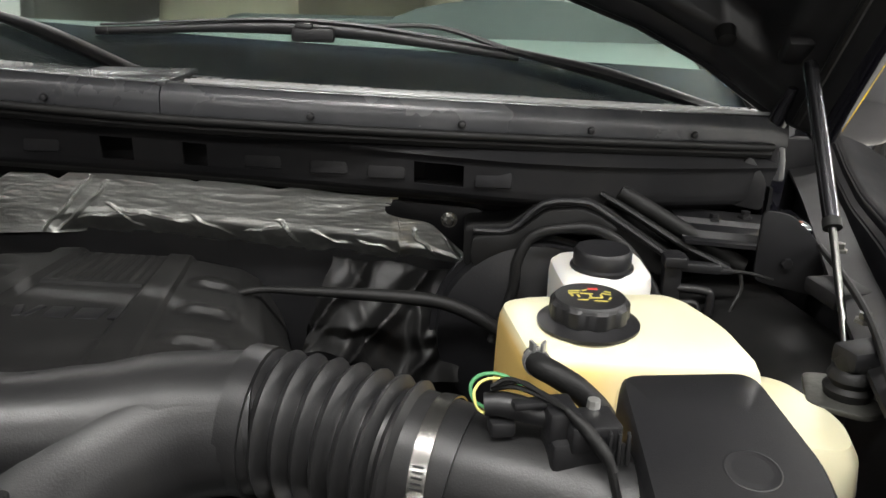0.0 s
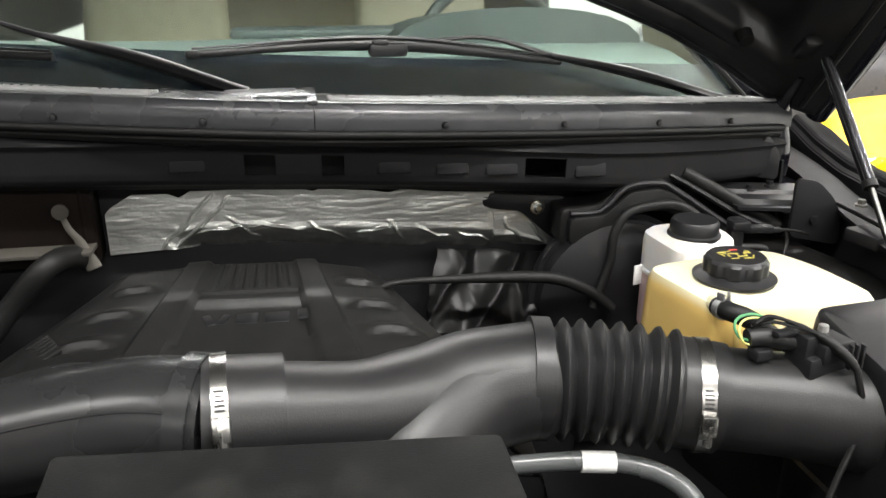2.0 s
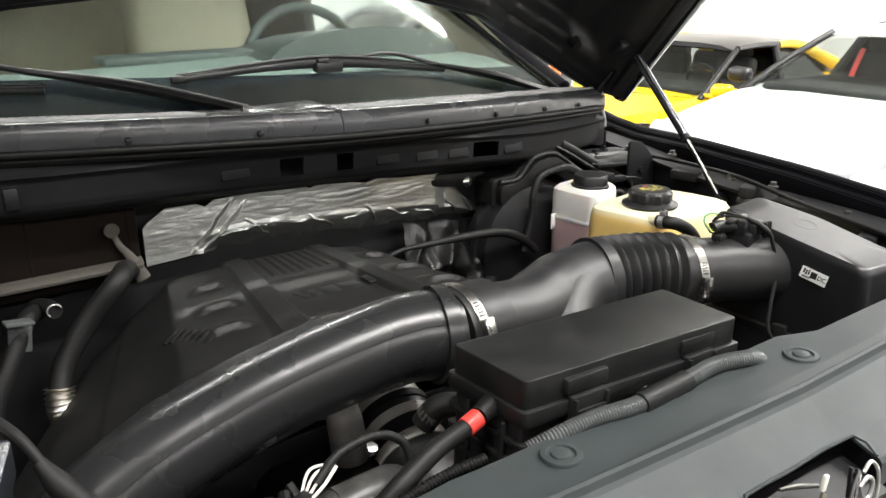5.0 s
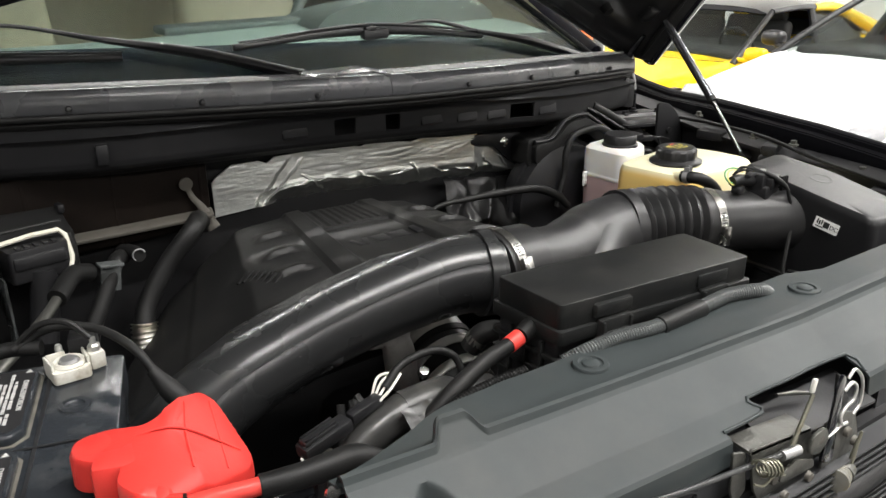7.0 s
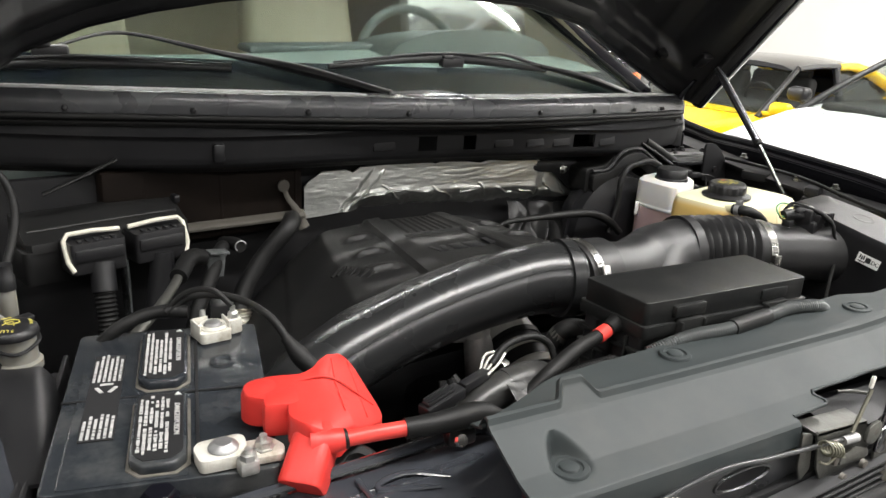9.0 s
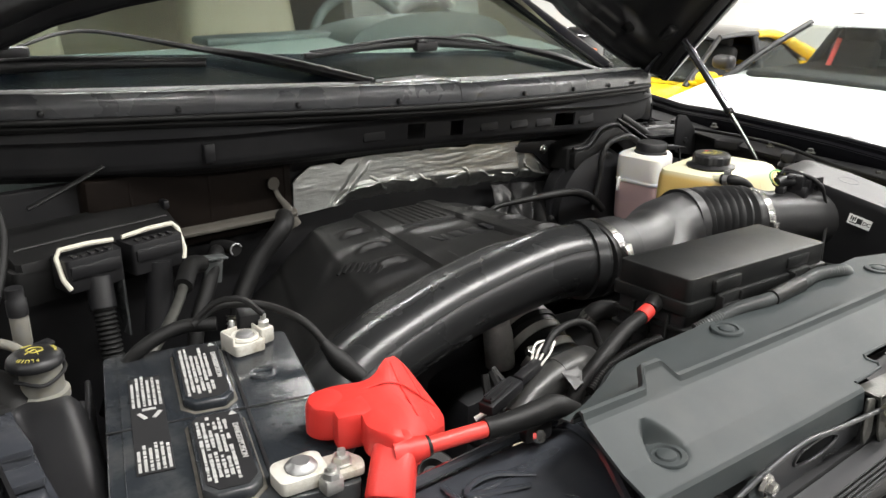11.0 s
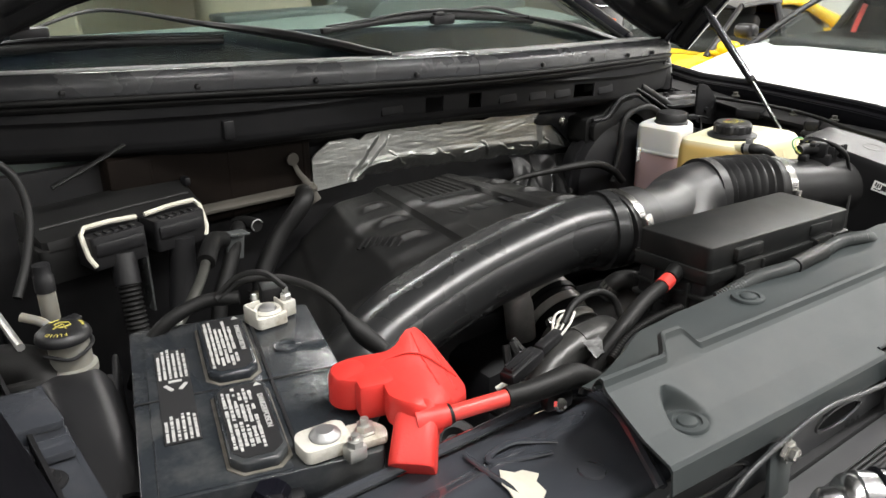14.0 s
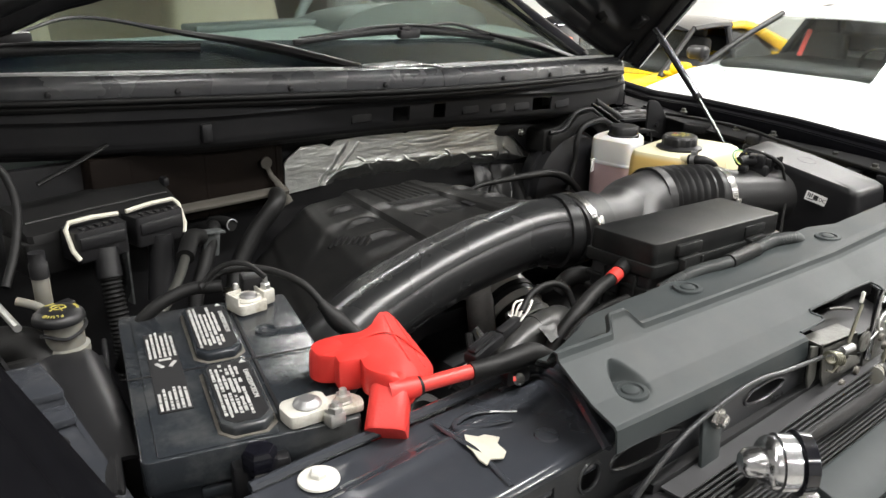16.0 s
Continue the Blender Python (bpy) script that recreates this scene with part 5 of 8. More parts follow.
part("drop_wire", tube([(0.700, 0.925, 1.082), (0.702, 0.92, 1.062), (0.690, 0.91, 1.040), (0.682, 0.905, 1.015)], 0.0026, 8, 6), RUBBER, lc)
booster = thing("brake_booster", (0.50, 0.98, 0.95), "black round brake booster", "brake booster")
part("drum", lathe([(0, -0.05), (0.10, -0.05), (0.125, -0.03), (0.13, 0.0), (0.125, 0.03), (0.07, 0.05), (0, 0.055)], (0.46, 0.99, 0.97), 36, pose(0, 0, 0, 90)), STEEL_BLACK, booster)
part("rim", lathe([(0.126, -0.006), (0.136, -0.006), (0.136, 0.006), (0.126, 0.006), (0.126, -0.006)], (0.46, 0.985, 0.97), 36, pose(0, 0, 0, 90)), STEEL_BLACK, booster)
wb = thing("wiring_cover", (0.55, 1.0, 1.08), "black moulded wiring cover on the firewall", "wiring cover")
def upright_outline(pts, y0, y1, bevel, r=0.010):
    """An outline in x, z, raised from y1 towards the front at y0."""
    return prism(rounded(pts, r, 3), 0, y1 - y0, bevel, 2, Matrix(((1, 0, 0, 0), (0, 0, 1, y0), (0, 1, 0, 0), (0, 0, 0, 1))))


part("shell", upright_outline([(0.366, 1.060), (0.366, 1.116), (0.424, 1.119), (0.460, 1.153), (0.513, 1.158), (0.540, 1.146), (0.640, 1.080), (0.640, 1.045), (0.575, 1.075), (0.535, 1.105), (0.475, 1.108), (0.446, 1.085), (0.440, 1.060)], 0.975, 1.035, 0.006), COVER, wb)
part("front_shell", upright_outline([(0.376, 1.066), (0.376, 1.106), (0.428, 1.108), (0.466, 1.141), (0.511, 1.145), (0.534, 1.136), (0.560, 1.118), (0.535, 1.112), (0.475, 1.114), (0.440, 1.090), (0.432, 1.066)], 0.960, 0.978, 0.005), COVER, wb)
part("ridge", tube([(0.378, 0.968, 1.112), (0.425, 0.968, 1.114), (0.462, 0.967, 1.148), (0.512, 0.967, 1.152), (0.538, 0.967, 1.140), (0.630, 0.967, 1.080)], 0.0045, 8, 3), PLASTIC, wb)
part("strap", tube([(0.535, 0.985, 1.160), (0.575, 0.978, 1.138), (0.64, 0.972, 1.100), (0.70, 0.968, 1.072)], 0.0075, 8, 6, squash=0.6), PLASTIC_DULL, wb)
for k, (r, pts) in enumerate(((0.0068, [(0.405, 0.925, 0.98), (0.428, 0.93, 1.045), (0.432, 0.932, 1.085), (0.450, 0.935, 1.117), (0.487, 0.935, 1.128), (0.527, 0.935, 1.127), (0.563, 0.93, 1.105), (0.597, 0.92, 1.058), (0.605, 0.905, 1.02)]), (0.0110, [(0.560, 0.995, 1.160), (0.600, 0.990, 1.138), (0.66, 0.985, 1.104), (0.722, 0.982, 1.070)]))):
    solo("rubber_hose", tube(pts, r, 12, 8), RUBBER, ("black rubber hose over the reservoirs", "black rubber hose end by the cowl")[k], "hose")

# ---- gas strut ----
strut = thing("gas_strut", (0.785, 0.75, 1.05), "black gas strut propping the hood", "gas strut")
SA, SB, SC = Vector((0.768, 0.988, 1.322)), Vector((0.757, 0.836, 1.172)), Vector((0.749, 0.736, 1.066))
part("cylinder", tube([SA, SB], 0.0088, 20, 2), BLACK_CHROME, strut, "glossy dark metal cylinder")
part("rod", tube([SB, SC], 0.0042, 12, 2), ROD, strut, "worn steel rod")
part("end_seal", tube([SB + (SA - SB) * 0.03, SB - (SA - SB) * 0.02], 0.0100, 16, 2), RUBBER, strut)
part("ball_socket", lathe([(0, -0.012), (0.011, -0.012), (0.013, 0), (0.011, 0.012), (0, 0.012)], SC, 14, pose(0, 0, 0, 30)), PLASTIC, strut)

hb_ = thing("hood_bumper", (0.716, 0.655, 1.066), "tiered black rubber hood bumper on a steel plate", "bumper stop")
part("plate", prism(rounded([(0.672, 0.640), (0.715, 0.615), (0.762, 0.640), (0.752, 0.690), (0.690, 0.700)], 0.010), 1.062, 1.068, 0.002), LATCH_STEEL, hb_)
part("boot", lathe([(0, 1.068), (0.020, 1.068), (0.022, 1.076), (0.017, 1.080), (0.020, 1.086), (0.018, 1.092), (0.014, 1.095), (0.016, 1.101), (0.013, 1.110), (0, 1.112)], (0.714, 0.656, 0), 20), RUBBER, hb_)
part("plate_bolt", lathe([(0, 0), (0.008, 0), (0.008, 0.006), (0, 0.007)], (0.742, 0.648, 1.068), 6), ZINC, hb_)

# ---- wipers ----
def glass_at(x, y, up=0.0):
    z = cowl_z(x) + 0.002 + SLOPE * (y - cowl_y(x) - 0.15)
    return Vector((x, y - 0.5 * up, z + 0.87 * up))


def wiper(pivot, arm, kink, hub, a, b, label):
    w = thing("windshield_wiper", pivot, label, "wiper", "wipers")
    p, m, k, h = glass_at(*pivot[:2], 0.004), glass_at(*arm, 0.012), glass_at(*kink, 0.012), glass_at(*hub, 0.010)
    part("arm", tube([p, p.lerp(m, 0.5) + Vector((0, 0, 0.006)), m], [0.013, 0.014, 0.008], 10, 6, squash=0.7), PLASTIC, w)
    part("rod", tube([m, k, h], [0.005, 0.0035, 0.003], 8, 6), STEEL_BLACK, w)
    part("hub", join(box(h - Vector((0, 0, 0.006)), (0.062, 0.020, 0.022), 0.006, math.degrees(math.atan2(b[1] - a[1], b[0] - a[0]))), box(h + Vector((-0.012, -0.002, 0.006)), (0.026, 0.018, 0.010), 0.004)), PLASTIC, w)
    mid = ((a[0] + b[0]) / 2, (a[1] + b[1]) / 2 + 0.004)
    part("blade", tube([glass_at(*a, 0.004), glass_at(*mid, 0.007), glass_at(*b, 0.004)], [0.006, 0.0105, 0.0065], 10, 10), PLASTIC, w)
    part("spoiler", tube([glass_at(*a, 0.014), glass_at(*mid, 0.020), glass_at(*b, 0.014)], [0.002, 0.0035, 0.002], 6, 10), PLASTIC, w)
    part("rubber_edge", tube([glass_at(*a, 0.0), glass_at(*mid, 0.001), glass_at(*b, 0.0)], 0.003, 6, 10), RUBBER, w)
    part("end_cap", box(glass_at(*a, 0.004), (0.02, 0.012, 0.012), 0.003), PLASTIC, w)
    part("pivot_cap", lathe([(0, 0), (0.016, 0), (0.015, 0.014), (0.008, 0.020), (0, 0.021)], p - Vector((0, 0, 0.012)), 16), PLASTIC, w)
    return w


wiper((0.732, 1.228, 1.23), (0.42, 1.232), (0.306, 1.25), (0.142, 1.196), (-0.152, 1.170), (0.439, 1.232), "black windshield wiper on the driver's side")
wiper((-0.078, 1.08, 1.28), (-0.366, 1.226), (-0.517, 1.312), (-0.638, 1.299), (-0.95, 1.33), (-0.350, 1.185), "black windshield wiper on the passenger's side")

# ---- battery ----
BC, BT = Vector((-0.677, 0.452, 0)), -16.2
BM = Matrix.Translation(BC) @ pose(0, 0, 0, 0, 0, BT) @ Matrix.Diagonal((1.04, 1.04, 1.0, 1.0))
BTOP = 1.091


def bat(x, y, z=0.0):
    return BM @ Vector((x, y, BTOP + z))


battery = thing("car_battery", (BC.x, BC.y, 0.91), "dusty black car battery with worn warning labels", "battery")
part("case", moved(prism(rounded([(-0.090, -0.145), (0.090, -0.145), (0.090, 0.145), (-0.090, 0.145)], 0.006), 0.91, BTOP - 0.02, 0.004), BM), BATTERY, battery)
part("lid", moved(join(prism(rounded([(-0.095, -0.152), (0.095, -0.152), (0.095, 0.152), (-0.095, 0.152)], 0.008), BTOP - 0.034, BTOP, 0.004, 3),
                       prism(rounded([(-0.082, -0.149), (0.020, -0.149), (0.020, 0.149), (-0.082, 0.149)], 0.004), BTOP - 0.002, BTOP + 0.0015, 0.001)), BM), BATTERY, battery)
part("lid_groove", moved(join(box((0.028, 0, BTOP + 0.0004), (0.003, 0.28, 0.002), 0), box((0.0, -0.005, BTOP + 0.0018), (0.19, 0.002, 0.001), 0)), BM), BLACK_FILL, battery)
for k, cy in enumerate((0.066, -0.080)):
    hw, hl = 0.0235, 0.063
    oct_ = [(-hw + 0.010, cy - hl), (hw - 0.010, cy - hl), (hw, cy - hl + 0.012), (hw, cy + hl - 0.008), (hw - 0.006, cy + hl), (-hw + 0.006, cy + hl), (-hw, cy + hl - 0.008), (-hw, cy - hl + 0.012)]
    vc = part("vent_cap", moved(prism([(x - 0.004, y) for x, y in oct_], BTOP, BTOP + 0.012, 0.003, 2), BM), BATTERY, battery, "black vent cap with a white warning label")
    inner = [(x * 0.86 - 0.004, cy + (y - cy) * 0.9) for x, y in oct_]
    part("label", moved(prism(inner, BTOP + 0.0115, BTOP + 0.0126, 0), BM), BLACK_FILL, vc, "black label with white print")
    rows = []
    random.seed(4 + k)
    for j in range(6):
        xx = -0.0205 + 0.0046 * j
        yy = cy - 0.050 + random.choice((0.0, 0.002, 0.006))
        stop = cy + random.choice((0.030, 0.044, 0.048))
        while yy < stop:
            h = random.choice((0.002, 0.003, 0.0045, 0.006))
            if random.random() < 0.93:
                rows.append((xx, yy + h / 2, random.choice((0.0022, 0.0028, 0.0031)), h))
            yy += h + random.choice((0.0006, 0.0010, 0.0020))
    bars(rows, BM @ Matrix.Translation((0, 0, BTOP + 0.0131)), WHITE_INK, vc)
    letters("DANGER/POISON", 0.0070, BM @ Matrix.Translation((0.0105, cy + 0.006, BTOP + 0.0133)) @ pose(0, 0, 0, 0, 0, -90), WHITE_INK, vc)
    part("warning_triangle", moved(prism([(0.008, cy + 0.050), (0.0145, cy + 0.050), (0.011, cy + 0.056)], BTOP + 0.0128, BTOP + 0.0136, 0), BM), WHITE_INK, vc)
    part("dirt_rim", moved(prism([(x * 1.11 - 0.004, cy + (y - cy) * 1.045) for x, y in oct_], BTOP + 0.0012, BTOP + 0.0028, 0.0008), BM), material("dried_dirt", (0.10, 0.092, 0.078), 0.85, vary=0.7, scale=70) if k == 0 else bpy.data.materials["dried_dirt"], battery)
strip = part("label_strip", moved(box((-0.058, 0.004, BTOP + 0.0022), (0.030, 0.17, 0.001), 0), BM), BLACK_FILL, battery, "black label strip with white print")
rows = []
for cy0, cy1 in ((0.03, 0.085), (-0.078, -0.038)):
    for j in range(6):
        x = -0.070 + 0.0048 * j
        y = cy0
        while y < cy1 - random.choice((0, 0, 0.008)):
            h = random.choice((0.002, 0.003, 0.0045, 0.006))
            rows.append((x, y + h / 2, 0.0026, h))
            y += h + random.choice((0.0006, 0.001, 0.0022))
bars(rows, BM @ Matrix.Translation((0, 0, BTOP + 0.003)), WHITE_INK, strip)
for k in range(3):
    a = radians(90 + 120 * k)
    part("recycling_arrow", moved(box((-0.057 + 0.0075 * math.cos(a), 0.016 + 0.0075 * math.sin(a), BTOP + 0.0031), (0.0035, 0.012, 0.0008), 0, 120 * k + 90), BM), WHITE_INK, strip)
part("round_mark", moved(lathe([(0.008, 0), (0.014, 0), (0.014, 0.002), (0.009, 0.002), (0.008, 0)], (0.055, 0.058, BTOP), 20), BM), BATTERY, battery)
part("handle_slot", moved(box((0.0, -0.147, BTOP - 0.045), (0.10, 0.008, 0.012), 0.003), BM), BATTERY, battery)


def terminal(cx, cy, label, turn):
    """A bent strap clamp round a domed lead post, with its bolt block."""
    t = thing("battery_terminal_clamp", bat(cx, cy), label, "battery clamp", "battery clamps")
    m = BM @ pose(cx, cy, BTOP + 0.001, 0, 0, turn) @ Matrix.Diagonal((0.82, 0.82, 0.95, 1))
    part("post", moved(lathe([(0, 0), (0.0125, 0), (0.0120, 0.017), (0.010, 0.021), (0.005, 0.0225), (0, 0.0228)], n=22), m), LEAD, t)
    strap = [(-0.023, -0.019), (0.017, -0.021), (0.021, -0.014), (0.021, 0.018), (-0.020, 0.018), (-0.024, 0.010)]
    part("strap", moved(prism(rounded(strap, 0.006), 0.001, 0.014, 0.002), m), WHITE_CLAMP, t)
    part("ring", moved(lathe([(0.0128, 0.012), (0.018, 0.012), (0.019, 0.016), (0.017, 0.019), (0.0128, 0.018), (0.0128, 0.012)], n=24), m), WHITE_CLAMP, t)
    part("side_plate", moved(box((-0.0225, 0.003, 0.012), (0.003, 0.030, 0.022), 0.001, 4), m), WHITE_CLAMP, t)
    part("side_plate", moved(box((0.0195, 0.002, 0.012), (0.003, 0.032, 0.022), 0.001, -3), m), WHITE_CLAMP, t)
    part("rear_tab", moved(box((-0.010, 0.021, 0.012), (0.022, 0.003, 0.020), 0.001), m), WHITE_CLAMP, t)
    part("bolt_block", moved(box((0.031, 0.004, 0.010), (0.019, 0.020, 0.020), 0.003, 8), m), WHITE_CLAMP, t)
    part("stud", moved(lathe([(0, 0.018), (0.0038, 0.018), (0.0038, 0.035), (0, 0.036)], (0.031, 0.004, 0), 10), m), ZINC, t)
    part("nut", moved(lathe([(0, 0.019), (0.0078, 0.019), (0.0078, 0.026), (0.0055, 0.028), (0, 0.028)], (0.031, 0.004, 0), 6), m), ZINC, t)
    part("small_stud", moved(lathe([(0, 0.010), (0.0045, 0.010), (0.0045, 0.026), (0.003, 0.029), (0, 0.029)], (-0.004, 0.026, 0), 10), m), ZINC, t)
    return t


terminal(0.047, 0.119, "tarnished white battery clamp with a bare post", 20)
pos = thing("battery_terminal_clamp", bat(0.05, -0.132), "dirty white battery clamp with plated bolts", "battery clamp", "battery clamps")
PT = BM @ pose(0.049, -0.133, BTOP + 0.001, 0, 0, 12) @ Matrix.Diagonal((0.88, 0.88, 0.8, 1))
part("post", moved(lathe([(0, 0), (0.0135, 0), (0.013, 0.017), (0.011, 0.021), (0.005, 0.0225), (0, 0.0228)], n=22), PT), LEAD, pos)
part("strap", moved(prism(rounded([(-0.026, -0.017), (0.020, -0.020), (0.024, 0.014), (0.018, 0.020), (-0.020, 0.020), (-0.027, 0.010)], 0.007), 0.001, 0.016, 0.002), PT), WHITE_CLAMP, pos)
part("bolt_dome", moved(lathe([(0.0145, 0.0155), (0.0150, 0.0175), (0.0135, 0.0205), (0.010, 0.0225), (0.0085, 0.0245), (0, 0.0255)], n=26), PT), LEAD, pos, "domed grey bolt head")
part("bolt_box", moved(box((0.016, -0.028, 0.008), (0.019, 0.016, 0.018), 0.003, 4), PT), ZINC, pos)
part("box_stud", moved(lathe([(0, 0.016), (0.004, 0.016), (0.004, 0.030), (0, 0.031)], (0.016, -0.030, 0), 10), PT), ZINC, pos)
part("box_nut", moved(lathe([(0, 0.017), (0.008, 0.017), (0.008, 0.024), (0, 0.025)], (0.016, -0.030, 0), 6), PT), ZINC, pos)
part("lug_plate", moved(prism(rounded([(0.020, -0.022), (0.052, -0.026), (0.058, -0.010), (0.050, 0.008), (0.022, 0.012)], 0.006), 0.001, 0.010, 0.002), PT), WHITE_CLAMP, pos)
part("lug_stud", moved(lathe([(0, 0.008), (0.004, 0.008), (0.004, 0.027), (0, 0.028)], (0.037, -0.008, 0), 10), PT), ZINC, pos)
part("lug_nut", moved(lathe([(0, 0.010), (0.011, 0.010), (0.011, 0.012), (0.0085, 0.013), (0.0085, 0.020), (0, 0.021)], (0.037, -0.008, 0), 6), PT), ZINC, pos)

# battery leads
neg = thing("ground_cable", bat(0.02, 0.14), "black taped ground cable with clips", "cable")
part("taped_lead", tube([(-0.615, 0.585, 1.118), (-0.65, 0.602, 1.117), (-0.690, 0.606, 1.104), (-0.718, 0.612, 1.075), (-0.735, 0.62, 1.03)], 0.0080, 12, 8), RUBBER, neg)
part("thin_lead", tube([(-0.640, 0.592, 1.120), (-0.605, 0.592, 1.134), (-0.565, 0.570, 1.132), (-0.540, 0.525, 1.122), (-0.525, 0.500, 1.095), (-0.520, 0.490, 1.075)], 0.0048, 10, 8), RUBBER, neg)
part("loop_lead", tube([(-0.640, 0.594, 1.120), (-0.615, 0.585, 1.143), (-0.590, 0.570, 1.146), (-0.572, 0.556, 1.128)], 0.0035, 8, 6), RUBBER, neg)
part("clip", box((-0.575, 0.585, 1.110), (0.028, 0.03, 0.028), 0.004, BT), PLASTIC, neg)
part("boot", tube([(-0.528, 0.503, 1.100), (-0.515, 0.485, 1.078), (-0.500, 0.470, 1.060)], [0.0065, 0.0115, 0.010], 12, 5), RUBBER, neg)

# red terminal cover with its cable
red = thing("terminal_cover", (-0.56, 0.32, 1.07), "soft red battery terminal cover with a moulded boot", "terminal cover")
OUT = rounded([(-0.634, 0.345), (-0.624, 0.362), (-0.605, 0.370), (-0.577, 0.349), (-0.560, 0.350), (-0.532, 0.371), (-0.514, 0.386), (-0.502, 0.384), (-0.488, 0.338), (-0.502, 0.320), (-0.540, 0.290), (-0.577, 0.266), (-0.602, 0.262), (-0.613, 0.288), (-0.602, 0.312), (-0.626, 0.331)], 0.009, 3)


def red_z(x, y):
    """The soft flap: flat over the post, folding down beside the battery."""
    return 1.130 - 1.0 * max(0.0, x + 0.55) + 0.6 * min(1.0, max(0.0, (x + 0.60) / 0.06)) * (y - 0.33)


bm = bmesh.new()
rings = []
for k, drop in ((1.015, 0.027), (1.008, 0.006), (1.0, 0.0016), (0.982, 0.0), (0.75, -0.002), (0.5, -0.002), (0.25, -0.002)):
    ring = []
    for x, y in OUT:
        px_, py_ = -0.562 + (x + 0.562) * k, 0.322 + (y - 0.322) * k
        ring.append(bm.verts.new((px_, py_, red_z(px_, py_) - drop * (1.0 if x < -0.55 else 0.6))))
    rings.append(ring)
for a, b in zip(rings, rings[1:]):
    for k in range(len(OUT)):
        bm.faces.new((a[k], a[(k + 1) % len(OUT)], b[(k + 1) % len(OUT)], b[k]))
bmesh.ops.triangulate(bm, faces=[bm.faces.new(rings[-1])])
part("flap", bm, RED, red, smooth=50)
part("round_lobe", lathe([(0.021, 1.100), (0.0205, 1.124), (0.018, 1.130), (0.012, 1.1325), (0, 1.133)], (-0.613, 0.349, 0), 28), RED, red)
part("square_lobe", box((-0.603, 0.327, 1.114), (0.036, 0.040, 0.036), 0.006, -18), RED, red)
rings = []
for k, w in ((0.0, 0.012), (0.12, 0.0175), (0.3, 0.019), (0.97, 0.020), (1.0, 0.019), (1.01, 0.012), (1.01, 0.003)):
    c = Vector((-0.583, 0.284, 1.114)).lerp(Vector((-0.617, 0.249, 1.078)), k)
    m = Matrix.Translation(c) @ Vector((-0.034, -0.035, -0.036)).to_track_quat("Z", "X").to_matrix().to_4x4()
    rings.append([m @ Vector((x, y, 0)) for x, y in rounded([(-w, -w), (w, -w), (w, w), (-w, w)], w * 0.55, 4)])
part("boot", loft(rings), RED, red)
part("elbow", tube([(-0.598, 0.268, 1.108), (-0.585, 0.262, 1.110), (-0.572, 0.258, 1.111)], [0.015, 0.012, 0.010], 14, 5), RED, red)
for run in (((-0.585, 0.340), (-0.550, 0.332), (-0.500, 0.338)), ((-0.552, 0.296), (-0.546, 0.330), (-0.536, 0.362)), ((-0.520, 0.312), (-0.516, 0.340), (-0.510, 0.378))):
    part("seam", tube([(x, y, red_z(x, y) + 0.0013) for x, y in run], 0.0010, 6, 5), RED, red)
pc = thing("starter_cable", (-0.5, 0.25, 1.08), "thick battery cable in a red and black sleeve", "cable")
part("black_end", tube([(-0.581, 0.2600, 1.110), (-0.569, 0.2575, 1.111)], 0.0092, 12, 2), RUBBER, pc)
part("red_sleeve", tube([(-0.572, 0.2575, 1.111), (-0.545, 0.250, 1.113), (-0.515, 0.2425, 1.114)], 0.0074, 14, 4), RED_SLEEVE, pc, "red heat-shrink sleeve")
part("black_sleeve", tube([(-0.518, 0.2432, 1.114), (-0.490, 0.238, 1.113), (-0.462, 0.237, 1.112), (-0.438, 0.237, 1.110), (-0.41, 0.235, 1.095)], [0.0092, 0.0105, 0.0115, 0.012, 0.010], 14, 6), RUBBER, pc)
part("clip", box((-0.458, 0.243, 1.092), (0.030, 0.022, 0.018), 0.004, -10), PLASTIC, pc)
part("clip_bolt", lathe([(0, 0), (0.007, 0), (0.006, 0.004), (0, 0.005)], (-0.464, 0.230, 1.092), 8, pose(0, 0, 0, 60)), CHROME, pc)

# ---- engine control module ----
pcm = thing("control_module", (-0.64, 0.92, 1.06), "black engine control module with two lever-locked plugs", "control module")
PM = Matrix.Translation((-0.620, 0.932, 1.117)) @ pose(0, 0, 0, 0, 0, 9)
part("housing", moved(join(prism(rounded([(-0.135, 0.0), (0.115, 0.0), (0.115, 0.085), (-0.135, 0.085)], 0.01), -0.06, -0.010, 0.006), loft([[(x, y + (0.006 if k else 0), z) for y, z in ((0.000, -0.012), (0.004, 0.000), (0.020, 0.006), (0.050, 0.024), (0.085, 0.027), (0.085, -0.01), (0.000, -0.016))] for k, x in ((1, -0.128), (0, -0.122), (0, 0.108), (1, 0.114))])), PM), COVER, pcm)
part("housing_rib", moved(tube([(-0.120, 0.030, 0.012), (0.0, 0.030, 0.0125), (0.105, 0.030, 0.012)], 0.0025, 6, 3), PM), COVER, pcm)
part("corner_tab", moved(box((0.112, 0.045, 0.026), (0.010, 0.018, 0.014), 0.003), PM), STEEL_BLACK, pcm)
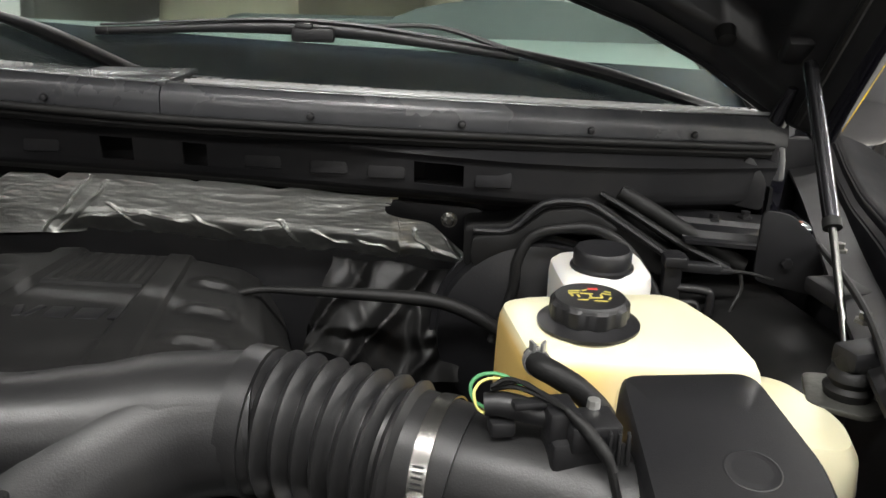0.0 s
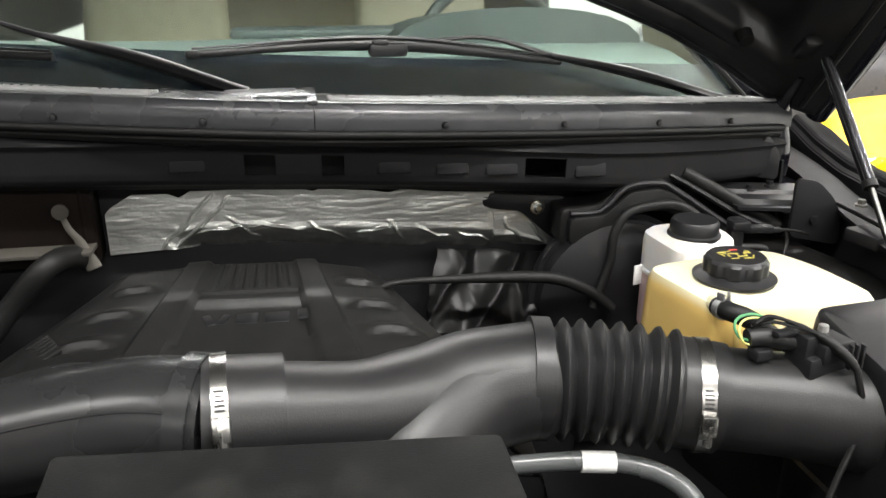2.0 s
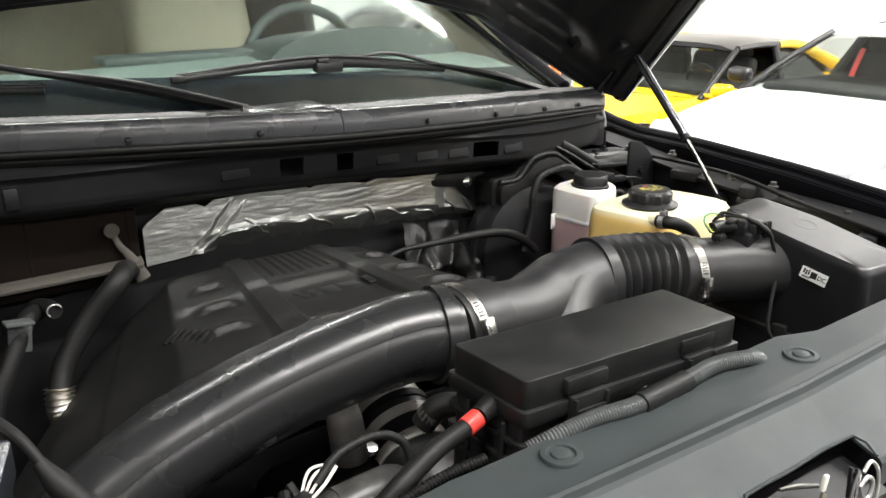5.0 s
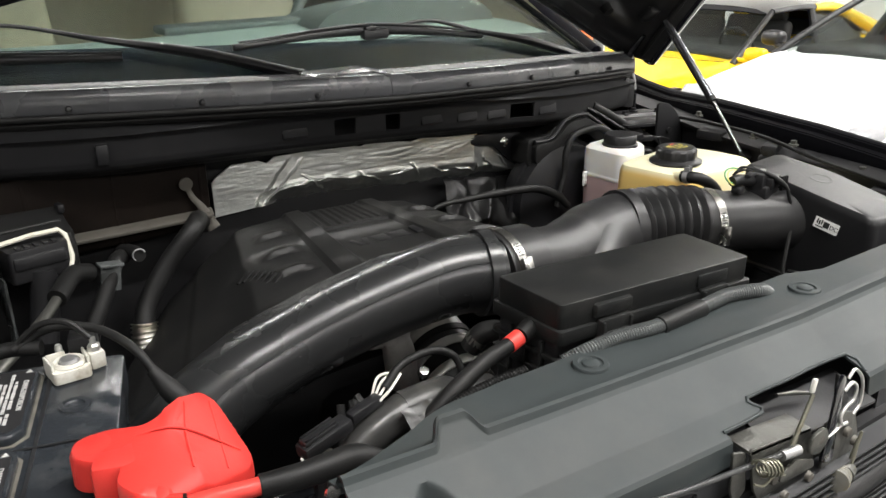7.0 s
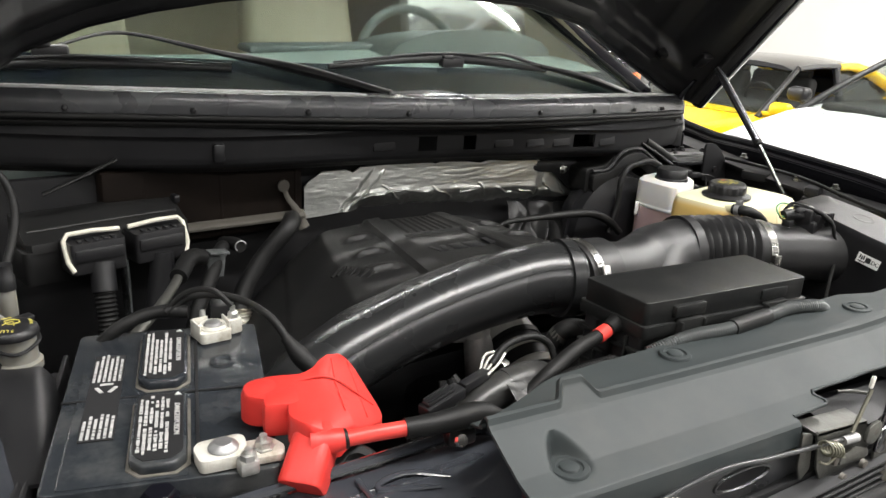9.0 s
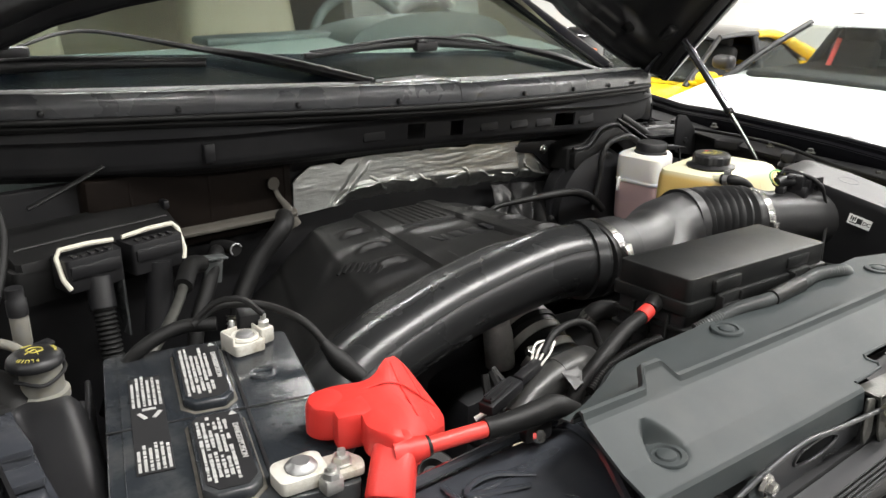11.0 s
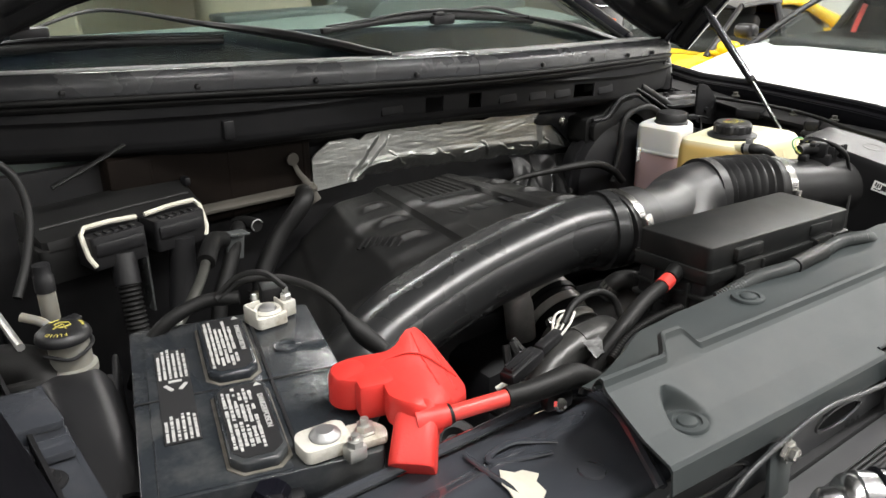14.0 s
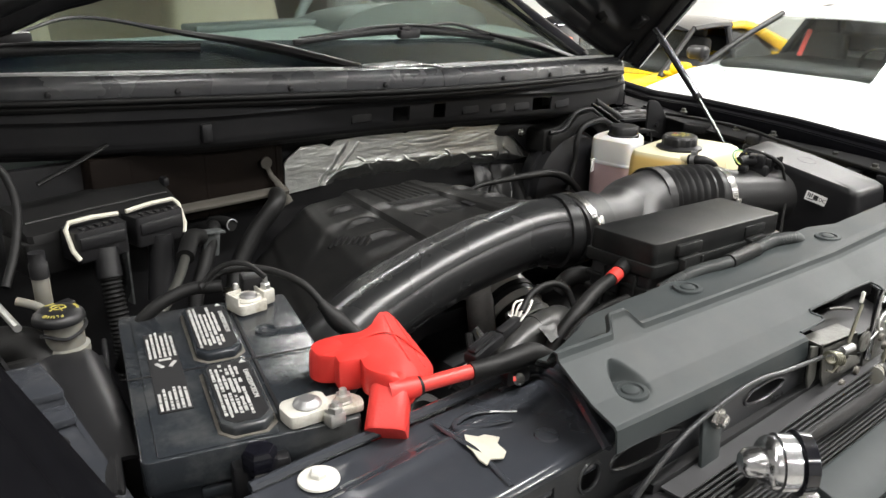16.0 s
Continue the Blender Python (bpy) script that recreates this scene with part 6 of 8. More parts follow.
for cx, lv in ((-0.045, -1), (0.048, 1)):
    plug = part("plug", moved(join(prism(rounded([(cx - 0.039, -0.046), (cx + 0.039, -0.046), (cx + 0.042, 0.0), (cx - 0.042, 0.0)], 0.006), -0.040, 0.006, 0.004), box((cx, -0.044, -0.012), (0.07, 0.010, 0.020), 0.004)), PM), PLASTIC, pcm)
    a = cx + lv * 0.043
    part("lock_lever", moved(tube([(cx - lv * 0.040, -0.018, 0.012), (cx, -0.020, 0.016), (cx + lv * 0.036, -0.022, 0.016), (a, -0.026, 0.008), (a, -0.040, -0.020), (a - lv * 0.006, -0.046, -0.034)], 0.0036, 8, 1), PM), LEVER, plug, "white plastic locking lever")
    part("plug_ribs", moved(join(*[box((cx - 0.024 + 0.012 * k, -0.034, 0.007), (0.006, 0.014, 0.004), 0.001) for k in range(5)]), PM), PLASTIC, plug)
hr = thing("wiring_harness", (-0.66, 0.83, 0.95), "black corrugated wiring harness under the module", "harness")
part("conduit", tube([PM @ Vector((-0.04, -0.035, -0.03)), PM @ Vector((-0.045, -0.05, -0.07)), PM @ Vector((-0.05, -0.07, -0.13)), PM @ Vector((-0.055, -0.09, -0.22))], 0.0145, 14, 8, ridge=(0.0065, 0.0014)), RUBBER, hr)
part("tape", tube([PM @ Vector((-0.04, -0.035, -0.03)), PM @ Vector((-0.045, -0.05, -0.07))], 0.018, 14, 4), PLASTIC, hr)
part("second_lead", tube([PM @ Vector((0.05, -0.035, -0.03)), PM @ Vector((0.045, -0.04, -0.07)), PM @ Vector((0.03, -0.05, -0.13))], 0.019, 14, 5), PLASTIC, hr)
solo("support_bracket", moved(box((0.005, 0.0, -0.09), (0.004, 0.03, 0.10), 0.001), PM), CONDUIT, "thin grey steel bracket below the module", "bracket", "module brackets")
solo("support_bracket", join(box((-0.475, 0.925, 1.046), (0.030, 0.004, 0.046), 0.002, 6, 2, 1, 0, 8), box((-0.475, 0.915, 1.069), (0.034, 0.022, 0.004), 0.001, 6, 2, 1, 0, 8)), CONDUIT, "thin grey steel bracket below the module", "bracket", "module brackets")
thin = solo("vent_tube", tube([(-0.80, 0.93, 1.25), (-0.765, 0.92, 1.215), (-0.758, 0.90, 1.17), (-0.775, 0.87, 1.12), (-0.80, 0.84, 1.08)], 0.006, 10, 8), RUBBER, "thin black vent tube by the fender", "hose")
solo("seal_strip", tube([(-0.715, 0.955, 1.180), (-0.66, 0.96, 1.200), (-0.607, 0.965, 1.221)], 0.006, 8, 6, squash=0.5), RUBBER, "black rubber edge strip on the firewall", "seal")

# ---- pipes and hoses beside the engine ----
for pts, r, mt, lab in (([(-0.535, 0.87, 1.085), (-0.575, 0.80, 1.070), (-0.62, 0.735, 1.060), (-0.68, 0.67, 1.04), (-0.72, 0.63, 1.0)], 0.007, LATCH_STEEL, "dull metal refrigerant pipe"),
                        ([(-0.51, 0.885, 1.075), (-0.535, 0.86, 1.085), (-0.565, 0.815, 1.075)], 0.013, RUBBER, "black sleeve over the refrigerant pipe"),
                        ([(-0.300, 1.02, 1.065), (-0.318, 0.985, 1.085), (-0.340, 0.950, 1.082), (-0.386, 0.950, 1.034), (-0.425, 0.940, 0.985), (-0.440, 0.925, 0.955)], 0.0155, RUBBER, "thick black heater hose"),
                        ([(-0.44, 0.99, 1.05), (-0.462, 0.945, 1.058), (-0.490, 0.920, 1.018), (-0.520, 0.90, 0.97), (-0.54, 0.88, 0.90)], 0.012, RUBBER, "black rubber heater hose")):
    solo("pipe" if mt is LATCH_STEEL else "heater_hose", tube(pts, r, 16, 8), mt, lab, "pipe" if mt is LATCH_STEEL else "hose")
solo("metal_sleeve", tube([(-0.4385, 0.927, 0.958), (-0.441, 0.921, 0.940), (-0.438, 0.918, 0.91), (-0.435, 0.915, 0.87)], 0.0195, 14, 8, ridge=(0.006, 0.0018)), GOLD_CABLE, "shiny ribbed metal sleeve on a hose", "sleeve")
solo("pipe_fitting", tube([(-0.425, 0.950, 1.060), (-0.430, 0.975, 1.060), (-0.44, 1.0, 1.055)], 0.011, 14, 4), RUBBER, "black pipe fitting below the heater case", "fitting")
solo("snap_ring", tube([(-0.4255 + 0.0095 * math.cos(a), 0.948, 1.061 + 0.0095 * math.sin(a)) for a in [radians(20 + 26 * i) for i in range(9)]], 0.0013, 6, 2), LEAD, "thin bright snap ring on a pipe fitting", "ring")
solo("vacuum_hose", tube([(0.07, 0.905, 1.034), (0.11, 0.92, 1.041), (0.17, 0.92, 1.042), (0.29, 0.92, 1.038), (0.35, 0.92, 1.030), (0.40, 0.92, 1.006), (0.432, 0.92, 0.978)], [0.004, 0.0045, 0.006, 0.008, 0.0088, 0.0088, 0.008], 12, 8), RUBBER, "black vacuum hose to the brake booster", "hose")
lh = thing("labelled_hose", (0.25, 0.5, 0.98), "grey-black hose with a white paper tag", "hose")
part("hose", tube([(0.10, 0.53, 1.01), (0.16, 0.518, 1.014), (0.25, 0.512, 1.012), (0.31, 0.490, 1.005), (0.335, 0.46, 0.985), (0.325, 0.42, 0.95), (0.29, 0.39, 0.90)], 0.0095, 14, 8), CONDUIT, lh)
part("tag", tube([(0.238, 0.5125, 1.0125), (0.270, 0.507, 1.0115)], 0.0105, 14, 2), PAPER, lh, "white paper tag")

# ---- throttle body, charge pipe and wiring under the tube ----
tb = thing("throttle_body", (-0.24, 0.52, 0.94), "cast aluminium throttle body under the intake tube", "throttle body")
part("casting", join(tube([(-0.196, 0.590, 1.015), (-0.190, 0.583, 0.985), (-0.186, 0.578, 0.93)], [0.018, 0.0225, 0.0225], 24, 6), tube([(-0.225, 0.600, 1.000), (-0.190, 0.590, 1.000)], 0.014, 16, 2)), ALU, tb)
part("flange", tube([(-0.1985, 0.583, 1.016), (-0.1965, 0.583, 1.004)], 0.0235, 24, 2), ALU, tb)
part("neck", tube([(-0.112, 0.640, 1.000), (-0.1085, 0.622, 0.975), (-0.1088, 0.606, 0.962)], [0.034, 0.040, 0.043], 28, 5), ALU, tb, "grey cast neck")
part("bracket_arm", tube([(-0.085, 0.590, 1.012), (-0.075, 0.575, 1.022), (-0.060, 0.560, 1.018)], 0.007, 10, 5), LATCH_STEEL, tb, "plated bracket with a brass bolt")
part("flange_bolt", lathe([(0, 0), (0.008, 0), (0.007, 0.008), (0, 0.009)], (-0.201, 0.504, 0.985), 6, pose(0, 0, 0, 30)), CHROME, tb)
cp = thing("charge_hose", (-0.11, 0.59, 0.92), "black charge-air hose with two steel clamps", "hose")
CA, CD = Vector((-0.113, 0.575, 0.943)), Vector((-0.10, -0.89, -0.44)).normalized()
part("hose", tube([CA - 0.026 * CD, CA, CA + 0.05 * CD, CA + 0.10 * CD, CA + Vector((-0.03, -0.125, -0.10)), CA + Vector((-0.04, -0.14, -0.17))], [0.0470, 0.0455, 0.0450, 0.0455, 0.046, 0.046], 32, 6), DUCT, cp)
part("hose_lip", tube([CA - 0.030 * CD, CA - 0.020 * CD], 0.0490, 32, 2), RUBBER, cp)
for f in (-0.010, 0.025):
    band = part("clamp_band", tube([CA + f * CD, CA + (f + 0.0135) * CD], 0.0478, 36, 2), BAND, cp, "steel clamp band")
    for e in (0.001, 0.0125):
        part("band_edge", tube([CA + (f + e - 0.0008) * CD, CA + (f + e + 0.0008) * CD], 0.0484, 36, 2), BAND, band)
part("ring", tube([CA + 0.052 * CD, CA + 0.060 * CD], 0.0475, 32, 2), RUBBER, cp)
eh = thing("coolant_elbow", (-0.19, 0.40, 1.0), "black rubber elbow hose beside the fuse box", "hose")
part("hose", tube([(-0.184, 0.425, 1.050), (-0.172, 0.416, 1.070), (-0.155, 0.404, 1.072), (-0.140, 0.392, 1.055), (-0.132, 0.382, 1.02), (-0.130, 0.376, 0.97)], 0.0130, 16, 6), RUBBER, eh)
part("clip", tube([(-0.1795, 0.4225, 1.058), (-0.1755, 0.419, 1.065)], 0.0136, 16, 2), LATCH_STEEL, eh, "small steel spring clip")
al = thing("alternator_cable", (-0.2, 0.31, 1.05), "thick black cable with a red band and rubber boot", "cable")
part("lead", tube([(-0.365, 0.30, 1.02), (-0.335, 0.298, 1.063), (-0.300, 0.298, 1.090), (-0.254, 0.307, 1.106), (-0.214, 0.312, 1.1135)], [0.0098, 0.0096, 0.0092, 0.0088, 0.0084], 16, 6), RUBBER, al)
part("red_band", tube([(-0.217, 0.3113, 1.1133), (-0.201, 0.3142, 1.1166)], 0.0092, 18, 2), RED_SLEEVE, al, "red band")
part("boot", tube([(-0.199, 0.3145, 1.117), (-0.186, 0.318, 1.1195), (-0.170, 0.323, 1.121)], [0.0096, 0.0108, 0.0118], 16, 4), RUBBER, al)
tl = thing("taped_harness", (-0.33, 0.32, 1.05), "wiring harness wrapped in torn grey tape", "wiring")
part("wrap", tube([(-0.405, 0.318, 1.045), (-0.372, 0.325, 1.060), (-0.335, 0.327, 1.069), (-0.303, 0.329, 1.070), (-0.270, 0.345, 1.055), (-0.245, 0.37, 1.01)], [0.016, 0.019, 0.021, 0.021, 0.019, 0.018], 18, 8), TAPE, tl)
part("torn_end", sheet(lambda u, v: (-0.352 + 0.040 * u, 0.307 - 0.020 * v * (1 - 0.5 * u), 1.088 - 0.012 * v + 0.003 * noise.noise((u * 5, v * 5, 2.0))), 12, 6, 0.0008, (0, 0, -1)), TAPE, tl)
part("wrap_edge", tube([(-0.337, 0.3275, 1.0688), (-0.331, 0.3275, 1.0694)], 0.0217, 18, 2), TAPE, tl)
part("loop_wire", tube([(-0.352, 0.336, 1.098), (-0.325, 0.345, 1.112), (-0.285, 0.350, 1.112), (-0.262, 0.345, 1.100), (-0.258, 0.335, 1.080)], 0.0042, 10, 6), RUBBER, tl)
solo("ribbed_conduit", tube([(-0.35, 0.268, 1.082), (-0.31, 0.279, 1.092), (-0.26, 0.284, 1.096), (-0.217, 0.284, 1.096)], 0.0048, 12, 8, ridge=(0.004, 0.0008)), RUBBER, "thin corrugated conduit behind the radiator cover", "conduit")
wc = thing("wiring_connector", (-0.40, 0.30, 1.06), "black electrical connector with exposed white wires", "connector")
WM = Matrix.Translation((-0.425, 0.322, 1.078)) @ pose(0, 0, 0, 0, -8, 12)
part("body", moved(join(box((0, 0, 0), (0.056, 0.019, 0.014), 0.003), box((-0.005, 0, 0.009), (0.040, 0.012, 0.005), 0.002), box((-0.005, -0.004, 0.012), (0.036, 0.002, 0.003), 0.0005), box((-0.005, 0.004, 0.012), (0.036, 0.002, 0.003), 0.0005), box((0.05, 0, 0.001), (0.040, 0.013, 0.012), 0.003)), WM), PLASTIC, wc)
for k in range(4):
    part("white_wire", tube([WM @ Vector((0.065, -0.006 + 0.004 * k, 0.003)), WM @ Vector((0.080, -0.008 + 0.006 * k, 0.010 + 0.002 * k)), WM @ Vector((0.098, -0.003 + 0.002 * k, 0.014))], 0.0015, 6, 5), WHITE_PLASTIC, wc, "bare white wire")
for k, (pts, r) in enumerate((([(-0.36, 0.42, 1.04), (-0.37, 0.40, 1.0), (-0.39, 0.38, 0.94)], 0.005), ([(-0.34, 0.43, 1.03), (-0.355, 0.39, 1.01), (-0.36, 0.36, 0.95)], 0.006), ([(-0.33, 0.44, 1.03), (-0.325, 0.40, 1.0), (-0.34, 0.35, 0.96), (-0.40, 0.33, 0.95)], 0.0045), ([(-0.44, 0.36, 1.02), (-0.42, 0.34, 1.0), (-0.40, 0.31, 0.98)], 0.007))):
    solo("engine_wire", tube(pts, r, 8, 6), RUBBER, "thin black engine wire", "wire", "engine wires")
solo("cable_tie", join(tube([(-0.44, 0.345, 1.045), (-0.425, 0.34, 1.052), (-0.41, 0.342, 1.045)], 0.003, 6, 4), tube([(-0.425, 0.34, 1.052), (-0.42, 0.335, 1.065)], 0.003, 6, 2)), WHITE_PLASTIC, "white plastic cable tie clip", "clip")
solo("beige_plate", prism(rounded([(-0.462, 0.262), (-0.452, 0.276), (-0.372, 0.262), (-0.372, 0.232), (-0.440, 0.236)], 0.004), 1.048, 1.055, 0.002), BEIGE, "stained beige plate behind the radiator support", "plate")
gm = thing("rubber_grommet", (-0.547, 0.28, 1.05), "round ribbed black rubber grommet", "grommet")
part("ring", lathe([(0.006, -0.02), (0.024, -0.02), (0.024, -0.012), (0.021, -0.010), (0.021, -0.004), (0.024, -0.002), (0.024, 0.004), (0.020, 0.008), (0.012, 0.008), (0.008, 0.002), (0, 0.002)], (-0.547, 0.282, 1.058), 28, pose(0, 0, 0, 25, -10)), RUBBER, gm)
blk = thing("engine_block", (-0.05, 0.55, 0.63), "dark grimy engine block in shadow", "engine")
part("block", join(box((-0.05, 0.72, 0.78), (0.50, 0.40, 0.30), 0.03), box((-0.06, 0.47, 0.78), (0.36, 0.12, 0.26), 0.03), *[box((-0.28 + 0.11 * k, 0.42, 0.86 + 0.02 * (k % 2)), (0.07, 0.05, 0.05), 0.012, 15 * k) for k in range(5)]), STEEL_BLACK, blk)
part("pulley", lathe([(0, -0.02), (0.05, -0.02), (0.05, -0.012), (0.042, -0.008), (0.042, 0.008), (0.05, 0.012), (0.05, 0.02), (0, 0.02)], (-0.36, 0.36, 0.90), 24, pose(0, 0, 0, 90)), STEEL_BLACK, blk)

# ---- washer fluid filler ----
wf = thing("washer_filler", (-0.80, 0.59, 1.06), "black washer fluid cap on a pale filler neck", "filler cap")
wcap = part("cap", lathe([(0, 1.126), (0.0260, 1.126), (0.0270, 1.128), (0.0258, 1.133), (0.022, 1.1365), (0.013, 1.1385), (0, 1.1390)], (-0.80, 0.59, 0), 40), PLASTIC, wf, "domed black cap with yellow print")
WF = Matrix.Translation((-0.80, 0.59, 1.1392)) @ pose(0, 0, 0, 0, 0, 150)
part("cap_tab", box((-0.784, 0.621, 1.130), (0.018, 0.014, 0.005), 0.002, 20), PLASTIC, wcap)
for k, ch in enumerate(("F", "L", "U", "I", "D")):
    a = radians(118 - 14 * k)
    letters(ch, 0.0065, WF @ Matrix.Translation((0.0185 * math.cos(a), 0.0185 * math.sin(a), -0.0016)) @ pose(0, 0, 0, -12 * math.sin(a), 12 * math.cos(a), math.degrees(a) - 90), YELLOW_INK, wcap)
part("washer_symbol", moved(join(tube([(-0.013, -0.004, 0), (0, 0.006, 0), (0.013, -0.004, 0)], 0.0011, 6, 5), tube([(-0.013, -0.004, 0), (-0.007, -0.013, 0), (0.007, -0.013, 0), (0.013, -0.004, 0)], 0.0011, 6, 3), tube([(-0.010, 0.010, 0), (0, -0.006, 0), (0.010, 0.010, 0)], 0.0010, 6, 4)), WF @ Matrix.Diagonal((0.62, 0.62, 1, 1)) @ Matrix.Translation((0, 0, -0.0003))), YELLOW_INK, wcap)
part("yellow_bars", moved(join(*[box((0.0195 * math.cos(radians(a)), 0.0195 * math.sin(radians(a)), -0.0022), (0.0025, 0.005, 0.001), 0, a) for a in (200, 212, 224, 300, 315)]), WF), YELLOW_INK, wcap)
part("cap_strap", tube([(-0.823, 0.578, 1.118), (-0.800, 0.5655, 1.112), (-0.777, 0.578, 1.118), (-0.775, 0.60, 1.122)], 0.0020, 8, 6), PLASTIC, wf)
part("neck", lathe([(0.022, 1.03), (0.021, 1.085), (0.024, 1.088), (0.024, 1.096), (0.020, 1.098), (0.020, 1.128)], (-0.797, 0.588, 0), 30), AGED_WHITE, wf, "pale plastic neck")
part("elbow", tube([(-0.80, 0.62, 1.118), (-0.808, 0.64, 1.126), (-0.825, 0.655, 1.132)], 0.005, 10, 4), AGED_WHITE, wf)
vv = thing("check_valve", (-0.79, 0.67, 1.10), "white and black plastic check valve", "valve")
part("lower", lathe([(0.004, 1.10), (0.007, 1.112), (0.0095, 1.118), (0.0095, 1.150), (0.008, 1.154)], (-0.795, 0.665, 0), 16), AGED_WHITE, vv)
part("upper", lathe([(0, 1.15), (0.0105, 1.15), (0.0105, 1.166), (0.009, 1.168), (0.009, 1.180), (0.0, 1.181)], (-0.795, 0.665, 0), 16), PLASTIC, vv)

# ---- battery tray and surroundings ----
tray = thing("battery_tray", bat(0, 0, -0.2), "black plastic battery tray with a hold-down bolt", "battery tray")
part("side_wall", moved(join(box((-0.112, 0.0, BTOP - 0.10), (0.006, 0.30, 0.16), 0.003), box((-0.118, -0.02, BTOP - 0.03), (0.014, 0.26, 0.02), 0.006)), BM), PLASTIC, tray)
part("floor", moved(box((0, 0, 0.905), (0.24, 0.34, 0.012), 0.003), BM), PLASTIC, tray)
part("front_lip", moved(tube([(-0.115, -0.13, BTOP - 0.05), (-0.10, -0.165, BTOP - 0.05), (-0.04, -0.178, BTOP - 0.05), (0.02, -0.178, BTOP - 0.05), (0.08, -0.175, BTOP - 0.06)], 0.010, 10, 6), BM), PLASTIC, tray)
part("clamp_bar", moved(box((0.0, -0.158, BTOP - 0.04), (0.05, 0.016, 0.05), 0.004), BM), STEEL_BLACK, tray)
part("hold_down_bolt", moved(join(lathe([(0, 0), (0.014, 0), (0.015, 0.004), (0.015, 0.018), (0.012, 0.022), (0, 0.023)], (-0.002, -0.166, BTOP - 0.02), 6), lathe([(0.011, -0.04), (0.011, 0.0), (0, 0)], (-0.002, -0.166, BTOP - 0.02), 14)), BM), PAINT, tray, "glossy black hex bolt")

# left side: lamp housing brackets
hb = thing("headlight_bracket", (-0.88, 0.42, 1.0), "glossy black stepped headlight bracket with bolts", "bracket")
part("upper_plate", prism(rounded([(-0.95, 0.56), (-0.836, 0.545), (-0.832, 0.470), (-0.884, 0.476), (-0.95, 0.48)], 0.008), 1.097, 1.105, 0.003), BRACKET, hb)
part("lower_plate", prism(rounded([(-0.95, 0.495), (-0.830, 0.490), (-0.832, 0.443), (-0.876, 0.446), (-0.95, 0.45)], 0.006), 1.082, 1.090, 0.003), BRACKET, hb)
part("step_face", box((-0.888, 0.478, 1.092), (0.11, 0.006, 0.022), 0.002, -3), BRACKET, hb)
part("front_plate", sheet(lambda u, v: (-0.96 + (0.125 + 0.012 * v) * u, 0.455 - 0.25 * v, 1.081 - 0.035 * v + 0.010 * math.sin(3.1 * u) * v), 12, 12, 0.006, (0, 0, -1)), BRACKET, hb)
part("side_flange", sheet(lambda u, v: (-0.833 + 0.012 * u + 0.010 * v, 0.56 - 0.36 * u, 1.098 - 0.055 * u - 0.05 * v), 16, 4, 0.005, (-1, 0, 0)), BRACKET, hb)
for x, y, z in ((-0.863, 0.425, 1.078), (-0.90, 0.52, 1.105)):
    bolt = part("bolt", lathe([(0, 0), (0.017, 0), (0.0165, 0.002), (0.012, 0.003), (0.0115, 0.005), (0, 0.005)], (x, y, z), 24), STEEL_BLACK, hb)
    part("bolt_head", lathe([(0, 0.004), (0.0085, 0.004), (0.0085, 0.011), (0.007, 0.012), (0, 0.012)], (x, y, z), 6), STEEL_BLACK, bolt)
part("lamp_shell", loft([[(x, y, z) for y, z in ((0.02, 0.80), (0.02, 0.99), (0.12, 1.03), (0.22, 1.035), (0.26, 0.80))] for x in (-0.98, -0.80)]), PLASTIC, hb)
part("edge_rail", tube([(-0.842, 0.76, 1.120), (-0.840, 0.68, 1.121), (-0.837, 0.61, 1.119)], 0.0045, 8, 5), ZINC, hb, "bright metal edge")
ad = thing("apron_duct", (-0.82, 0.60, 0.98), "black rubber duct and apron beside the battery", "duct")
part("elbow", tube([(-0.885, 0.640, 1.085), (-0.855, 0.632, 1.090), (-0.830, 0.612, 1.088), (-0.822, 0.585, 1.075), (-0.825, 0.565, 1.050)], [0.024, 0.026, 0.026, 0.025, 0.022], 18, 6), RUBBER, ad)
part("lip", tube([(-0.868, 0.590, 1.088), (-0.845, 0.578, 1.092), (-0.822, 0.580, 1.090), (-0.808, 0.600, 1.088)], 0.006, 8, 6), RUBBER, ad)
part("apron", sheet(lambda u, v: (-0.848 + 0.084 * u - 0.020 * v, 0.572 - 0.19 * v, 1.100 - 0.030 * (2 * u - 1) ** 4 - 0.030 * v - 0.03 * max(0.0, 0.12 - v)), 20, 20, 0.004, (0, 0, -1)), PLASTIC, ad, smooth=40)

# ---- radiator support ----
sup = thing("radiator_support", (-0.3, 0.16, 0.9), "glossy black steel radiator support with oval openings", "radiator support")


def support(u, v):
    x = -0.76 + (0.395 - 0.030 * v) * u
    y = 0.258 - 0.143 * v - 0.012 * u * (1 - v)
    ridge = 0.010 * max(0, 1 - abs(v - 0.42 + 0.22 * u) / 0.10) * max(0.0, 1 - 1.2 * u)
    return (x, y, 1.072 + 0.006 * u + ridge - 0.004 * v - 0.016 * max(0, v - 0.93) / 0.07)


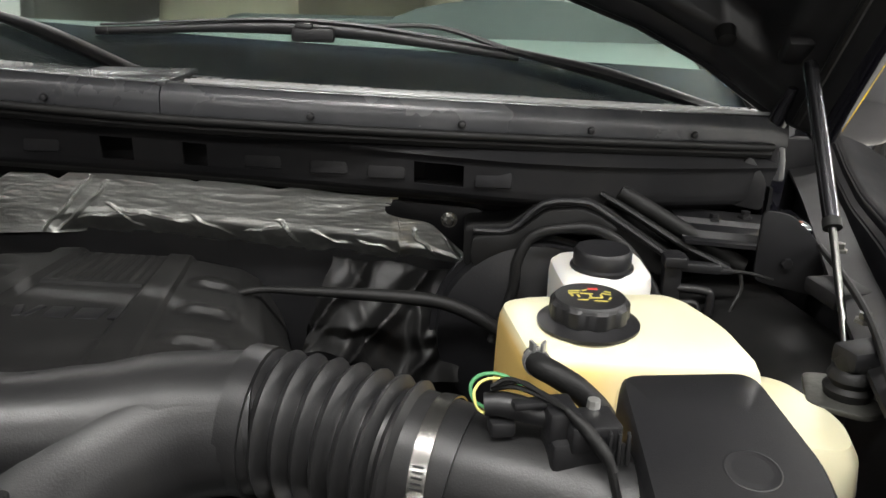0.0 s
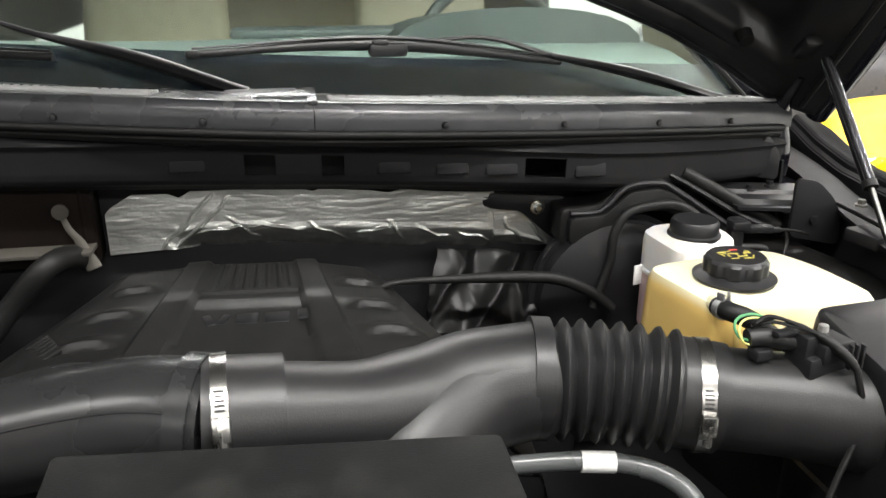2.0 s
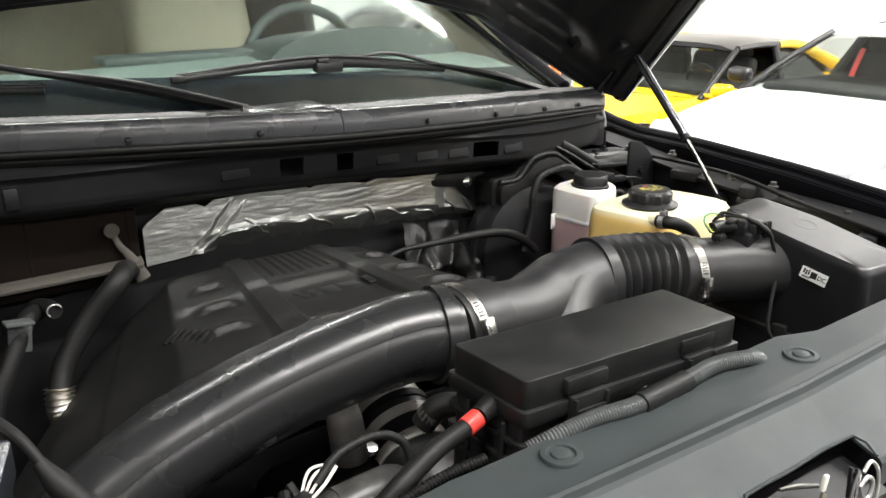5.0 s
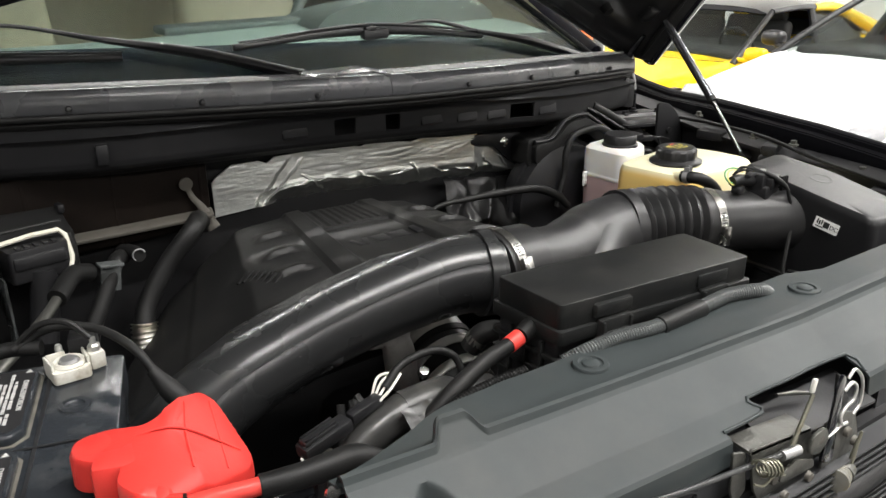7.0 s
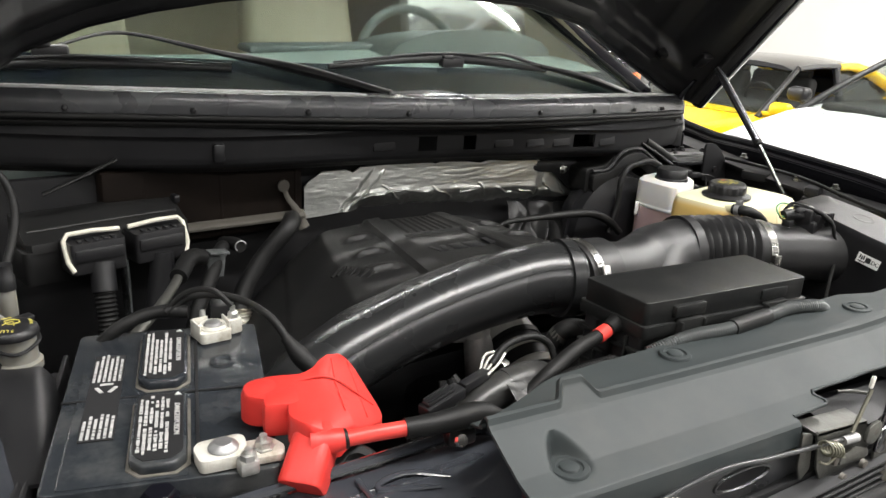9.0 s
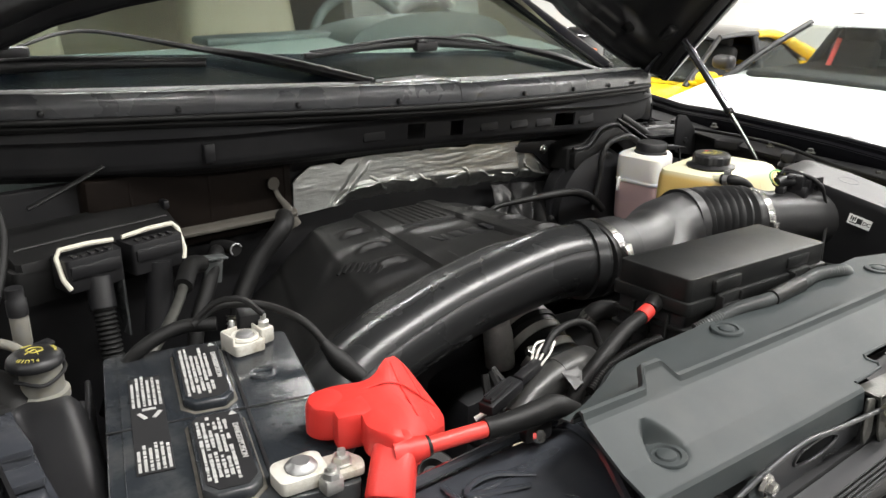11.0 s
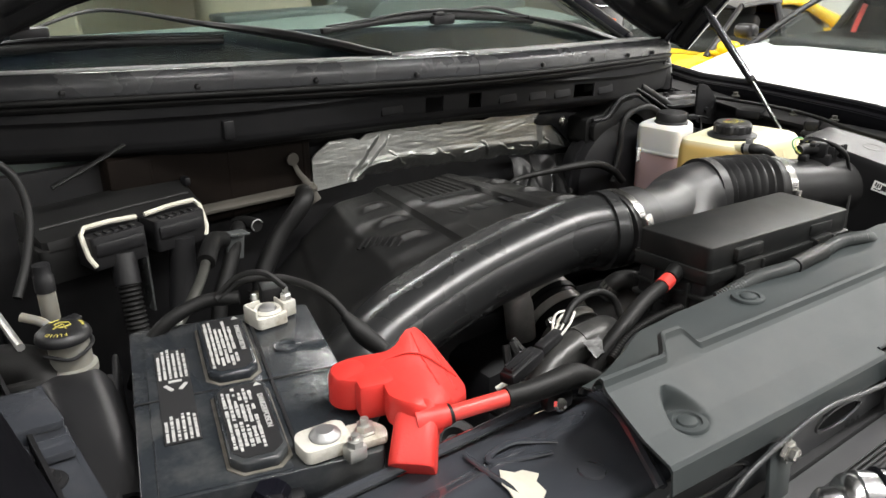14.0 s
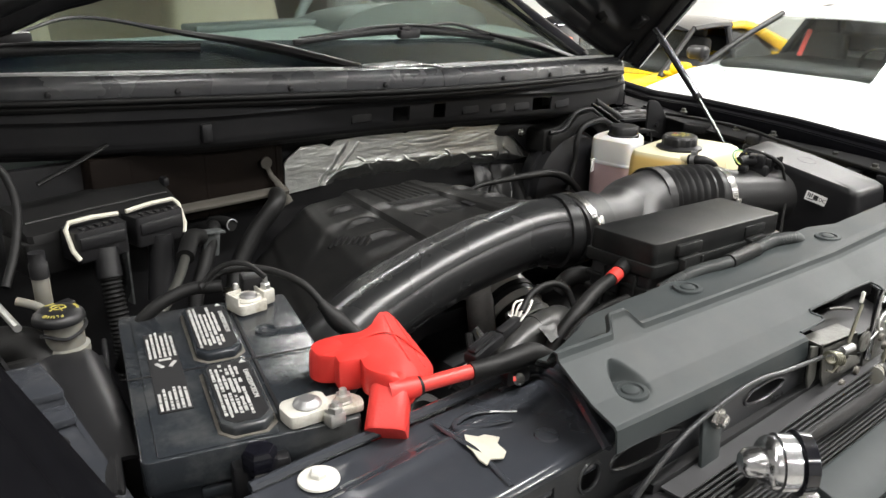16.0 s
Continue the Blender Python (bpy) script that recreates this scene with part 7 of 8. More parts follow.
part("top_panel", sheet(support, 44, 34, 0.004, (0, 0, -1)), SUPPORT, sup, "glossy black pressed panel")
part("raised_edge", tube([(-0.75, 0.262, 1.075), (-0.66, 0.258, 1.080), (-0.555, 0.252, 1.084), (-0.46, 0.249, 1.086), (-0.420, 0.240, 1.084), (-0.428, 0.190, 1.088), (-0.455, 0.135, 1.080), (-0.463, 0.112, 1.070)], 0.0055, 8, 6), SUPPORT, sup)
part("emboss", tube([(-0.492, 0.204, 1.078), (-0.522, 0.225, 1.079), (-0.548, 0.227, 1.078), (-0.557, 0.219, 1.077), (-0.542, 0.211, 1.077), (-0.506, 0.196, 1.077)], [0.002, 0.0035, 0.0035, 0.0035, 0.0035, 0.002], 8, 6, squash=0.7), SUPPORT, sup)
part("fold_line", tube([(-0.568, 0.240, 1.078), (-0.568, 0.212, 1.077), (-0.566, 0.175, 1.076), (-0.574, 0.127, 1.072)], 0.003, 8, 6, squash=0.6), SUPPORT, sup)
part("dimple", lathe([(0, 0), (0.0125, 0), (0.0115, 0.002), (0, 0.003)], (-0.495, 0.160, 1.0735), 20), SUPPORT, sup)
part("white_washer", lathe([(0, 0), (0.0185, 0), (0.018, 0.002), (0.011, 0.004), (0, 0.004)], (-0.698, 0.237, 1.074), 28), WHITE_PLASTIC, sup, "round white washer")
part("washer_bolt", lathe([(0, 0.003), (0.008, 0.003), (0.008, 0.008), (0.006, 0.010), (0, 0.0105)], (-0.698, 0.237, 1.074), 6), WHITE_PLASTIC, sup)
TORN = [(-0.5584, 0.2057), (-0.551, 0.1949), (-0.5436, 0.1936), (-0.5361, 0.1815), (-0.5448, 0.1755), (-0.5472, 0.1612), (-0.5565, 0.1553), (-0.5661, 0.162), (-0.5748, 0.1571), (-0.575, 0.1672), (-0.5698, 0.182), (-0.569, 0.1906)]
part("torn_label", prism(TORN, 1.0765, 1.0777, 0), LEVER, sup, "torn white label remnant")


def face_at(x):
    s = smooth01((-0.33 - x) / 0.13)
    return 0.083 + 0.030 * s, min(1.074 - 0.04 * min(x, 0.05), 1.085) - 0.015 * s, 0.047 + 0.015 * s


def front_face(u, v):
    x = -0.74 + 1.22 * u
    y, z, h = face_at(x)
    return (x, y, z - h * v)


SLOTS = ((-0.415, 0.042, 0.36, 0.22), (-0.235, 0.041, 0.46, 0.23), (0.22, 0.04, 0.46, 0.23), (-0.486, 0.015, 0.34, 0.25))


def slots(u, v):
    x = -0.74 + 1.22 * u
    for c, w, vc, hv in SLOTS:
        if ((x - c) / w) ** 2 + ((v - vc) / hv) ** 2 < 1:
            return False
    return not (-0.61 < x < -0.535 and v > 0.16) and not -0.145 < x < 0.09


part("front_face", sheet(front_face, 480, 36, 0.003, (0, 1, 0), slots), FACE, sup, "dark steel face with oval slots")
for c, w, vc, hv in SLOTS:
    ring = []
    for k in range(33):
        a = 2 * math.pi * k / 32
        x = c + w * math.cos(a)
        y, z, h = face_at(x)
        ring.append((x, y, z - h * (vc + hv * math.sin(a))))
    part("slot_rim", tube(ring, 0.0022, 6, 1), FACE, sup)
part("cross_tube", tube([(-0.60, 0.10, 0.985), (-0.30, 0.075, 0.99), (0.0, 0.06, 0.99), (0.45, 0.09, 0.99)], 0.016, 12, 6), STEEL_BLACK, sup)

rad = thing("condenser", (0, 0.08, 0.75), "dark finned condenser behind the grille opening", "condenser")
for k in range(26):
    part("fin", box((0.0, 0.062, 1.034 - 0.0088 * k), (0.86, 0.022, 0.0022), 0), FINS, rad)
part("core", box((0.0, 0.080, 0.89), (0.88, 0.012, 0.30), 0), BLACK_FILL, rad)
for s in (-1, 1):
    part("side_tank", box((0.44 * s, 0.075, 0.88), (0.03, 0.04, 0.30), 0.008), STEEL_BLACK, rad)
bar = thing("grille_shutter", (0, -0.02, 0.85), "grey plastic shutter bar with slats in front of the condenser", "grille")
part("bar", box((0.12, 0.012, 0.936), (0.62, 0.062, 0.018), 0.005, 0, 2, 1, 18), SHIELD, bar)
for k in range(6):
    part("slat", box((0.12, -0.020 - 0.004 * k, 0.914 - 0.018 * k), (0.60, 0.022, 0.004), 0.001, 0, 1, 1, 20), PLASTIC_DULL, bar)

# ---- hood latch and release cable ----
lt_ = thing("hood_latch", (-0.08, 0.066, 1.0), "plated steel hood latch with levers and springs", "latch")
UPRIGHT = Matrix(((1, 0, 0, 0), (0, 0, 1, 0), (0, 1, 0, 0), (0, 0, 0, 1)))


def flat(name, pts, y, mat, thick=0.003, r=0.004, lean=0.0):
    part(name, moved(prism(rounded(pts, r), y, y + thick, 0.0006, m=UPRIGHT), Matrix.Translation((0, 0, 1.05)) @ pose(0, 0, 0, lean) @ Matrix.Translation((0, 0, -1.05))), mat, lt_)


flat("back_plate", [(-0.150, 1.096), (-0.060, 1.084), (-0.045, 1.040), (-0.052, 1.012), (-0.074, 1.016), (-0.086, 1.008), (-0.104, 1.020), (-0.122, 1.024), (-0.138, 1.050)], 0.066, LATCH_STEEL)
part("top_plate", sheet(lambda u, v: (-0.150 + 0.090 * u, 0.066 + 0.026 * v, 1.094 - 0.010 * u + 0.002 * v), 8, 4, 0.003), LATCH_STEEL, lt_)
part("pocket_floor", sheet(lambda u, v: (-0.105 + 0.165 * u, 0.070 + 0.050 * v, 1.078 - 0.010 * u + 0.014 * v), 8, 6, 0.003), STEEL_BLACK, lt_)
part("pocket_rim", tube([(-0.060, 0.104, 1.100), (-0.040, 0.100, 1.097), (-0.018, 0.094, 1.092)], [0.0015, 0.0025, 0.0018], 8, 4), LATCH_STEEL, lt_)
flat("right_plate", [(-0.046, 1.084), (-0.022, 1.090), (0.004, 1.080), (0.020, 1.040), (0.024, 1.0), (-0.012, 1.002), (-0.020, 1.018), (-0.042, 1.030)], 0.060, LATCH_STEEL)
flat("dark_plate", [(-0.052, 1.048), (-0.034, 1.044), (-0.036, 1.100), (-0.034, 1.132), (-0.040, 1.138), (-0.046, 1.128)], 0.055, PAINT)
flat("side_plate", [(-0.036, 1.134), (-0.030, 1.130), (-0.006, 1.092), (-0.010, 1.078), (-0.030, 1.080)], 0.062, STEEL_BLACK)
flat("left_plate", [(-0.168, 1.098), (-0.150, 1.092), (-0.144, 1.050), (-0.158, 1.040), (-0.166, 1.060)], 0.070, LATCH_STEEL)
flat("lower_lever", [(-0.110, 1.060), (-0.090, 1.066), (-0.062, 1.056), (-0.058, 1.046), (-0.088, 1.048), (-0.112, 1.050)], 0.058, LATCH_STEEL)
flat("cam", [(-0.075, 1.086), (-0.055, 1.090), (-0.048, 1.074), (-0.060, 1.062), (-0.078, 1.068)], 0.054, LATCH_STEEL, 0.004, 0.007)
part("lever", tube([(-0.098, 0.060, 1.084), (-0.084, 0.062, 1.104), (-0.070, 0.064, 1.124)], [0.0024, 0.0021, 0.0020], 8, 4), YELLOW_ZINC, lt_)
part("lever_tip", box((-0.068, 0.066, 1.131), (0.006, 0.004, 0.014), 0.002, 0, 2, 1, 0, 12), WHITE_PLASTIC, lt_)
part("wire_loop", tube([(-0.032, 0.056, 1.118), (-0.024, 0.055, 1.124), (-0.014, 0.055, 1.116), (-0.016, 0.055, 1.104), (-0.026, 0.055, 1.100), (-0.033, 0.055, 1.092), (-0.029, 0.055, 1.082), (-0.020, 0.055, 1.080)], 0.0018, 8, 6), ZINC, lt_)
part("upper_wire", tube([(-0.030, 0.056, 1.130), (-0.020, 0.056, 1.136), (-0.004, 0.056, 1.120), (0.0, 0.056, 1.095), (-0.010, 0.056, 1.085)], 0.0016, 8, 6), ZINC, lt_)
part("pull_wire", tube([(-0.056, 0.056, 1.073), (-0.042, 0.055, 1.077), (-0.028, 0.055, 1.081)], 0.0012, 8, 3), ZINC, lt_)
part("side_blade", tube([(0.006, 0.052, 1.062), (-0.002, 0.052, 1.040), (-0.008, 0.052, 1.008)], [0.0015, 0.0028, 0.0015], 8, 5), YELLOW_ZINC, lt_)
coil = [(-0.150 + 0.0052 * a / 6.2832, 0.056 + 0.0075 * math.cos(a), 1.084 + 0.0075 * math.sin(a) - 0.002 * a / 6.2832) for a in [2 * math.pi * i / 10 for i in range(51)]]
part("spring", tube(coil, 0.0013, 6, 1), YELLOW_ZINC, lt_)
part("spring_leg", tube([(-0.158, 0.054, 1.072), (-0.145, 0.053, 1.066), (-0.130, 0.053, 1.070), (-0.115, 0.053, 1.064)], 0.0013, 6, 4), YELLOW_ZINC, lt_)
for k in range(5):
    part("spring_turn", lathe([(0.009, 0), (0.0118, 0.0004), (0.0122, 0.0014), (0.0118, 0.0024), (0.009, 0.0028)], (0, 0, 0), 22, pose(-0.030 + 0.0026 * k, 0.050 + 0.001 * k, 1.022, 0, 90, 20)), AGED_WHITE, lt_)
part("roller", lathe([(0, 0), (0.0105, 0), (0.0105, 0.012), (0.008, 0.014), (0, 0.014)], (0, 0, 0), 20, pose(-0.016, 0.052, 1.022, 0, 90, 20)), LATCH_STEEL, lt_)
for x, z in ((-0.126, 1.062), (-0.068, 1.040), (-0.012, 1.066), (-0.104, 1.035), (0.004, 1.050), (-0.060, 1.077)):
    part("rivet", lathe([(0, 0), (0.0055, 0), (0.0045, 0.004), (0, 0.005)], (x, 0.058, z), 12, pose(0, 0, 0, 90)), DULL_STEEL, lt_)
CABLE = [(-0.49, 0.080, 1.005), (-0.463, 0.075, 1.040), (-0.434, 0.070, 1.069), (-0.387, 0.070, 1.087), (-0.29, 0.074, 1.0925), (-0.219, 0.072, 1.084), (-0.170, 0.068, 1.081), (-0.130, 0.063, 1.080), (-0.100, 0.060, 1.078)]
rc = thing("release_cable", (-0.30, 0.066, 1.06), "grey hood release cable with clips", "cable")
part("sheath", tube(CABLE, 0.0027, 10, 8), FACE, rc)
part("ferrule", tube([(-0.112, 0.060, 1.0785), (-0.090, 0.058, 1.0775)], 0.0048, 12, 2), LEAD, rc)
part("clip_plate", prism(rounded([(-0.022, -0.05), (0.006, -0.055), (0.018, 0.0), (0.014, 0.018), (-0.014, 0.018)], 0.006), -0.002, 0.002, 0.0008, m=pose(-0.355, 0.073, 1.068, 80, 0, 0)), SHIELD, rc)
part("clip_bolt", lathe([(0, 0), (0.011, 0), (0.010, 0.004), (0.007, 0.005), (0.0065, 0.010), (0, 0.011)], (-0.350, 0.070, 1.079), 6, pose(0, 0, 0, 90)), CHROME, rc)
sn = thing("horn", (-0.37, 0.0, 1.04), "chromed round horn in front of the condenser", "horn")
HM = Matrix.Translation((-0.356, 0.012, 1.062)) @ Matrix.Diagonal((0.74, 0.74, 0.74, 1)) @ Matrix(((0.0, 0.64, 0.77, 0), (0.0, 0.77, -0.64, 0), (-1, 0, 0, 0), (0, 0, 0, 1)))
part("body", moved(lathe([(0, 0.036), (0.030, 0.036), (0.036, 0.030), (0.037, 0.010), (0.034, 0.008), (0.034, 0.0), (0.032, -0.004), (0.028, -0.008), (0, -0.008)], n=32), HM), POLISHED, sn)
part("front_nut", moved(lathe([(0, -0.034), (0.012, -0.034), (0.018, -0.028), (0.020, -0.008), (0, -0.008)], n=22), HM), POLISHED, sn)
part("rear_shell", moved(lathe([(0.036, 0.030), (0.041, 0.034), (0.039, 0.050), (0, 0.056)], n=32), HM), PAINT, sn)
part("bracket", tube([(-0.325, 0.03, 1.04), (-0.325, 0.04, 1.01), (-0.325, 0.06, 0.98)], 0.007, 8, 4), STEEL_BLACK, sn)
part("lower_bolt", lathe([(0, 0), (0.012, 0), (0.012, 0.010), (0, 0.011)], (-0.315, -0.012, 1.012), 6), POLISHED, sn)
for k, (x, y, z, r) in enumerate(((-0.46, 0.015, 1.02, 0.014), (-0.43, 0.0, 1.015, 0.012))):
    solo("connector_plug", join(lathe([(0, 0), (r, 0), (r, 0.016), (r * 0.7, 0.018), (r * 0.7, 0.028), (0, 0.03)], (x, y, z - 0.02), 12)), LEAD, "grey plug on the grille wiring", "plug", "grille plugs")

# ---- strut tower side clutter ----
tw = thing("fender_bracket", (0.72, 0.6, 1.05), "black brackets and plugs along the inner fender", "bracket")
for x, y, z, s, a in ((0.725, 0.66, 1.112, (0.05, 0.03, 0.02), 20), (0.74, 0.58, 1.108, (0.03, 0.05, 0.018), -10), (0.70, 0.50, 1.103, (0.04, 0.02, 0.012), 30), (0.66, 0.40, 1.10, (0.05, 0.03, 0.014), 15), (0.64, 0.33, 1.10, (0.03, 0.03, 0.02), 0), (0.78, 0.84, 1.10, (0.05, 0.06, 0.02), 10)):
    part("bracket", box((x, y, z - 0.006), s, 0.005, a), BAY_BLACK, tw)
for x, y, z in ((0.735, 0.62, 1.122), (0.70, 0.46, 1.11), (0.75, 0.72, 1.115), (0.655, 0.36, 1.112), (0.80, 0.90, 1.125)):
    part("bolt", lathe([(0, 0), (0.010, 0), (0.0095, 0.003), (0.006, 0.004), (0.006, 0.010), (0, 0.011)], (x, y, z - 0.004), 6), LATCH_STEEL, tw)
part("wire_run", tube([(0.80, 0.95, 1.11), (0.77, 0.80, 1.118), (0.74, 0.68, 1.12), (0.70, 0.55, 1.112), (0.66, 0.42, 1.11), (0.62, 0.28, 1.105)], 0.004, 8, 6), RUBBER, tw)

# Plate added to hide a bright gap beside the cowl.
hi = thing("cowl_gap_plate", (0.77, 0.96, 1.08), "black plate covering the gap at the end of the cowl", "bracket")
part("base_plate", prism(rounded([(0.728, 1.06), (0.815, 1.04), (0.812, 1.09), (0.796, 1.118), (0.765, 1.146), (0.728, 1.152)], 0.012), 0.955, 0.961, 0.001, m=UPRIGHT), BAY_BLACK, hi)
part("bolt", lathe([(0, 0), (0.008, 0), (0.007, 0.004), (0, 0.005)], (0.765, 0.953, 1.085), 6, pose(0, 0, 0, 90)), STEEL_BLACK, hi)

# ---- parked cars ----
def parked_car(name, at, turn, paint, label, hood_z, belt, roof_z, roof_mat, mirror_mat=None, nose=1.0, belts=False, axle=1.45, mirror_at=(0.62, 0.98), lining=None, drop=0.0):
    car = thing(name, (*at, FLOOR), label, "car", "parked cars")
    M = pose(*at, FLOOR, 0, 0, turn)
    prof = [(2.3, 0.42, 0.58, 0.66), (2.24, 0.32, 0.64, 0.76), (2.1, 0.24, hood_z - 0.15 - drop * 0.6, 0.84), (1.85, 0.21, hood_z - 0.08 - drop, 0.88), (1.5, 0.20, hood_z - 0.03 - drop, 0.90), (0.95, 0.20, hood_z, 0.91), (0.6, 0.20, belt, 0.91), (-0.5, 0.20, belt + 0.01, 0.91), (-1.4, 0.22, belt + 0.03, 0.92), (-2.0, 0.26, belt, 0.88), (-2.3, 0.40, belt - 0.10, 0.80)]
    rings = []
    for x, zl, zt, w in prof:
        x = 0.95 + (x - 0.95) * nose if x > 0.95 else x
        crown = 0.035 if x > 0.5 else 0.0
        rings.append([M @ Vector((x, s * w * k, z)) for s, k, z in ((-1, 0.9, zl), (-1, 0.98, zl + 0.10), (-1, 1.0, (zl + zt) / 2 + 0.06), (-1, 0.975, zt - 0.09), (-1, 0.92, zt - 0.025 + crown * 0.5), (-1, 0.82, zt - 0.002 + crown * 0.6), (-1, 0.70, zt - 0.004), (-1, 0.4, zt + 0.012), (1, 0.4, zt + 0.012), (1, 0.70, zt - 0.004), (1, 0.82, zt - 0.002 + crown * 0.6), (1, 0.92, zt - 0.025 + crown * 0.5), (1, 0.975, zt - 0.09), (1, 1.0, (zl + zt) / 2 + 0.06), (1, 0.98, zl + 0.10), (1, 0.9, zl))])
    part("body", loft(rings), paint, car, smooth=40)
    top = roof_z - 0.045

    def pane(pname, fn, plabel):
        ob = part(pname, sheet(fn, 14, 8, 0.005, (0, 0, -1)), CAR_GLASS, car, plabel)
        ob.visible_shadow = False

    pane("windshield", lambda u, v: M @ Vector((0.85 - 0.80 * v + (0.14 - 0.06 * v) * (1 - (2 * u - 1) ** 2), (2 * u - 1) * (0.74 - 0.18 * v), belt - 0.015 + (top - belt + 0.015) * v)), "tinted windshield")
    part("rear_window", sheet(lambda u, v: M @ Vector((-1.75 + 0.72 * v - 0.08 * (1 - (2 * u - 1) ** 2), (2 * u - 1) * (0.66 - 0.10 * v), belt + 0.02 + (top - belt - 0.04) * v)), 14, 8, 0.005, (0, 0, -1)), DARK_GLASS, car, "dark rear window")
    for s in (-1, 1):
        part("quarter_window", sheet(lambda u, v: M @ Vector((-0.46 - 0.10 * v - (0.80 - 0.42 * v) * u, s * (0.80 - 0.22 * v), belt - 0.01 + (top - belt - 0.01) * v)), 8, 6, 0.005, (0, 0, -1)), DARK_GLASS, car, "dark rear side window")
        part("pillar", tube([M @ Vector((0.90, s * 0.78, belt - 0.03)), M @ Vector((0.48, s * 0.685, (belt + top) / 2)), M @ Vector((0.06, s * 0.575, top + 0.005))], [0.030, 0.024, 0.026], 10, 4), PLASTIC, car, "black windshield pillar")
        part("cant_rail", tube([M @ Vector((0.07, s * 0.585, top + 0.008)), M @ Vector((-0.3, s * 0.585, roof_z - 0.025)), M @ Vector((-0.62, s * 0.595, roof_z - 0.035))], [0.028, 0.030, 0.034], 10, 5), roof_mat, car)
        part("rear_pillar", tube([M @ Vector((-0.60, s * 0.597, roof_z - 0.035)), M @ Vector((-1.0, s * 0.62, roof_z - 0.07)), M @ Vector((-1.75, s * 0.74, belt + 0.02))], [0.036, 0.055, 0.075], 10, 5), lining or paint, car)
        part("door_pillar", tube([M @ Vector((-0.42, s * 0.79, belt - 0.02)), M @ Vector((-0.55, s * 0.60, roof_z - 0.05))], 0.035, 8, 2), PLASTIC, car)
        mir = part("mirror", box(M @ Vector((mirror_at[0], s * mirror_at[1], belt + 0.06)), (0.13, 0.19, 0.115), 0.05, turn, 4), mirror_mat or paint, car)
        part("mirror_stalk", box(M @ Vector((mirror_at[0] + 0.02, s * (mirror_at[1] - 0.10), belt + 0.01)), (0.06, 0.12, 0.035), 0.012, turn), mirror_mat or paint, mir)
        part("headlight", box(M @ Vector((0.95 + 1.05 * nose, s * 0.66, hood_z - 0.185)), (0.34, 0.22, 0.08), 0.03, turn - s * 28, 3, 1, 0, 12), HEADLAMP, car, "clear headlight")
        for x in (axle, -1.35):
            t = part("wheel", lathe([(0.20, -0.11), (0.31, -0.11), (0.335, -0.08), (0.335, 0.08), (0.31, 0.11), (0.20, 0.11), (0.20, -0.11)], n=36, m=M @ pose(x, s * 0.835, 0.335, 90)), TYRE, car, "black tyre")
            part("rim", lathe([(0.19, -0.10), (0.215, -0.10), (0.215, 0.10), (0.19, 0.10), (0.19, -0.10)], n=28, m=M @ pose(x, s * 0.835, 0.335, 90)), LEAD, t)
            part("hub", lathe([(0, 0.02), (0.05, 0.03), (0.055, 0.06), (0.03, 0.075), (0, 0.075)], n=16, m=M @ pose(x, s * 0.835, 0.335, 90 * s)), LEAD, t)
            part("spokes", join(*[moved(box((0.115, 0, 0.055), (0.18, 0.026, 0.022), 0.006), M @ pose(x, s * 0.835, 0.335, 90 * s) @ pose(0, 0, 0, 0, 0, 36 * q)) for q in range(10)]), LEAD, t)
            part("wheel_arch", lathe([(0.31, -0.03), (0.385, -0.03), (0.385, 0.015), (0.31, 0.015), (0.31, -0.03)], n=30, m=M @ pose(x, s * 0.905, 0.335, 90)), PLASTIC, car)
        seat = part("seat", moved(box((-0.28, s * 0.36, belt + 0.02), (0.13, 0.46, 0.42), 0.05, 0, 3, 0.85, 0, -14), M), CAR_TRIM, car, "dark front seat")
        part("headrest", moved(box((-0.36, s * 0.36, belt + 0.29), (0.09, 0.25, 0.15), 0.04, 0, 3), M), CAR_TRIM, seat)
        if belts:
            part("seat_belt", moved(box((-0.205, s * 0.50, belt + 0.08), (0.006, 0.045, 0.34), 0.002, 0, 1, 1, s * 10, -14), M), RED_SLEEVE, seat, "red seat belt")
    part("roof", loft([[M @ Vector((x, w * q, z + dz)) for q, dz in ((-1, -0.01), (-0.75, 0.03), (-0.35, 0.045), (0.35, 0.045), (0.75, 0.03), (1, -0.01), (0.7, -0.012), (-0.7, -0.012))] for x, z, w in ((0.10, top, 0.575), (-0.1, roof_z - 0.025, 0.58), (-0.5, roof_z - 0.015, 0.58), (-0.9, roof_z - 0.035, 0.60), (-1.08, roof_z - 0.075, 0.60))]), roof_mat, car, smooth=40)
    part("dashboard", moved(box((0.52, 0, belt + 0.004), (0.46, 1.40, 0.07), 0.03, 0, 3), M), CAR_TRIM, car)
    part("cabin_deck", moved(box((-0.55, 0, belt + 0.012), (1.75, 1.42, 0.02), 0.004), M), CAR_TRIM, car)
    part("rear_bench", moved(box((-1.02, 0, belt + 0.07), (0.16, 1.15, 0.22), 0.05, 0, 3, 1, 0, -16), M), CAR_TRIM, car)
    part("steering_wheel", moved(tube([(0.22 + 0.06 * math.sin(a), 0.36 + 0.175 * math.cos(a), belt + 0.03 + 0.165 * math.sin(a)) for a in [2 * math.pi * i / 20 for i in range(21)]], 0.013, 8, 1), M), CAR_TRIM, car)
    part("headliner", moved(box((-0.42, 0, roof_z - 0.045), (0.95, 1.08, 0.012), 0.004), M), CAR_TRIM, car)
    part("grille", box(M @ Vector((0.95 + 1.31 * nose, 0, 0.45)), (0.10, 1.0, 0.16), 0.03, turn), PLASTIC, car)
    return car


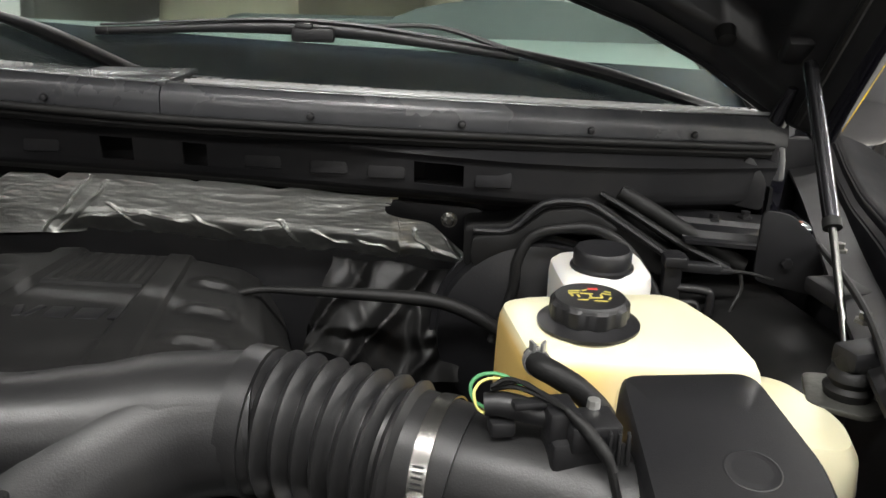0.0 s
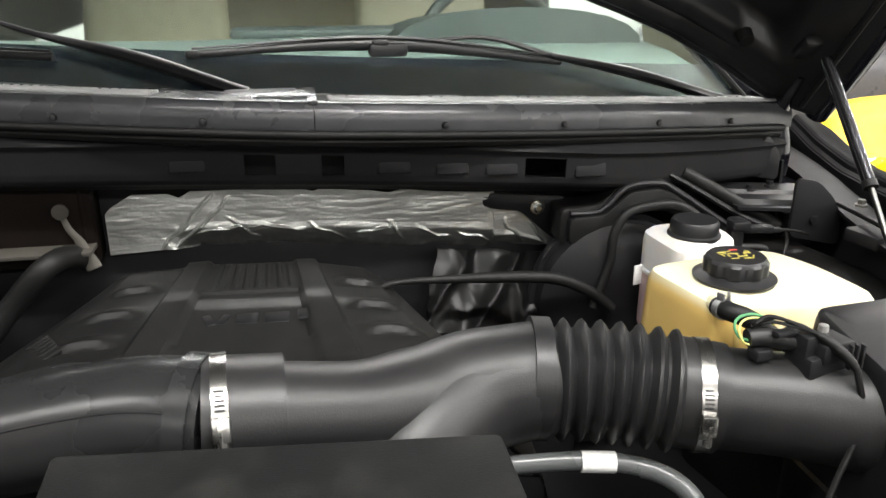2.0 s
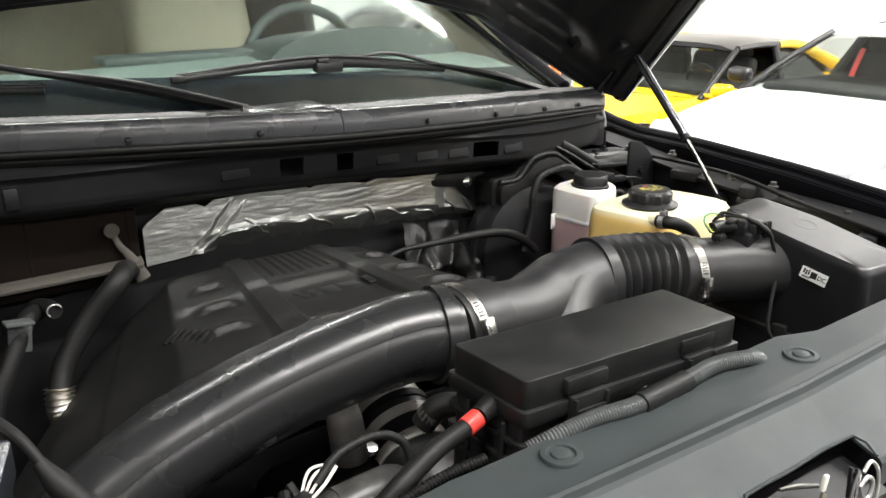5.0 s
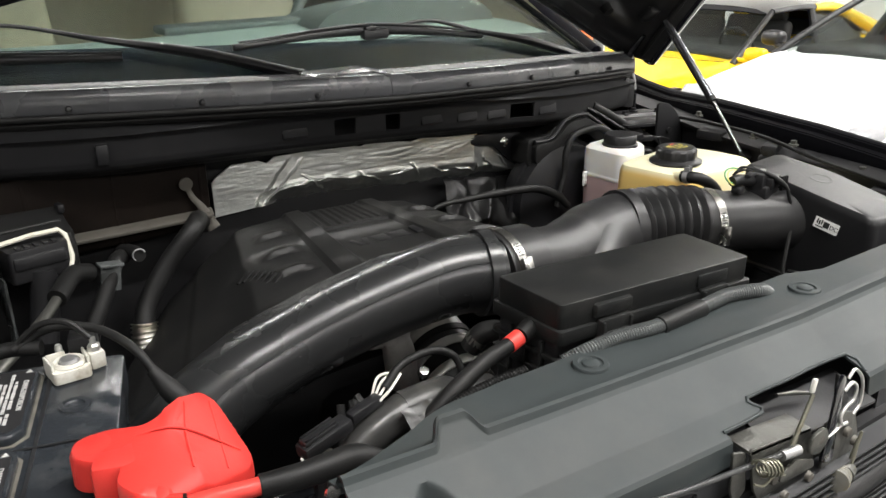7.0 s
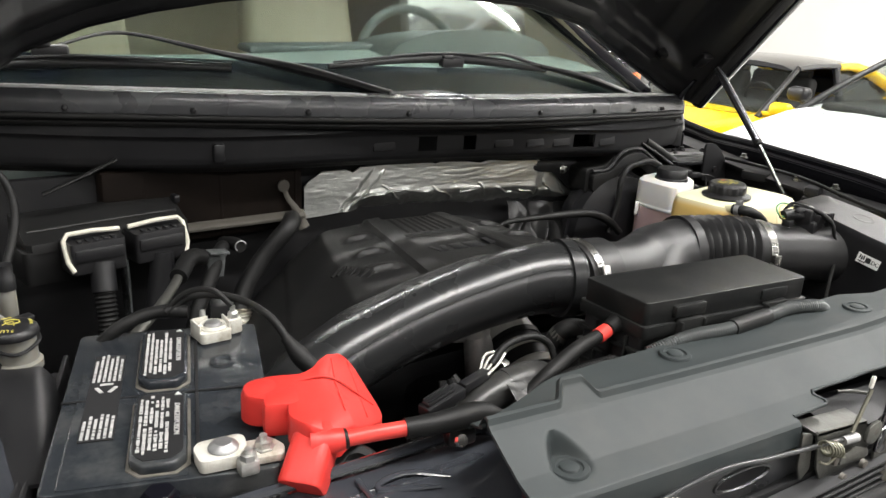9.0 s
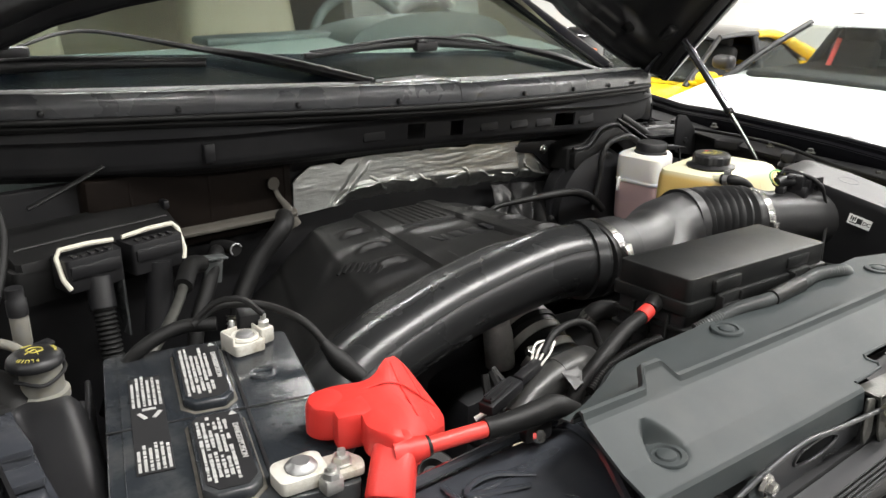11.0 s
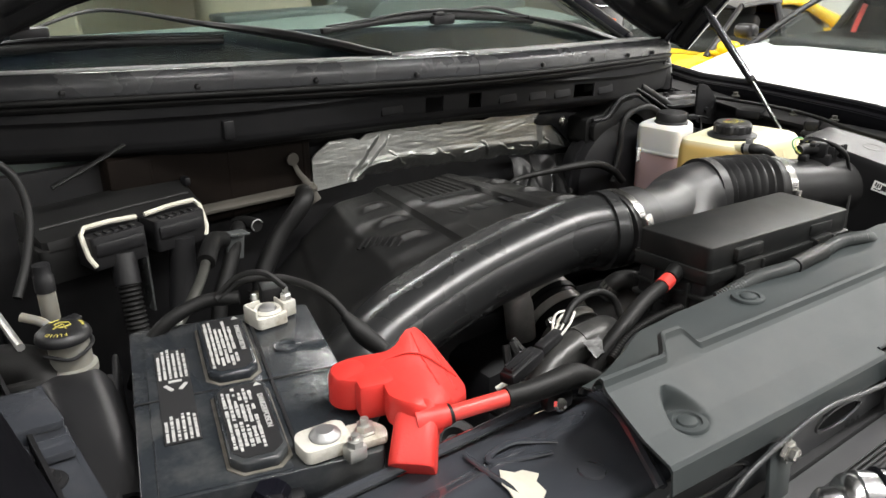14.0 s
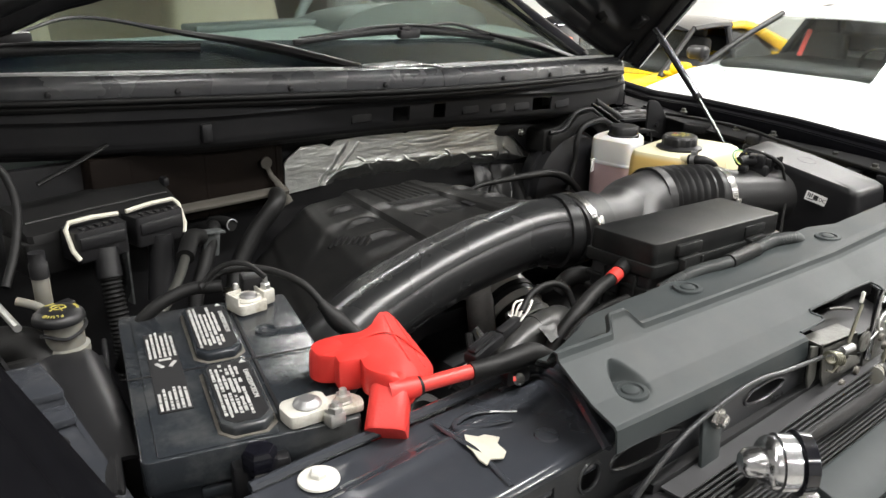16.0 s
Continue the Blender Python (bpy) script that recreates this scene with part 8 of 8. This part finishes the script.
parked_car("white_coupe", (5.78, 2.70), 180, WHITE_CAR, "white coupe with red seat belts parked beside the truck", 0.955, 0.98, 1.40, WHITE_CAR, PLASTIC, 0.91, True, 1.60, (0.62, 0.98), CAR_TRIM, 0.05)
parked_car("yellow_sports_car", (6.05, 4.89), 183, YELLOW_CAR, "yellow sports car with a black roof", 0.78, 0.81, 1.18, PAINT, None, 1.30, False, 1.83, (0.80, 0.93))
sedan = parked_car("dark_sedan", (5.50, 7.72), 0, GREY_CAR, "dark grey sedan with an orange tail lamp", 0.95, 0.98, 1.45, GREY_CAR)
part("tail_lamp", box((4.02, 6.83, 0.51), (1.15, 0.12, 0.14), 0.02, -1), ORANGE, sedan, "orange tail lamp")
